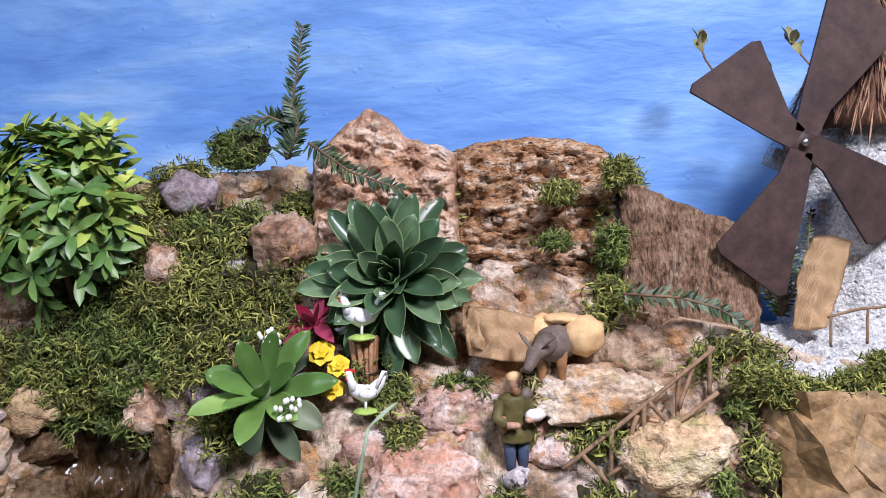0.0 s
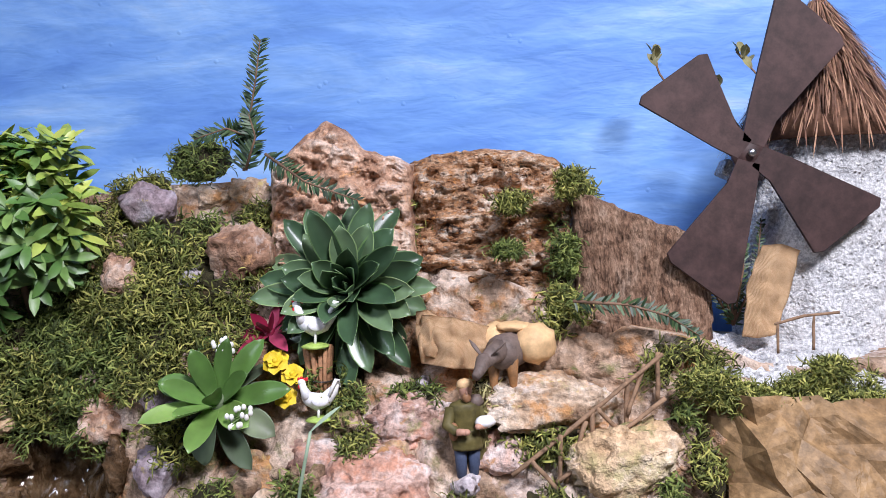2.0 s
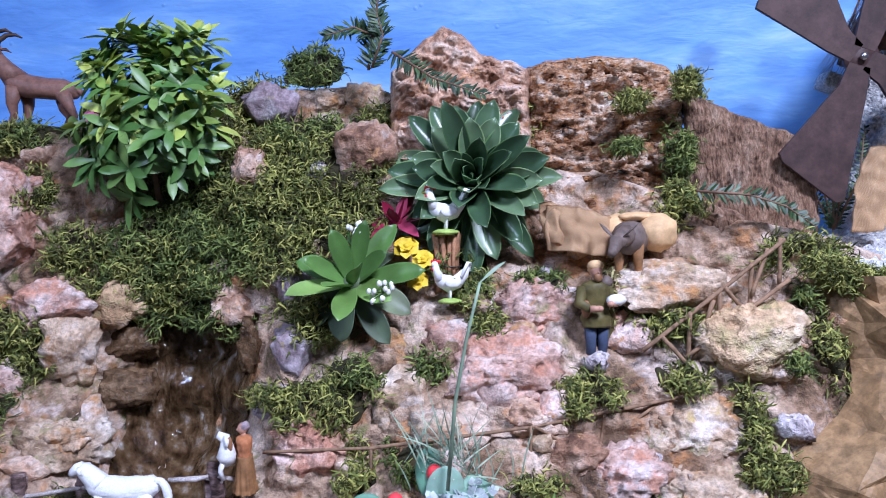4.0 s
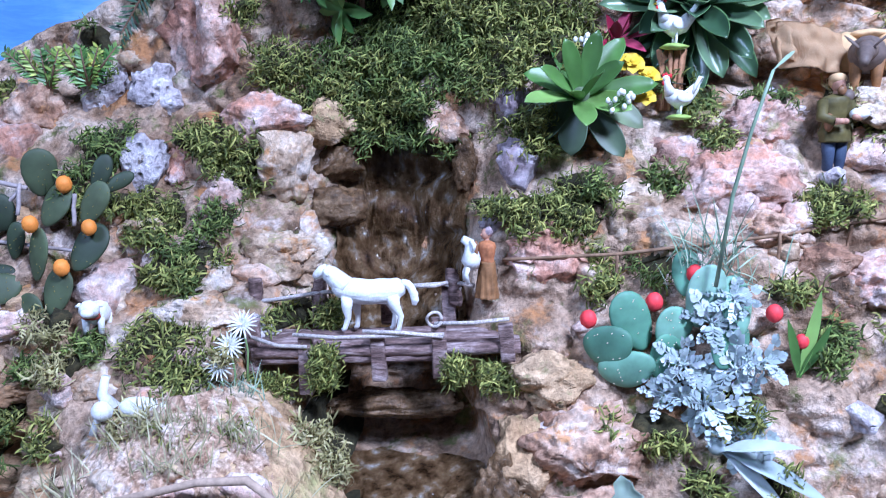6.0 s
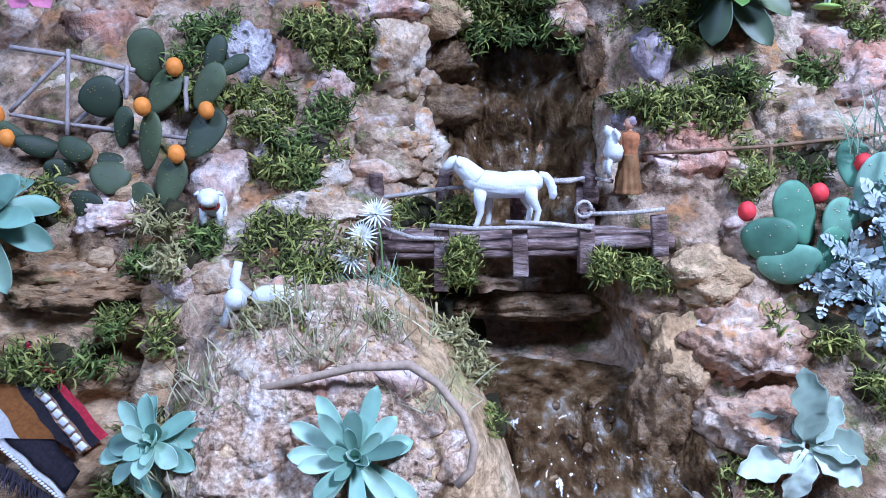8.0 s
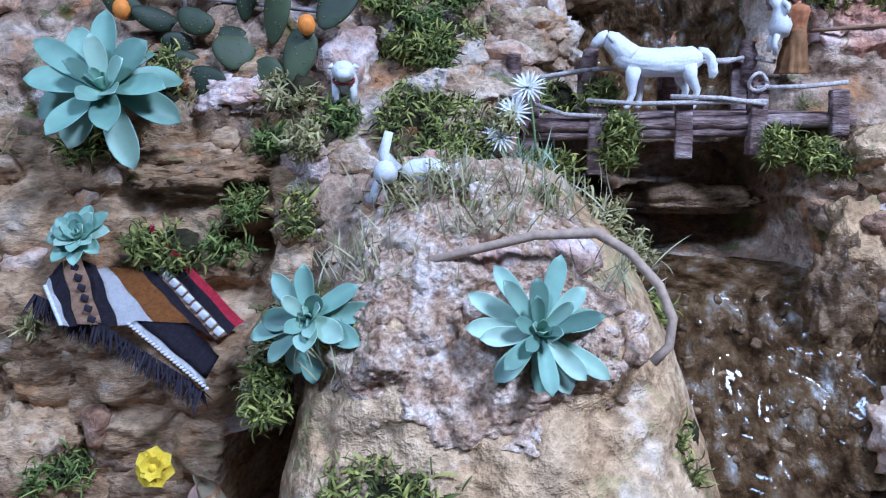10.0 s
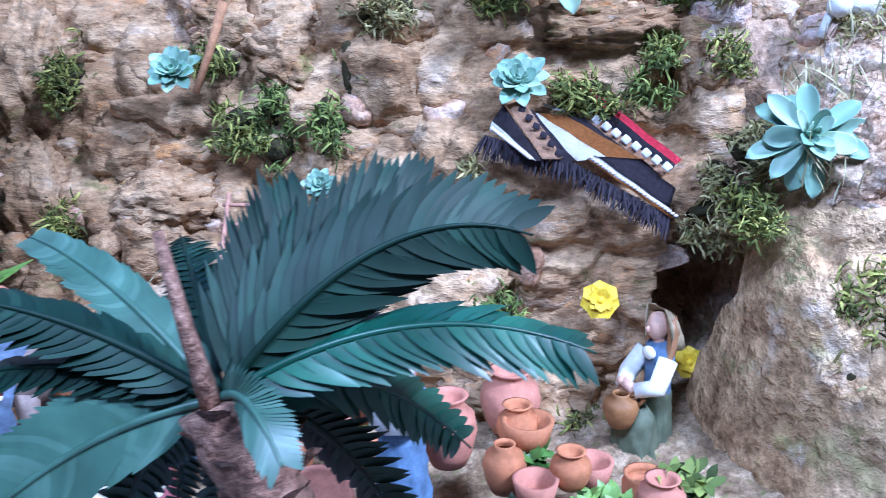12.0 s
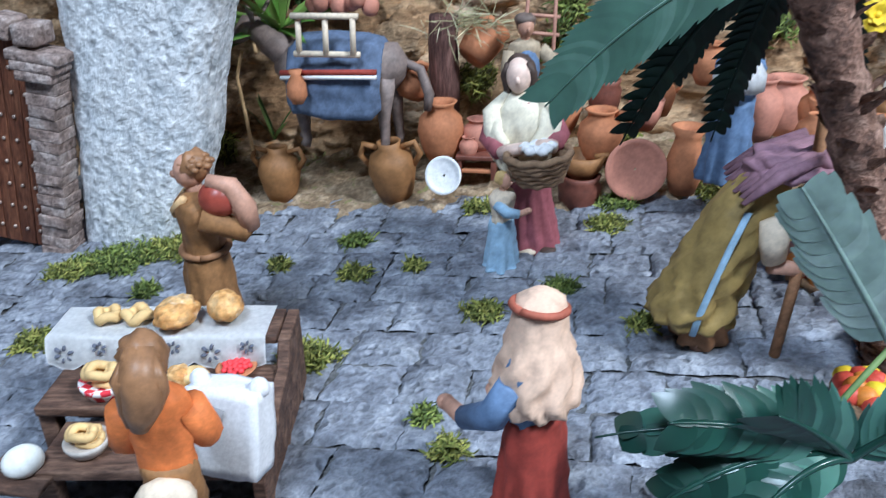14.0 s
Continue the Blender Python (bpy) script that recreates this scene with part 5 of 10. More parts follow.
def beast(at, length, turn, coat, label, name, category, neck=35.0, leg=0.42, head=0.2, ears=0.12, tail=0.3, horns=None, extras=(), belly=0.20, coat2=None, fleece=0.0):
    """A four-legged animal figure facing -y, sized by its body length."""
    L, P = length, []
    hz = leg * L + belly * L * 0.75
    b = bmesh.new()
    tube(b, [(0, -0.5 * L, hz + 0.02 * L), (0, -0.38 * L, hz), (0, -0.1 * L, hz - 0.015 * L), (0, 0.2 * L, hz), (0, 0.42 * L, hz + 0.02 * L), (0, 0.5 * L, hz)], [0.09 * L, 0.19 * L * belly / 0.2, 0.2 * L * belly / 0.2, 0.19 * L * belly / 0.2, 0.17 * L * belly / 0.2, 0.06 * L], 14)
    if fleece:
        bmesh.ops.subdivide_edges(b, edges=b.edges[:], cuts=2, use_grid_fill=True)
        for v in b.verts:
            v.co += Vector((v.co.x, 0, v.co.z - hz)).normalized() * fleece * L * noise.noise(v.co * (30 / L))
    P.append((coat, b))
    a = math.radians(neck)
    n0, n1 = Vector((0, -0.42 * L, hz + 0.05 * L)), Vector((0, -0.42 * L - math.cos(a) * 0.34 * L, hz + 0.05 * L + math.sin(a) * 0.34 * L))
    P.append((coat, tube(bmesh.new(), [n0 + Vector((0, 0.08 * L, -0.02 * L)), n0.lerp(n1, 0.5), n1], [0.14 * L * (1.25 if fleece else 1), 0.10 * L * (1.4 if fleece else 1), 0.075 * L * (1.3 if fleece else 1)], 12)))
    h1 = n1 + Vector((0, -head * L, -head * 0.55 * L))
    P.append((coat, tube(bmesh.new(), [n1 + Vector((0, 0.05 * L, 0.03 * L)), n1 + Vector((0, -0.03 * L, 0.015 * L)), n1.lerp(h1, 0.6), h1], [0.05 * L, 0.085 * L, 0.06 * L, 0.045 * L], 12)))
    for sx in (-1, 1):
        P.append((coat, tube(bmesh.new(), [n1 + Vector((sx * 0.05 * L, 0.03 * L, 0.05 * L)), n1 + Vector((sx * (0.08 + ears * 0.5) * L, 0.06 * L, (0.06 + ears * 0.6) * L)), n1 + Vector((sx * (0.09 + ears * 0.8) * L, 0.07 * L, (0.05 + ears) * L))], [0.018 * L, 0.028 * L, 0.006 * L], 8, 0.5)))
        for y, k in ((-0.34, 0.03), (0.36, -0.02)):
            P.append((coat2 or coat, tube(bmesh.new(), [(sx * 0.10 * L, y * L, hz - 0.04 * L), (sx * 0.105 * L, (y + k * sx) * L, leg * 0.55 * L), (sx * 0.10 * L, (y + k * sx * 1.5 + 0.01) * L, 0.05 * L), (sx * 0.10 * L, (y + k * sx * 1.5 - 0.01) * L, 0.0)], [0.085 * L, 0.045 * L, 0.034 * L, 0.042 * L], 10)))
        if horns:
            P.append((horns, tube(bmesh.new(), [n1 + Vector((sx * 0.03 * L, 0, 0.06 * L)), n1 + Vector((sx * 0.06 * L, 0.06 * L, 0.22 * L)), n1 + Vector((sx * 0.10 * L, 0.20 * L, 0.27 * L))], [0.024 * L, 0.018 * L, 0.006 * L], 8)))
    if tail:
        P.append((coat, tube(bmesh.new(), [(0, 0.48 * L, hz + 0.05 * L), (0, 0.60 * L, hz), (0.01 * L, (0.5 + tail * 0.55) * L, hz - tail * 0.6 * L), (0.01 * L, (0.5 + tail * 0.5) * L, hz - tail * L)], [0.03 * L, 0.035 * L, 0.04 * L, 0.03 * L], 8)))
    root = joined(name, P, pose(*at, 0, 0, turn), label, category)
    for material, b, kind in extras:
        bmesh.ops.scale(b, vec=(L, L, L), verts=b.verts)
        part(kind, b, material, root)
    return root


def hen(at, s, turn, label):
    P = []
    b = tube(bmesh.new(), [(0, -0.30 * s, 0.60 * s), (0, -0.2 * s, 0.55 * s), (0, 0, 0.46 * s), (0, 0.18 * s, 0.50 * s), (0, 0.36 * s, 0.70 * s), (0, 0.46 * s, 0.86 * s)], [0.10 * s, 0.17 * s, 0.22 * s, 0.18 * s, 0.13 * s, 0.05 * s], 12, 0.75)
    P.append((WHITE, b))
    P.append((WHITE, tube(bmesh.new(), [(0, -0.22 * s, 0.58 * s), (0, -0.30 * s, 0.78 * s), (0, -0.33 * s, 0.92 * s)], [0.14 * s, 0.085 * s, 0.075 * s], 10)))
    P.append((WHITE, ball(bmesh.new(), (0, -0.34 * s, 0.93 * s), (0.075 * s, 0.09 * s, 0.08 * s))))
    for k in range(4):
        P.append((COMB, ball(bmesh.new(), (0, (-0.40 + 0.06 * k) * s, (1.0 + 0.02 * math.sin(k * 2)) * s), (0.02 * s, 0.035 * s, 0.05 * s))))
    P.append((COMB, ball(bmesh.new(), (0, -0.40 * s, 0.83 * s), (0.03 * s, 0.03 * s, 0.06 * s))))
    P.append((PETAL, tube(bmesh.new(), [(0, -0.42 * s, 0.92 * s), (0, -0.48 * s, 0.90 * s)], [0.025 * s, 0.005 * s], 6)))
    for k in range(5):
        P.append((WHITE, tube(bmesh.new(), [((0.05 * k - 0.1) * s, 0.26 * s, 0.6 * s), ((0.05 * k - 0.1) * s, 0.44 * s, (0.8 + 0.04 * k) * s), ((0.05 * k - 0.1) * s, 0.52 * s, (0.74 + 0.05 * k) * s)], [0.05 * s, 0.05 * s, 0.02 * s], 7)))
    for sx in (-1, 1):
        P.append((PETAL_W, tube(bmesh.new(), [(sx * 0.07 * s, 0.02 * s, 0.34 * s), (sx * 0.07 * s, 0, 0.08 * s)], 0.03 * s, 7)))
        P.append((WHITE, ball(bmesh.new(), (sx * 0.17 * s, 0.06 * s, 0.50 * s), (0.05 * s, 0.2 * s, 0.13 * s))))
    P.append((BASE_G, ball(bmesh.new(), (0, 0, 0.06 * s), (0.26 * s, 0.3 * s, 0.07 * s), rough=0.2)))
    return joined("hen", P, pose(*at, 0, 0, turn), label, "hen", "white hens")


bundle = empty("stick_bundle", Matrix.Translation((0.885, 0.437, 0.566)), "upright bundle of brown sticks tied with wire", "stick bundle")
STICK = paint("stick_wood", (0.42, 0.22, 0.11), 0.8, 0.35, 200)
rng = random.Random(3)
for k in range(26):
    a, r = rng.uniform(0, 2 * math.pi), 0.0125 * math.sqrt(rng.uniform(0, 1))
    q = Vector((r * math.cos(a), r * math.sin(a), 0))
    part("stick", tube(bmesh.new(), [q * 0.95 - Vector((0, 0, 0.012)), q * 0.9 + Vector((0, 0, 0.02)), q * 1.15 + Vector((0, 0, rng.uniform(0.043, 0.048)))], 0.0021, 6), STICK, bundle)
WIRE = paint("wire", (0.12, 0.10, 0.09), 0.4, 0.2, metal=0.8)
part("wire", tube(bmesh.new(), [(0.0148 * math.cos(t), 0.0148 * math.sin(t), 0.014 + 0.001 * math.sin(2 * t)) for t in (2 * math.pi * k / 20 for k in range(21))], 0.0008, 6, cap=False), WIRE, bundle)
hen((0.885, 0.424, 0.611), 0.046, -78, "white hen with a red comb on a stick bundle")
hen((0.888, 0.410, 0.545), 0.041, -80, "white hen with a red comb on the moss")

CLOAK = paint("dark_olive_cloak", (0.12, 0.10, 0.03), 0.6, 0.45, 60)
figurine((1.025, 0.392, 0.489), 0.094, 12, "bearded shepherd figure in olive cloak with a white bundle", CLOAK, CLOAK, SKIN, legs=NAVY, hair=TAN, arms=[((-0.14, 0, 0.75), (-0.19, -0.06, 0.6), (-0.12, -0.16, 0.56), (-0.03, -0.19, 0.56)), ((0.14, 0, 0.75), (0.19, -0.04, 0.6), (0.16, -0.14, 0.6), (0.08, -0.18, 0.6))], extras=[(WHITE, ball(bmesh.new(), (0.16, -0.13, 0.63), (0.1, 0.07, 0.06), rough=0.2)), (CLOAK, ball(bmesh.new(), (0.12, 0.05, 0.4), (0.1, 0.06, 0.36), rough=0.3)), (BROWN, ball(bmesh.new(), (-0.14, -0.1, 0.55), (0.05, 0.04, 0.09))), (HAIR, ball(bmesh.new(), (0, -0.07, 0.855), (0.045, 0.035, 0.05), rough=0.2)), (TAN, ball(bmesh.new(), (0, 0.0, 0.965), (0.085, 0.085, 0.06), rough=0.1)), (GREYFUR, ball(bmesh.new(), (0.1, 0.0, 0.80), (0.075, 0.075, 0.07), rough=0.25))], stout=1.1)

SACKC = paint("sack_cloth", (0.72, 0.48, 0.24), 0.65, 0.2, 60)
beast((1.074, 0.440, 0.556), 0.085, -28, GREYFUR, "dark brown donkey figure laden with tan sacks", "donkey", "donkey", neck=-15, leg=0.42, head=0.22, ears=0.16, coat2=OCHRE, extras=[(SACKC, ball(bmesh.new(), (-0.23, 0.0, 0.62), (0.21, 0.26, 0.22), rough=0.15, seed=2, sub=3), "sack"), (SACKC, ball(bmesh.new(), (0.24, 0.0, 0.62), (0.22, 0.27, 0.23), rough=0.15, seed=5, sub=3), "sack"), (SACKC, ball(bmesh.new(), (0, -0.02, 0.80), (0.22, 0.18, 0.06), rough=0.2, sub=3), "saddle_cloth"), (TAN, tube(bmesh.new(), [(-0.25, 0.02, 0.78), (0, 0.0, 0.82), (0.25, 0.02, 0.78)], [0.04, 0.05, 0.04], 8), "ribbon")])


def burlap(name, rows, material, label, category="cloth", n=26, thick=0.0016, wave=0.002, seed=1):
    """Coarse cloth through a net of corner points (rows of points), waved, with some thickness."""
    bm = bmesh.new()
    R = [[Vector(p) for p in r] for r in rows]
    grid = []
    for i in range(n + 1):
        f = i / n * (len(R) - 1)
        a = min(int(f), len(R) - 2)
        row = []
        for k in range(n + 1):
            g = k / n * (len(R[0]) - 1)
            b = min(int(g), len(R[0]) - 2)
            p = R[a][b].lerp(R[a][b + 1], g - b).lerp(R[a + 1][b].lerp(R[a + 1][b + 1], g - b), f - a)
            p = p + Vector((0, -1, 0.2)) * wave * noise.noise(p * 70 + Vector((seed, 0, 0))) * 2
            row.append(bm.verts.new(p))
        grid.append(row)
    for a, b in zip(grid, grid[1:]):
        for k in range(n):
            bm.faces.new((a[k], b[k], b[k + 1], a[k + 1]))
    bmesh.ops.solidify(bm, geom=bm.faces[:], thickness=thick)
    return tagged(obj(name, bm, material), label, category)


JUTE, nt, b = nodes_of("jute_weave")
v = coords(nt)
w1, w2 = add(nt, "ShaderNodeTexWave", Scale=330.0, Distortion=2.5), add(nt, "ShaderNodeTexWave", Scale=330.0, Distortion=2.5)
w2.bands_direction = "Z"
nt.links.new(v, w1.inputs["Vector"]), nt.links.new(v, w2.inputs["Vector"])
mx = nt.nodes.new("ShaderNodeMath")
mx.operation = "MULTIPLY"
nt.links.new(w1.outputs["Fac"], mx.inputs[0]), nt.links.new(w2.outputs["Fac"], mx.inputs[1])
nt.links.new(ramp(nt, mx.outputs[0], [(0.0, (0.58, 0.37, 0.19)), (0.12, (0.76, 0.53, 0.30)), (1.0, (0.88, 0.69, 0.45))]).outputs[0], b.inputs["Base Color"])
b.inputs["Roughness"].default_value = 0.95
bp = add(nt, "ShaderNodeBump", Strength=0.4, Distance=0.0006)
nt.links.new(mx.outputs[0], bp.inputs["Height"]), nt.links.new(bp.outputs[0], b.inputs["Normal"])
burlap("burlap", [[(0.985, 0.445, 0.637), (1.015, 0.430, 0.636), (1.052, 0.445, 0.623)], [(0.982, 0.430, 0.614), (1.015, 0.415, 0.613), (1.046, 0.430, 0.604)], [(0.984, 0.425, 0.594), (1.014, 0.410, 0.591), (1.040, 0.425, 0.586)]], JUTE, "folded tan burlap cloth against the cork", wave=0.004)
burlap("burlap", [[(0.979, 0.450, 0.640), (0.991, 0.440, 0.643), (1.004, 0.445, 0.633)], [(0.979, 0.440, 0.618), (0.994, 0.425, 0.620), (1.006, 0.435, 0.613)], [(0.984, 0.430, 0.601), (0.996, 0.420, 0.600), (1.005, 0.430, 0.592)]], JUTE, "folded tan burlap cloth against the cork", wave=0.004, seed=5)


def pole(points, r, material, parent, name="rail", knots=3):
    pts = [Vector(p) for p in points]
    dense = []
    for a, c in zip(pts, pts[1:]):
        dense += [a.lerp(c, k / 6) + Vector((noise.noise(a.lerp(c, k / 6) * 90), noise.noise(a.lerp(c, k / 6) * 90 + Vector((9, 0, 0))), 0)) * r * 0.5 for k in range(6)]
    dense.append(pts[-1])
    return part(name, tube(bmesh.new(), dense, [r * (1 + 0.18 * noise.noise(p * 120)) for p in dense], 7), material, parent)


RAILWOOD = paint("rail_wood", (0.27, 0.17, 0.10), 0.85, 0.45, 160, 0.5)
fence = empty("fence", Matrix(), "rustic brown twig fence beside the path", "fence")
for pts in ([(1.064, 0.372, 0.503), (1.137, 0.380, 0.556), (1.202, 0.400, 0.600)], [(1.102, 0.370, 0.497), (1.150, 0.375, 0.531), (1.200, 0.385, 0.564)]):
    pole(pts, 0.0021, RAILWOOD, fence)
for pts in ([(1.198, 0.400, 0.602), (1.197, 0.400, 0.558)], [(1.169, 0.393, 0.581), (1.166, 0.393, 0.515)], [(1.136, 0.380, 0.555), (1.133, 0.380, 0.495)], [(1.107, 0.375, 0.537), (1.105, 0.375, 0.495)]):
    pole(pts, 0.0021, RAILWOOD, fence, "post")
for pts in ([(1.140, 0.378, 0.558), (1.162, 0.385, 0.533)], [(1.186, 0.398, 0.592), (1.168, 0.390, 0.549)], [(1.130, 0.380, 0.547), (1.110, 0.376, 0.494)], [(1.081, 0.372, 0.515), (1.102, 0.370, 0.491)]):
    pole(pts, 0.0021, RAILWOOD, fence, "brace")

# kraft paper under the mill
PAPER = surface("kraft_paper", [(0.3, (0.22, 0.13, 0.055)), (0.5, (0.31, 0.195, 0.09)), (0.7, (0.40, 0.265, 0.13))], 14, 6, 0.6, 0.5, 0.002, vary=False)
bm = bmesh.new()
rngk = random.Random(12)
NI, NK = 24, 16
grid = []
for i in range(NI + 1):
    row = []
    for k in range(NK + 1):
        z = 0.29 + 0.275 * (k + (rngk.uniform(-0.4, 0.4) if k < NK else rngk.uniform(-0.3, 0.1))) / NK
        left = float(np.interp(z, (0.29, 0.35, 0.41, 0.45, 0.49, 0.56), (1.15, 1.155, 1.175, 1.235, 1.25, 1.232)))
        x = left + (1.66 - left) * (i + (rngk.uniform(-0.4, 0.4) if i else 0)) / NI
        row.append(bm.verts.new((x, hill_y(x, z) - 0.038 - 0.04 * max(0, x - 1.2) - 0.028 * abs(noise.noise(Vector((x * 11, z * 16 + x * 8, 1)))) + (rngk.uniform(-0.008, 0.008) if i > 1 else 0.05 - 0.025 * i), z)))
    grid.append(row)
for i, (a, c) in enumerate(zip(grid, grid[1:])):
    for k in range(NK):
        if (i * 7 + k * 3) % 5 < 2:
            bm.faces.new((a[k], c[k], c[k + 1])), bm.faces.new((a[k], c[k + 1], a[k + 1]))
        else:
            bm.faces.new((a[k], c[k], a[k + 1])), bm.faces.new((c[k], c[k + 1], a[k + 1]))
bmesh.ops.subdivide_edges(bm, edges=bm.edges[:], cuts=4, use_grid_fill=True)
for v in bm.verts:
    v.co.y -= 0.0020 * noise.noise(v.co * 45) + 0.0045 * abs(noise.noise(v.co * 60 + Vector((0, 0, 4)))) + 0.0008 * noise.noise(v.co * 170)
bmesh.ops.solidify(bm, geom=bm.faces[:], thickness=0.0008)
tagged(obj("kraft_paper", bm, PAPER, smooth=False), "crumpled brown kraft paper under the windmill", "paper")

# windmill
PLASTER = surface("mill_plaster", [(0.3, (0.62, 0.63, 0.65)), (0.5, (0.80, 0.80, 0.80)), (0.68, (0.88, 0.88, 0.88))], 70, 4, 0.9, 1.0, 0.006, ((0.45, 0.47, 0.50), 0.66), vary=False, pits=0.5)
mx0, mz0 = 1.415, 0.575
mill = empty("windmill", Matrix.Translation((mx0, 0.56, mz0)), "white plastered windmill with brown sails and thatched roof", "windmill")
bm = bmesh.new()
rings = []
for k in range(57):
    z = 0.225 * k / 56
    r0 = 0.098 - 0.12 * z
    ring = []
    for i in range(120):
        t = 2 * math.pi * i / 120
        c = int(z / 0.017)
        jx = abs(((t * 9.5 + 0.5 * (c % 2)) % 1.0) - 0.5)
        jz = abs((z / 0.017) % 1.0 - 0.5)
        joint = 0.0022 * (max(0, (jz - 0.42) / 0.08) + max(0, (jx - 0.44) / 0.06)) * (noise.noise(Vector((t * 3, z * 40, 0))) > -0.25)
        r = r0 - joint + 0.0035 * noise.fractal(Vector((math.cos(t) * 8, math.sin(t) * 8, z * 70)), 1.0, 2.0, 4)
        ring.append(bm.verts.new((r * math.cos(t), r * math.sin(t) * 0.8, z)))
    rings.append(ring)
for a, c in zip(rings, rings[1:]):
    for k in range(120):
        bm.faces.new((a[k], a[(k + 1) % 120], c[(k + 1) % 120], c[k]))
bm.faces.new(rings[-1])
part("tower", bm, PLASTER, mill)
THATCH = leafy("thatch_straw", (0.24, 0.12, 0.07), (0.46, 0.27, 0.16), 0.8, 200, island=0.5)
bm = bmesh.new()
lathe(bm, [(0.082, 0.0), (0.075, 0.02), (0.03, 0.11), (0.004, 0.15)], 24)
part("roof", bm, paint("thatch_core", (0.14, 0.07, 0.04), 0.9, 0.4), mill).location = (0.0, 0, 0.222)
bm = bmesh.new()
rng = random.Random(9)
for k in range(1500):
    t, f = rng.uniform(0, 2 * math.pi), rng.uniform(0, 1) ** 0.7
    r, z = 0.088 * (1 - f) + 0.006, 0.222 + 0.15 * f
    p = Vector((r * math.cos(t), r * math.sin(t), z + 0.004))
    d = Vector((math.cos(t) * 0.55 + rng.gauss(0, 0.13), math.sin(t) * 0.55 + rng.gauss(0, 0.13), -1)).normalized()
    leaf(bm, p, d, (math.cos(t), math.sin(t), 0.5), rng.uniform(0.025, 0.045), 0.0016, rng.uniform(-0.3, 0.2), 0.1, 3)
part("thatch", bm, THATCH, mill, "reddish brown straw thatch")
SAIL = surface("sail_board", [(0.3, (0.044, 0.023, 0.021)), (0.5, (0.060, 0.032, 0.029)), (0.7, (0.080, 0.045, 0.040))], 12, 5, 0.6, 0.25, 0.001, ((0.40, 0.38, 0.38), 0.76))
sails = part("sails", lathe(bmesh.new(), [(0.0001, -0.004), (0.018, -0.004), (0.018, 0.002), (0.0001, 0.002)], 20, pose(0, 0, 0, 90), False), SAIL, mill)
sails.location = Vector((1.311, 0.478, 0.781)) - Vector((mx0, 0.56, mz0))
for ang, reach in ((70, 1.06), (141, 0.78), (253, 0.98), (327, 0.88)):
    bm = bmesh.new()
    pts = [(0.008, -0.011), (0.035, -0.013), (0.118, -0.052), (0.126, -0.046), (0.152, 0.018), (0.148, 0.026), (0.04, 0.016), (0.008, 0.012)]
    a, c = [bm.verts.new((x * reach, -0.0022, z)) for x, z in pts], [bm.verts.new((x * reach, 0.0022, z)) for x, z in pts]
    bm.faces.new(a), bm.faces.new(c[::-1])
    for k in range(len(pts)):
        bm.faces.new((a[k], c[k], c[(k + 1) % len(pts)], a[(k + 1) % len(pts)]))
    bmesh.ops.bevel(bm, geom=bm.edges[:], offset=0.0007, segments=1, affect="EDGES")
    blade = part("blade", bm, SAIL, sails, smooth=False)
    blade.matrix_local = pose(0, 0, 0, 0, -ang, 0)
part("bolt", ball(bmesh.new(), (0, -0.0065, 0), (0.0042, 0.003, 0.0042)), paint("bolt_steel", (0.6, 0.6, 0.6), 0.3, 0.1, metal=1.0), sails)
part("axle", tube(bmesh.new(), [(0, 0.002, 0), (0.03, 0.055, -0.02)], 0.006, 10), SAIL, sails)
bm = bmesh.new()
for k in range(2):
    box(bm, (0.05, 0.03, 0.018), pose(-0.085 + 0.02 * k, 0.0, 0.188 - 0.03 * k, 0, 25, 0), 0.003)
part("beam", bm, PLASTER, mill)
bm = bmesh.new()
r = bmesh.ops.create_grid(bm, x_segments=50, y_segments=30, size=0.5)
for v in bm.verts:
    e = max(abs(v.co.x), abs(v.co.y)) * 2
    v.co = Vector((v.co.x * 0.20, v.co.y * 0.11, 0.012 - 0.03 * max(0, e - 0.8) ** 1 * 4 + 0.006 * noise.fractal(Vector((v.co.x * 22, v.co.y * 16, 4)), 0.8, 2.0, 4)))
step = tagged(obj("plaster_step", bm, PLASTER), "lumpy white plaster step before the windmill", "step")
step.matrix_world = pose(1.345, 0.462, 0.572, 14, 5, -6)
burlap("burlap_curtain", [[(1.320, 0.480, 0.690), (1.336, 0.472, 0.691), (1.356, 0.475, 0.684)], [(1.304, 0.475, 0.653), (1.318, 0.463, 0.650), (1.344, 0.470, 0.646)], [(1.294, 0.465, 0.603), (1.305, 0.452, 0.603), (1.323, 0.460, 0.604)]], JUTE, "frayed tan burlap curtain in the windmill doorway", wave=0.003, seed=8)
rail = empty("handrail", Matrix(), "small rusty twig handrail on the plaster step", "handrail")
pole([(1.312, 0.430, 0.619), (1.339, 0.430, 0.626), (1.371, 0.430, 0.628)], 0.0014, RAILWOOD, rail)
pole([(1.315, 0.430, 0.620), (1.315, 0.430, 0.592)], 0.0013, RAILWOOD, rail, "post")
pole([(1.348, 0.430, 0.627), (1.347, 0.430, 0.594)], 0.0013, RAILWOOD, rail, "post")
bm = bmesh.new()
twig = empty("flower_twig", Matrix(), "dry twig with pale yellow leaves behind the sails", "twig")
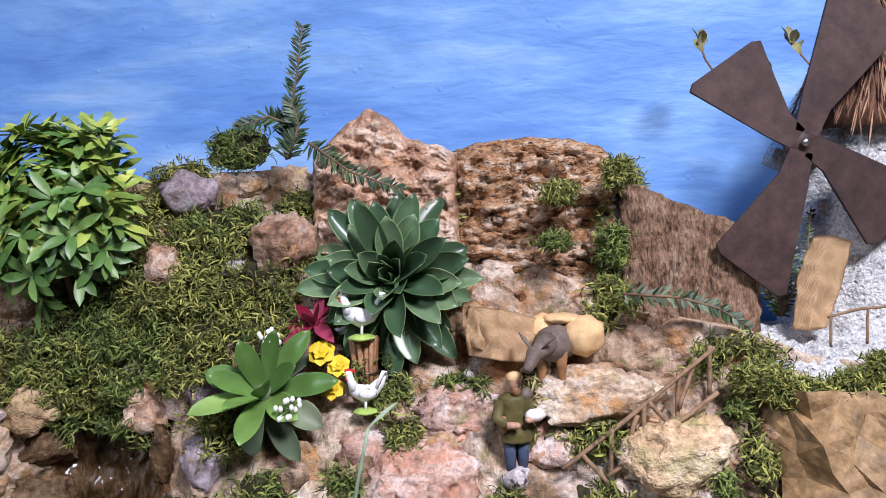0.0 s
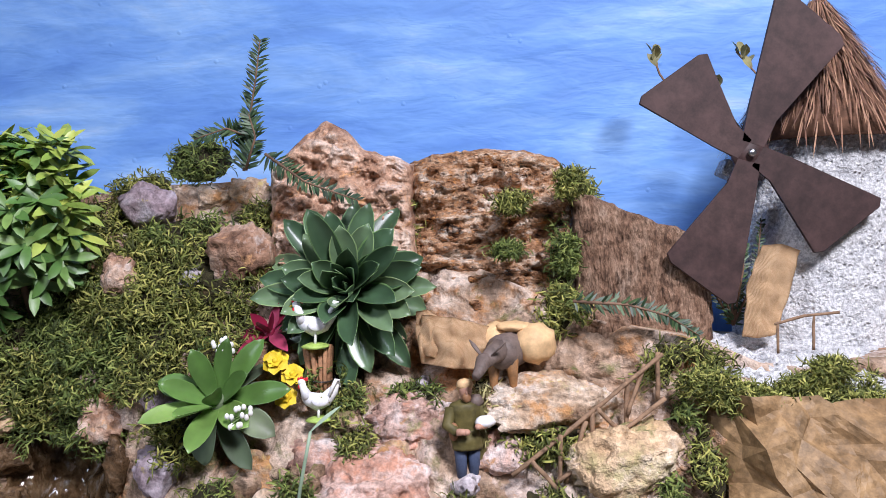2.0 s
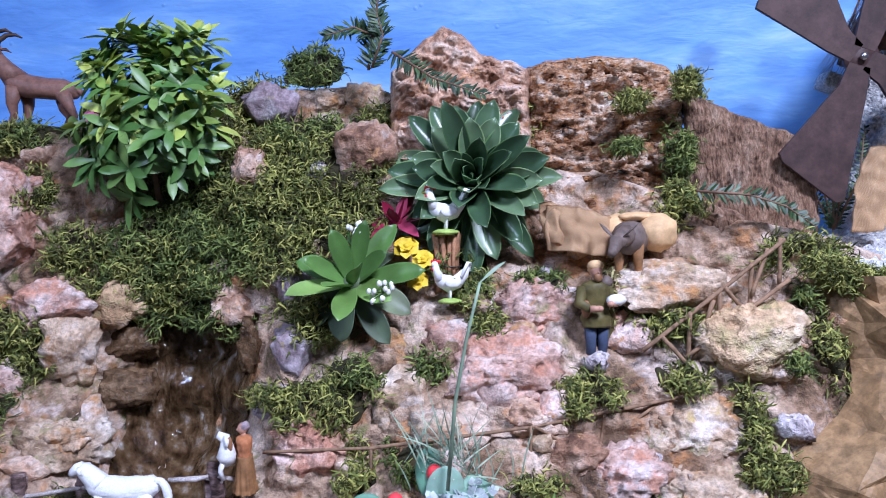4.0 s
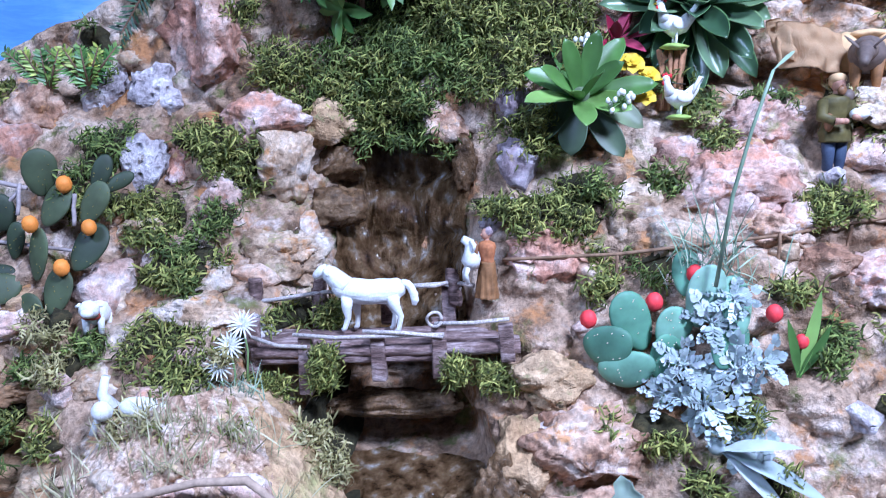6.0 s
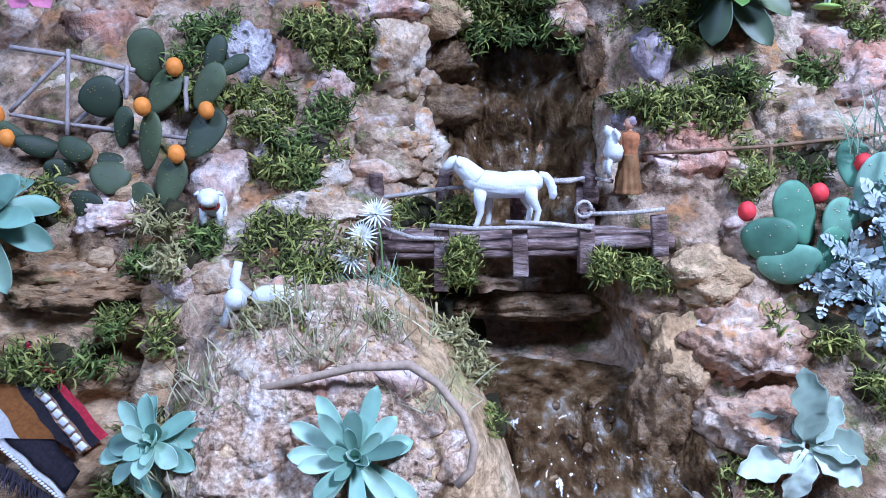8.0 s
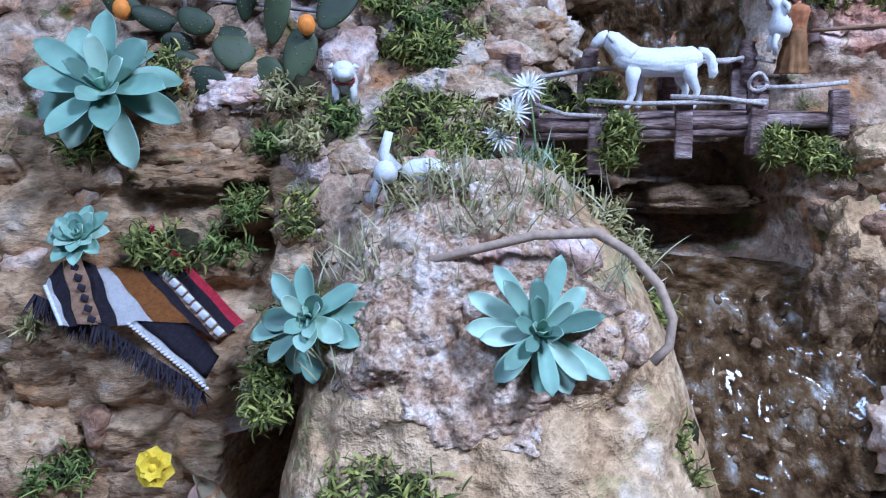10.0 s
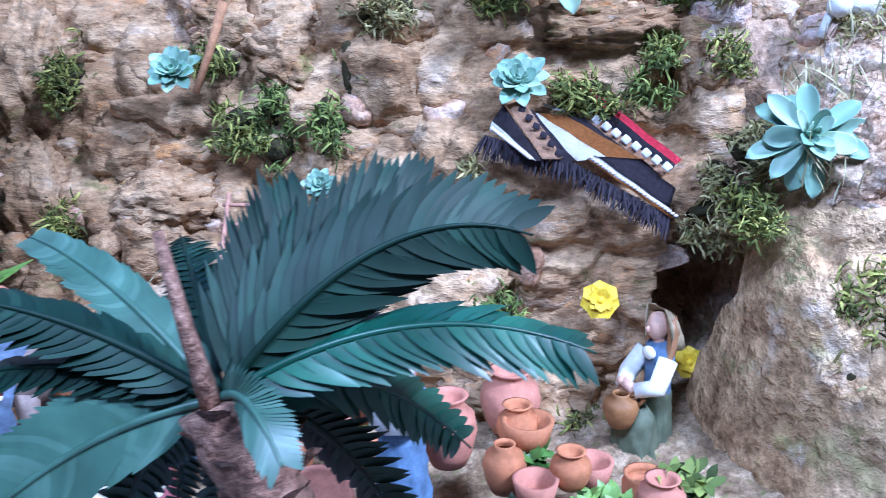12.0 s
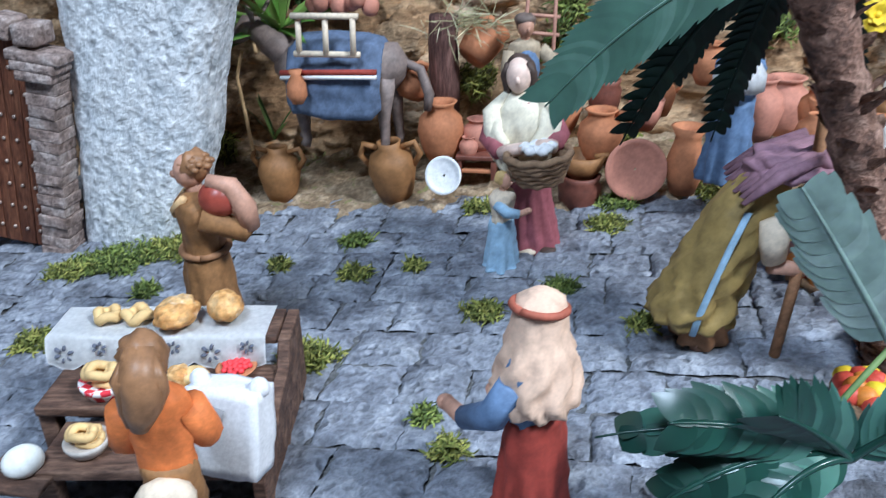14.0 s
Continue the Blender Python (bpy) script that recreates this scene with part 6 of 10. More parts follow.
for pts in ([(1.331, 0.560, 0.811), (1.311, 0.570, 0.851), (1.308, 0.575, 0.864)], [(1.331, 0.560, 0.811), (1.361, 0.580, 0.869), (1.338, 0.590, 0.903)], [(1.331, 0.560, 0.811), (1.271, 0.580, 0.848), (1.255, 0.600, 0.884), (1.250, 0.610, 0.909)]):
    part("stem", tube(bmesh.new(), pts, 0.0012, 6), TWIG, twig)
    me = leaf_mesh("leaf", 0.018, 0.011, 0.3, 0.3, leafy("dry_leaf", (0.34, 0.32, 0.14), (0.62, 0.58, 0.32), 0.6, single=True), 4)
    for k in range(6):
        ob = new("leaf", me)
        ob.parent = twig
        ob.matrix_local = Matrix.Translation(Vector(pts[-1]).lerp(Vector(pts[-2]), 0.12 * k)) @ pose(0, 0, 0, 70 + 25 * math.sin(k * 3), 40 * math.cos(k * 2), k * 77)


# ---- waterfall, stream and bridge ----
WATER, nt, b = nodes_of("brown_water")
v = coords(nt, False)
mp = add(nt, "ShaderNodeMapping", Scale=(1.0, 1.0, 0.6))
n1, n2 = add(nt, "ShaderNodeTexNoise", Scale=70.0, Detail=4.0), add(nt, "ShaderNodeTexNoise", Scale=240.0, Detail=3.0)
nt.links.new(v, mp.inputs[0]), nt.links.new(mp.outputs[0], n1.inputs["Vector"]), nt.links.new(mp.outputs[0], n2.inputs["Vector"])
# palest ramp stops paint glints into the water colour, with foam streaks
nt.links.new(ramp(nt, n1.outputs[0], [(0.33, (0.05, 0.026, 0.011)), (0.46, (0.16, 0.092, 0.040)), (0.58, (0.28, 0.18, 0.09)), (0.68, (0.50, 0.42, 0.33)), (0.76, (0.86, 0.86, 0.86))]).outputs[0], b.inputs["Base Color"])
b.inputs["Roughness"].default_value, b.inputs["IOR"].default_value = 0.06, 1.33
b.inputs["Coat Weight"].default_value, b.inputs["Coat Roughness"].default_value = 0.8, 0.03
bp = add(nt, "ShaderNodeBump", Strength=0.9, Distance=0.006)
nt.links.new(n2.outputs[0], bp.inputs["Height"]), nt.links.new(bp.outputs[0], b.inputs["Normal"])


def water_sheet(x_of, z0, z1, off, label, n=(40, 70)):
    bm = bmesh.new()
    rows = []
    for k in range(n[1] + 1):
        z = z0 + (z1 - z0) * k / n[1]
        a, c = x_of(z)
        row = []
        for i in range(n[0] + 1):
            x = a + (c - a) * i / n[0]
            y = hill_y(x, z) + gully(x, z) - relief(x, z) - off - 0.004 * noise.noise(Vector((x * 60, z * 25, 5))) - 0.002 * noise.noise(Vector((x * 190, z * 60, 8)))
            row.append(bm.verts.new((x, y, z)))
        rows.append(row)
    for a, c in zip(rows, rows[1:]):
        for k in range(n[0]):
            bm.faces.new((a[k], a[k + 1], c[k + 1], c[k]))
    bmesh.ops.solidify(bm, geom=bm.faces[:], thickness=0.002)
    return tagged(obj("water", bm, WATER), label, "water", kind="structure")


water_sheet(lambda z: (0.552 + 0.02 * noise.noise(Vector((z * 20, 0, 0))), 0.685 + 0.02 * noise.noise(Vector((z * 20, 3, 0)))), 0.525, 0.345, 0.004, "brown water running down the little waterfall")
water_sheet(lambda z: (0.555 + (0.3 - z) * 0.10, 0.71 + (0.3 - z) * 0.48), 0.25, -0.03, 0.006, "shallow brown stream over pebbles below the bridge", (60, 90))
RNG2 = np.random.default_rng(31)
for k in range(170):
    z = RNG2.uniform(0.0, 0.235)
    c, half = 0.628 + (0.3 - z) * 0.3, 0.07 + (0.3 - z) * 0.13
    x = c + half * RNG2.uniform(-1, 1)
    r = RNG2.uniform(0.003, 0.007)
    rock((x, hill_y(x, z) + gully(x, z) - relief(x, z) - 0.002, z), (r * 1.3, r, r), WETROCK, 500 + k, "wet brown pebble in the stream bed", RNG2.uniform(0, 90), 3, name="pebble")

BRIDGEWOOD = surface("bridge_wood", [(0.3, (0.07, 0.040, 0.035)), (0.5, (0.22, 0.145, 0.13)), (0.7, (0.44, 0.35, 0.34))], 60, 4, 0.85, 0.9, 0.003, stretch=(0.4, 1, 1.4))
ROPE = surface("rope", [(0.3, (0.42, 0.36, 0.33)), (0.6, (0.66, 0.60, 0.58)), (0.8, (0.78, 0.74, 0.72))], 300, 3, 0.9, 0.8, 0.001)
bridge = empty("bridge", Matrix.Translation((0.617, 0.320, 0.358)), "small log bridge with rope rails over the stream", "bridge")
bo = bridge.location


def local(p):
    return Vector(p) - bo


for k in range(7):
    y = 0.285 + 0.0095 * k
    a, c = local((0.507, 0.320, 0.353)), local((0.733, 0.320, 0.358))
    a.y = c.y = y - bo.y
    pole([a, a.lerp(c, 0.5) + Vector((0, 0, 0.002 * (k % 2))), c], 0.0052, BRIDGEWOOD, bridge, "deck_log")
for a, c in (((0.554, 0.283, 0.367), (0.554, 0.283, 0.318)), ((0.614, 0.283, 0.374), (0.616, 0.283, 0.330)), ((0.665, 0.283, 0.384), (0.666, 0.283, 0.333)), ((0.720, 0.283, 0.379), (0.723, 0.283, 0.347)), ((0.507, 0.290, 0.381), (0.508, 0.290, 0.315)), ((0.495, 0.350, 0.402), (0.494, 0.350, 0.358)), ((0.552, 0.350, 0.396), (0.553, 0.350, 0.359)), ((0.615, 0.350, 0.394), (0.616, 0.350, 0.362)), ((0.671, 0.350, 0.400), (0.672, 0.350, 0.362))):
    bm = bmesh.new()
    p, q = local(a), local(c)
    box(bm, (0.012, 0.009, (p - q).length), Matrix.Translation((p + q) / 2) @ pose(0, 0, 0, 0, math.degrees(math.atan2((p - q).x, (p - q).z)), 8 * math.sin(p.x * 300)), 0.0012)
    part("post", bm, BRIDGEWOOD, bridge)
for a, c in (((0.512, 0.286, 0.346), (0.675, 0.286, 0.350)),):
    p, q = local(a), local(c)
    pole([p, p.lerp(q, 0.5), q], 0.0042, BRIDGEWOOD, bridge, "beam")
for pts in ([(0.509, 0.280, 0.368), (0.531, 0.278, 0.361), (0.556, 0.278, 0.360)], [(0.545, 0.276, 0.371), (0.581, 0.274, 0.369), (0.625, 0.276, 0.370), (0.670, 0.278, 0.371)], [(0.603, 0.276, 0.374), (0.638, 0.274, 0.373), (0.669, 0.278, 0.369)], [(0.662, 0.278, 0.380), (0.695, 0.277, 0.381), (0.723, 0.278, 0.384)], [(0.492, 0.342, 0.385), (0.524, 0.342, 0.387), (0.561, 0.342, 0.394)], [(0.634, 0.342, 0.399), (0.666, 0.342, 0.401), (0.683, 0.342, 0.396)]):
    part("rope", tube(bmesh.new(), [local(p) for p in pts], 0.0017, 8), ROPE, bridge)
for a, c in (((0.496, 0.345, 0.405), (0.496, 0.345, 0.378)), ((0.554, 0.345, 0.408), (0.555, 0.345, 0.377)), ((0.675, 0.345, 0.414), (0.677, 0.345, 0.381)), ((0.618, 0.345, 0.39), (0.619, 0.345, 0.37))):
    p, q = local(a), local(c)
    pole([p, p.lerp(q, 0.5), q], 0.0062, BRIDGEWOOD, bridge, "post")
for pts in ([(0.49, 0.341, 0.383), (0.522, 0.341, 0.388), (0.554, 0.341, 0.393), (0.573, 0.341, 0.394)], [(0.637, 0.341, 0.399), (0.659, 0.341, 0.399), (0.674, 0.341, 0.403), (0.695, 0.341, 0.399)]):
    part("rope", tube(bmesh.new(), [local(p) for p in pts], 0.0019, 8), ROPE, bridge)
bm = bmesh.new()
c = local((0.662, 0.276, 0.384))
tube(bm, [c + Vector((0.006 * math.cos(t), 0.002 * math.sin(t * 2), 0.006 * math.sin(t))) for t in (0.4 * k for k in range(16))], 0.0013, 6)
part("knot", bm, ROPE, bridge)
rock((0.618, 0.325, 0.297), (0.075, 0.02, 0.014), WETROCK, 71, "long brown rounded stone under the bridge", rough=0.2)


def hanging(at, r, h, seed, material=MOSS_A, n=1500, label="wisp of green moss hanging from the bridge"):
    """A hanging wisp of moss."""
    rng = np.random.default_rng(seed)
    p = np.array(at) + np.stack((rng.normal(0, r * 0.5, n), rng.normal(0, 0.004, n), rng.uniform(-h, h, n)), 1)
    verts, faces = sprigs(p, np.array((0.0, -0.5, -0.2)), rng, 0.0115, 0.00066)
    return tagged(pydata("moss", verts, faces, material), label, "moss", kind="stuff")


for k, (p, r) in enumerate((((1.234, 0.390, 0.575), 0.018), ((1.258, 0.390, 0.565), 0.02), ((1.282, 0.390, 0.557), 0.022), ((1.323, 0.390, 0.568), 0.02), ((1.344, 0.390, 0.584), 0.014), ((1.372, 0.390, 0.550), 0.02), ((1.301, 0.390, 0.549), 0.02), ((1.349, 0.390, 0.555), 0.016))):
    hanging(p, r, r * 0.45, 60 + k, MOSS_A, 2200, "cushion of green moss along the mill's base")
for k, (p, r, h) in enumerate((((1.077, 0.468, 0.742), 0.013, 0.008), ((1.071, 0.468, 0.696), 0.012, 0.005), ((1.134, 0.475, 0.759), 0.012, 0.012), ((1.129, 0.468, 0.689), 0.010, 0.018), ((1.121, 0.460, 0.643), 0.012, 0.014))):
    hanging(p, r, h, 80 + k, MOSS_B if k % 2 else MOSS_A, 1200, "tuft of green moss on the cork bark")
hanging((0.569, 0.278, 0.343), 0.010, 0.016, 1)
hanging((0.679, 0.280, 0.341), 0.010, 0.010, 2, n=700)
hanging((0.564, 0.345, 0.372), 0.010, 0.010, 3)
hanging((0.507, 0.285, 0.322), 0.03, 0.010, 4)
hanging((0.708, 0.280, 0.336), 0.010, 0.008, 5, n=500)

FLEECE = paint("white_fleece", (0.86, 0.86, 0.86), 0.7, 0.06, 200, 0.5)
wool = tube(bmesh.new(), [(-0.0300, 0, 0.0400), (-0.026, 0, 0.0375), (-0.016, 0, 0.0345), (0.0, 0, 0.0335), (0.014, 0, 0.0345), (0.025, 0, 0.0365), (0.0315, 0, 0.0365)], [0.0072, 0.0098, 0.0118, 0.0118, 0.0120, 0.0108, 0.0045], 22, 0.86)
tube(wool, [(-0.021, 0, 0.037), (-0.029, 0, 0.0445), (-0.0355, 0, 0.0505), (-0.040, 0, 0.054)], [0.0100, 0.0088, 0.0078, 0.0050], 18)
bmesh.ops.subdivide_edges(wool, edges=wool.edges[:], cuts=2, use_grid_fill=True)
for v in wool.verts:
    q, _ = noise.voronoi(v.co * 420)
    v.co += Vector((0, v.co.y, v.co.z - 0.036)).normalized() * (0.0011 * (0.4 - q[0]) + 0.0016 * noise.noise(v.co * 60))
limbs = bmesh.new()
for pts in ([(-0.018, -0.005, 0.030), (-0.0195, -0.0055, 0.020), (-0.0185, -0.005, 0.011), (-0.0215, -0.005, 0.0015), (-0.0235, -0.005, 0.0)], [(-0.014, 0.005, 0.030), (-0.0135, 0.0055, 0.020), (-0.0120, 0.005, 0.011), (-0.0125, 0.005, 0.0015), (-0.0150, 0.005, 0.0)], [(0.021, -0.005, 0.032), (0.0235, -0.0055, 0.022), (0.0285, -0.005, 0.0135), (0.0265, -0.005, 0.002), (0.0245, -0.005, 0.0)], [(0.017, 0.005, 0.032), (0.0180, 0.0055, 0.022), (0.0220, 0.005, 0.0135), (0.0200, 0.005, 0.002), (0.0180, 0.005, 0.0)]):
    tube(limbs, pts, [0.0066, 0.0046, 0.0027, 0.0022, 0.0024], 10)
tube(limbs, [(-0.0375, 0, 0.0525), (-0.0425, 0, 0.0510), (-0.0470, 0, 0.0478), (-0.0492, 0, 0.0458)], [0.0058, 0.0056, 0.0040, 0.0026], 12)
for sy in (-1, 1):
    tube(limbs, [(-0.0385, sy * 0.0045, 0.0540), (-0.0365, sy * 0.0080, 0.0525), (-0.0350, sy * 0.0092, 0.0490)], [0.0016, 0.0026, 0.0010], 8, 0.6)
tailb = tube(bmesh.new(), [(0.0285, 0, 0.0425), (0.0335, 0, 0.0415), (0.0372, 0, 0.0375), (0.0392, 0, 0.0320), (0.0402, 0, 0.0265), (0.0395, 0, 0.0225)], [0.0030, 0.0033, 0.0036, 0.0036, 0.0034, 0.0020], 12)
bmesh.ops.subdivide_edges(tailb, edges=tailb.edges[:], cuts=2, use_grid_fill=True)
for v in tailb.verts:
    v.co += Vector((0.0007 * noise.noise(v.co * 500), 0.0007 * noise.noise(v.co * 480 + Vector((5, 0, 0))), 0))
joined("sheep", [(FLEECE, wool), (FLEECE, limbs), (FLEECE, tailb)], pose(0.603, 0.322, 0.364, 0, 0, -4), "white sheep figure standing on the log bridge", "sheep")
figurine((0.706, 0.335, 0.390), 0.062, -70, "shepherd figure in orange cloak holding a white lamb", paint("rust_cloth", (0.50, 0.20, 0.08), 0.7, 0.3), OCHRE, SKIN, hair=PURPLE, arms=[((-0.14, 0, 0.75), (-0.2, -0.08, 0.62), (-0.12, -0.2, 0.58), (-0.02, -0.22, 0.58))], extras=[(FLEECE, tube(bmesh.new(), [(0.0, -0.22, 0.44), (0.02, -0.25, 0.56), (0.0, -0.24, 0.68), (-0.02, -0.26, 0.80), (-0.02, -0.36, 0.86)], [0.10, 0.14, 0.10, 0.075, 0.05], 12)), (FLEECE, tube(bmesh.new(), [(0.05, -0.26, 0.84), (0.12, -0.24, 0.78), (0.13, -0.25, 0.70)], [0.03, 0.035, 0.02], 8)), (FLEECE, tube(bmesh.new(), [(0.04, -0.28, 0.5), (0.06, -0.34, 0.36), (0.05, -0.3, 0.22)], [0.045, 0.035, 0.03], 8)), (FLEECE, tube(bmesh.new(), [(-0.05, -0.26, 0.5), (-0.03, -0.33, 0.38), (-0.05, -0.32, 0.26)], [0.045, 0.035, 0.03], 8)), (BROWN, ball(bmesh.new(), (0.08, -0.2, 0.72), (0.04, 0.04, 0.12)))], stout=1.2)


def daisy(at, axis, r, label):
    root = empty("spiky_flower", Matrix.Translation(at) @ basis(axis), label, "flower", "white spiky flowers")
    for ring, (n, lift, f) in enumerate(((18, 12, 1.0), (14, 40, 0.85), (9, 65, 0.65))):
        me = leaf_mesh("petal", r * f, r * 0.12, 0.15, 0.2, PETAL_W, 3, 0.4)
        for k in range(n):
            ob = new("petal", me)
            ob.parent = root
            ob.matrix_local = pose(0, 0, 0, 0, 0, 360 * (k + 0.3 * ring) / n) @ pose(0, 0, 0, lift + 6 * math.sin(k * 5), 0, 0)
    return root


for p in ((0.504, 0.275, 0.380), (0.494, 0.270, 0.363), (0.485, 0.268, 0.346)):
    d = daisy(p, (0, -0.8, 0.5), 0.014, "white spiky artificial flower beside the bridge")
    part("stalk", tube(bmesh.new(), [(0, 0, 0), (0.004, -0.02, -0.01), (0.006, -0.045, -0.012)], 0.0009, 6), STEM, d)


def pads(name, at, items, material, fruits, fruit_mat, label, seed, spine_mat=CREAM):
    """A prickly pear: flat oval pads with spine dots, and round fruits. Items: place, half width, half height, lean and turn."""
    root = empty(name, Matrix.Translation(at), label, "cactus")
    rng = random.Random(seed)
    for p, hw, hh, lean in items:
        b = ball(bmesh.new(), (0, 0, 0), (hw, max(0.0028, hw * 0.18), hh), sub=3)
        for v in b.verts:
            v.co.x *= 0.82 + 0.18 * (v.co.z / hh)
        o = part("pad", b, material, root)
        o.matrix_local = Matrix.Translation(Vector(p) - Vector(at)) @ pose(0, 0, 0, rng.uniform(-25, 10), lean, rng.uniform(-35, 35))
        d = bmesh.new()
        for k in range(9):
            x, z = hw * 0.6 * rng.uniform(-1, 1), hh * 0.7 * rng.uniform(-1, 1)
            ball(d, (x, -max(0.0028, hw * 0.18) * math.sqrt(max(0.05, 1 - (x / hw) ** 2 - (z / hh) ** 2)), z), (0.0006, 0.0006, 0.0006), sub=1)
        part("spines", d, spine_mat, o)
    for p, r in fruits:
        part("fruit", ball(bmesh.new(), Vector(p) - Vector(at), (r, r, r * 1.15), sub=3, rough=0.08), fruit_mat, root)
    return root


PAD_D = leafy("cactus_dark", (0.035, 0.052, 0.025), (0.10, 0.125, 0.06), 0.6, 60, single=True)
PAD_L = leafy("cactus_light", (0.16, 0.34, 0.22), (0.36, 0.54, 0.42), 0.6, 60, single=True)
FRUIT_O = paint("orange_fruit", (0.85, 0.30, 0.04), 0.6, 0.12, 90)
FRUIT_R = paint("red_fruit", (0.82, 0.06, 0.07), 0.6, 0.12, 90)
pads("prickly_pear", (0.316, 0.300, 0.369), [((0.306, 0.340, 0.503), .018, .022, 0), ((0.321, 0.335, 0.474), .022, .021, 20), ((0.276, 0.320, 0.468), .021, .017, -40), ((0.294, 0.315, 0.445), .010, .017, 10), ((0.319, 0.305, 0.434), .016, .024, 10), ((0.364, 0.305, 0.440), .017, .023, 25), ((0.367, 0.330, 0.502), .010, .018, 20), ((0.364, 0.320, 0.477), .014, .021, 30), ((0.379, 0.335, 0.494), .008, .016, 60), ((0.336, 0.300, 0.402), .015, .022, 15), ((0.313, 0.297, 0.383), .017, .019, -15), ((0.287, 0.300, 0.405), .019, .014, 5), ((0.257, 0.305, 0.427), .018, .010, 20), ((0.225, 0.310, 0.429), .022, .009, 15), ((0.282, 0.310, 0.417), .014, .008, 5), ((0.243, 0.305, 0.411), .014, .009, 5), ((0.249, 0.300, 0.397), .016, .009, 15), ((0.266, 0.296, 0.384), .018, .011, 10), ((0.200, 0.310, 0.439), .022, .010, 25)], PAD_D, [((0.333, 0.330, 0.493), .0068), ((0.317, 0.300, 0.461), .0066), ((0.368, 0.300, 0.458), .0062), ((0.343, 0.297, 0.424), .0066), ((0.191, 0.310, 0.455), .0072), ((0.202, 0.305, 0.436), .0066)], FRUIT_O, "dark green prickly pear cactus with orange fruits", 2, OLIVE)
pads("prickly_pear", (0.846, 0.290, 0.343), [((0.824, 0.285, 0.380), .021, .027, -25), ((0.804, 0.280, 0.360), .025, .018, -10), ((0.819, 0.277, 0.342), .028, .016, -10), ((0.857, 0.285, 0.373), .022, .020, 20), ((0.850, 0.280, 0.352), .019, .02, 20), ((0.883, 0.290, 0.400), .019, .028, 10), ((0.909, 0.290, 0.392), .020, .026, 10), ((0.870, 0.300, 0.418), .014, .020, 0), ((0.901, 0.280, 0.364), .02, .024, 30)], PAD_L, [((0.789, 0.290, 0.381), .0068), ((0.843, 0.292, 0.395), .0070), ((0.876, 0.295, 0.418), .0068), ((0.938, 0.285, 0.387), .0066), ((0.959, 0.280, 0.365), .0055)], FRUIT_R, "light green prickly pear cactus with red fruits", 5)
def lobed_leaf(length, width, pairs, material, bend, seed):
    """A leaf cut into lobes along both sides of its rib."""
    rl = random.Random(seed)
    bm = bmesh.new()
    pts = [Vector((0, length * f * math.cos(bend * f * 0.5), -length * f * math.sin(bend * f * 0.5))) for f in (k / 8 for k in range(9))]
    tube(bm, pts, [0.0011 - 0.0001 * k for k in range(9)], 5)
    for k in range(pairs):
        f = 0.2 + 0.68 * k / max(1, pairs - 1)
        p = pts[min(8, round(f * 8))]
        for s in (-1, 1):
            leaf(bm, p, (s * 0.8, 0.75, rl.uniform(-0.1, 0.25)), (0, 0, 1), width * rl.uniform(0.45, 0.6) * (1.1 - 0.45 * f), width * 0.30, rl.uniform(0.1, 0.6), 0.2, 4, belly=0.62)
    leaf(bm, pts[7], (0, 1, -bend * 0.4), (0, 0, 1), width * 0.5, width * 0.34, 0.3, 0.2, 4, belly=0.6)
    me = bpy.data.meshes.new("leaf")
    bm.to_mesh(me)
    bm.free()
    for q in me.polygons:
        q.use_smooth = True
    me.materials.append(material)
    return me


LOBED = [lobed_leaf(0.026, 0.016, 5, LEAF_SILVER, b, k) for k, b in enumerate((0.5, 0.9, 1.3))]
for p, sz, sd in (((0.864, 0.272, 0.347), 1.0, 1), ((0.886, 0.280, 0.381), 0.9, 2), ((0.879, 0.262, 0.319), 1.1, 3), ((0.925, 0.270, 0.350), 0.9, 4), ((0.903, 0.268, 0.345), 1.0, 5), ((0.848, 0.272, 0.325), 0.8, 6), ((0.906, 0.285, 0.400), 0.8, 7), ((0.907, 0.258, 0.298), 1.0, 8)):
    root = empty("dusty_miller", Matrix.Translation(p) @ basis((0.25 * math.sin(sd * 2.1), -0.8, 0.55)), "silvery dusty miller plant with cut pale leaves", "plant", "dusty miller round the cactus")
    rd = random.Random(sd)
    part("stem", tube(bmesh.new(), [(0, 0, -0.02), (0.001, 0.001, -0.008), (0, 0, 0.006)], [0.0016, 0.0015, 0.0012], 6), LEAF_SILVER, root)
    for k in range(13):
        ob = new("leaf", LOBED[k % 3])
        ob.parent = root
        ob.matrix_local = pose(0, 0, 0.001 * (k % 5) - 0.004, 0, 0, k * 137.5 + rd.gauss(0, 12)) @ pose(0, 0.001, 0, rd.uniform(-10, 68), rd.gauss(0, 14), 0) @ Matrix.Scale(sz * rd.uniform(0.7, 1.15), 4)
LEAF_PALE = leafy("leaf_pale", (0.42, 0.52, 0.42), (0.70, 0.76, 0.66), 0.7, 40, single=True)
pale = empty("pale_plant", Matrix.Translation((0.807, 0.195, 0.232)) @ basis((0.1, -0.8, 0.6)), "plant with large pale jagged leaves on the bank", "plant")
BROAD = [leaf_mesh("leaf", 0.050, 0.024, b, 0.5, LEAF_PALE, belly=0.5, thick=0.0012) for b in (0.25, 0.8)]
for me in BROAD:
    for q in me.vertices:
        q.co.x *= 1 + 0.22 * math.sin(q.co.y * 900) * (abs(q.co.x) > 0.006)
        q.co.z += 0.0016 * math.sin(q.co.y * 420 + q.co.x * 300)
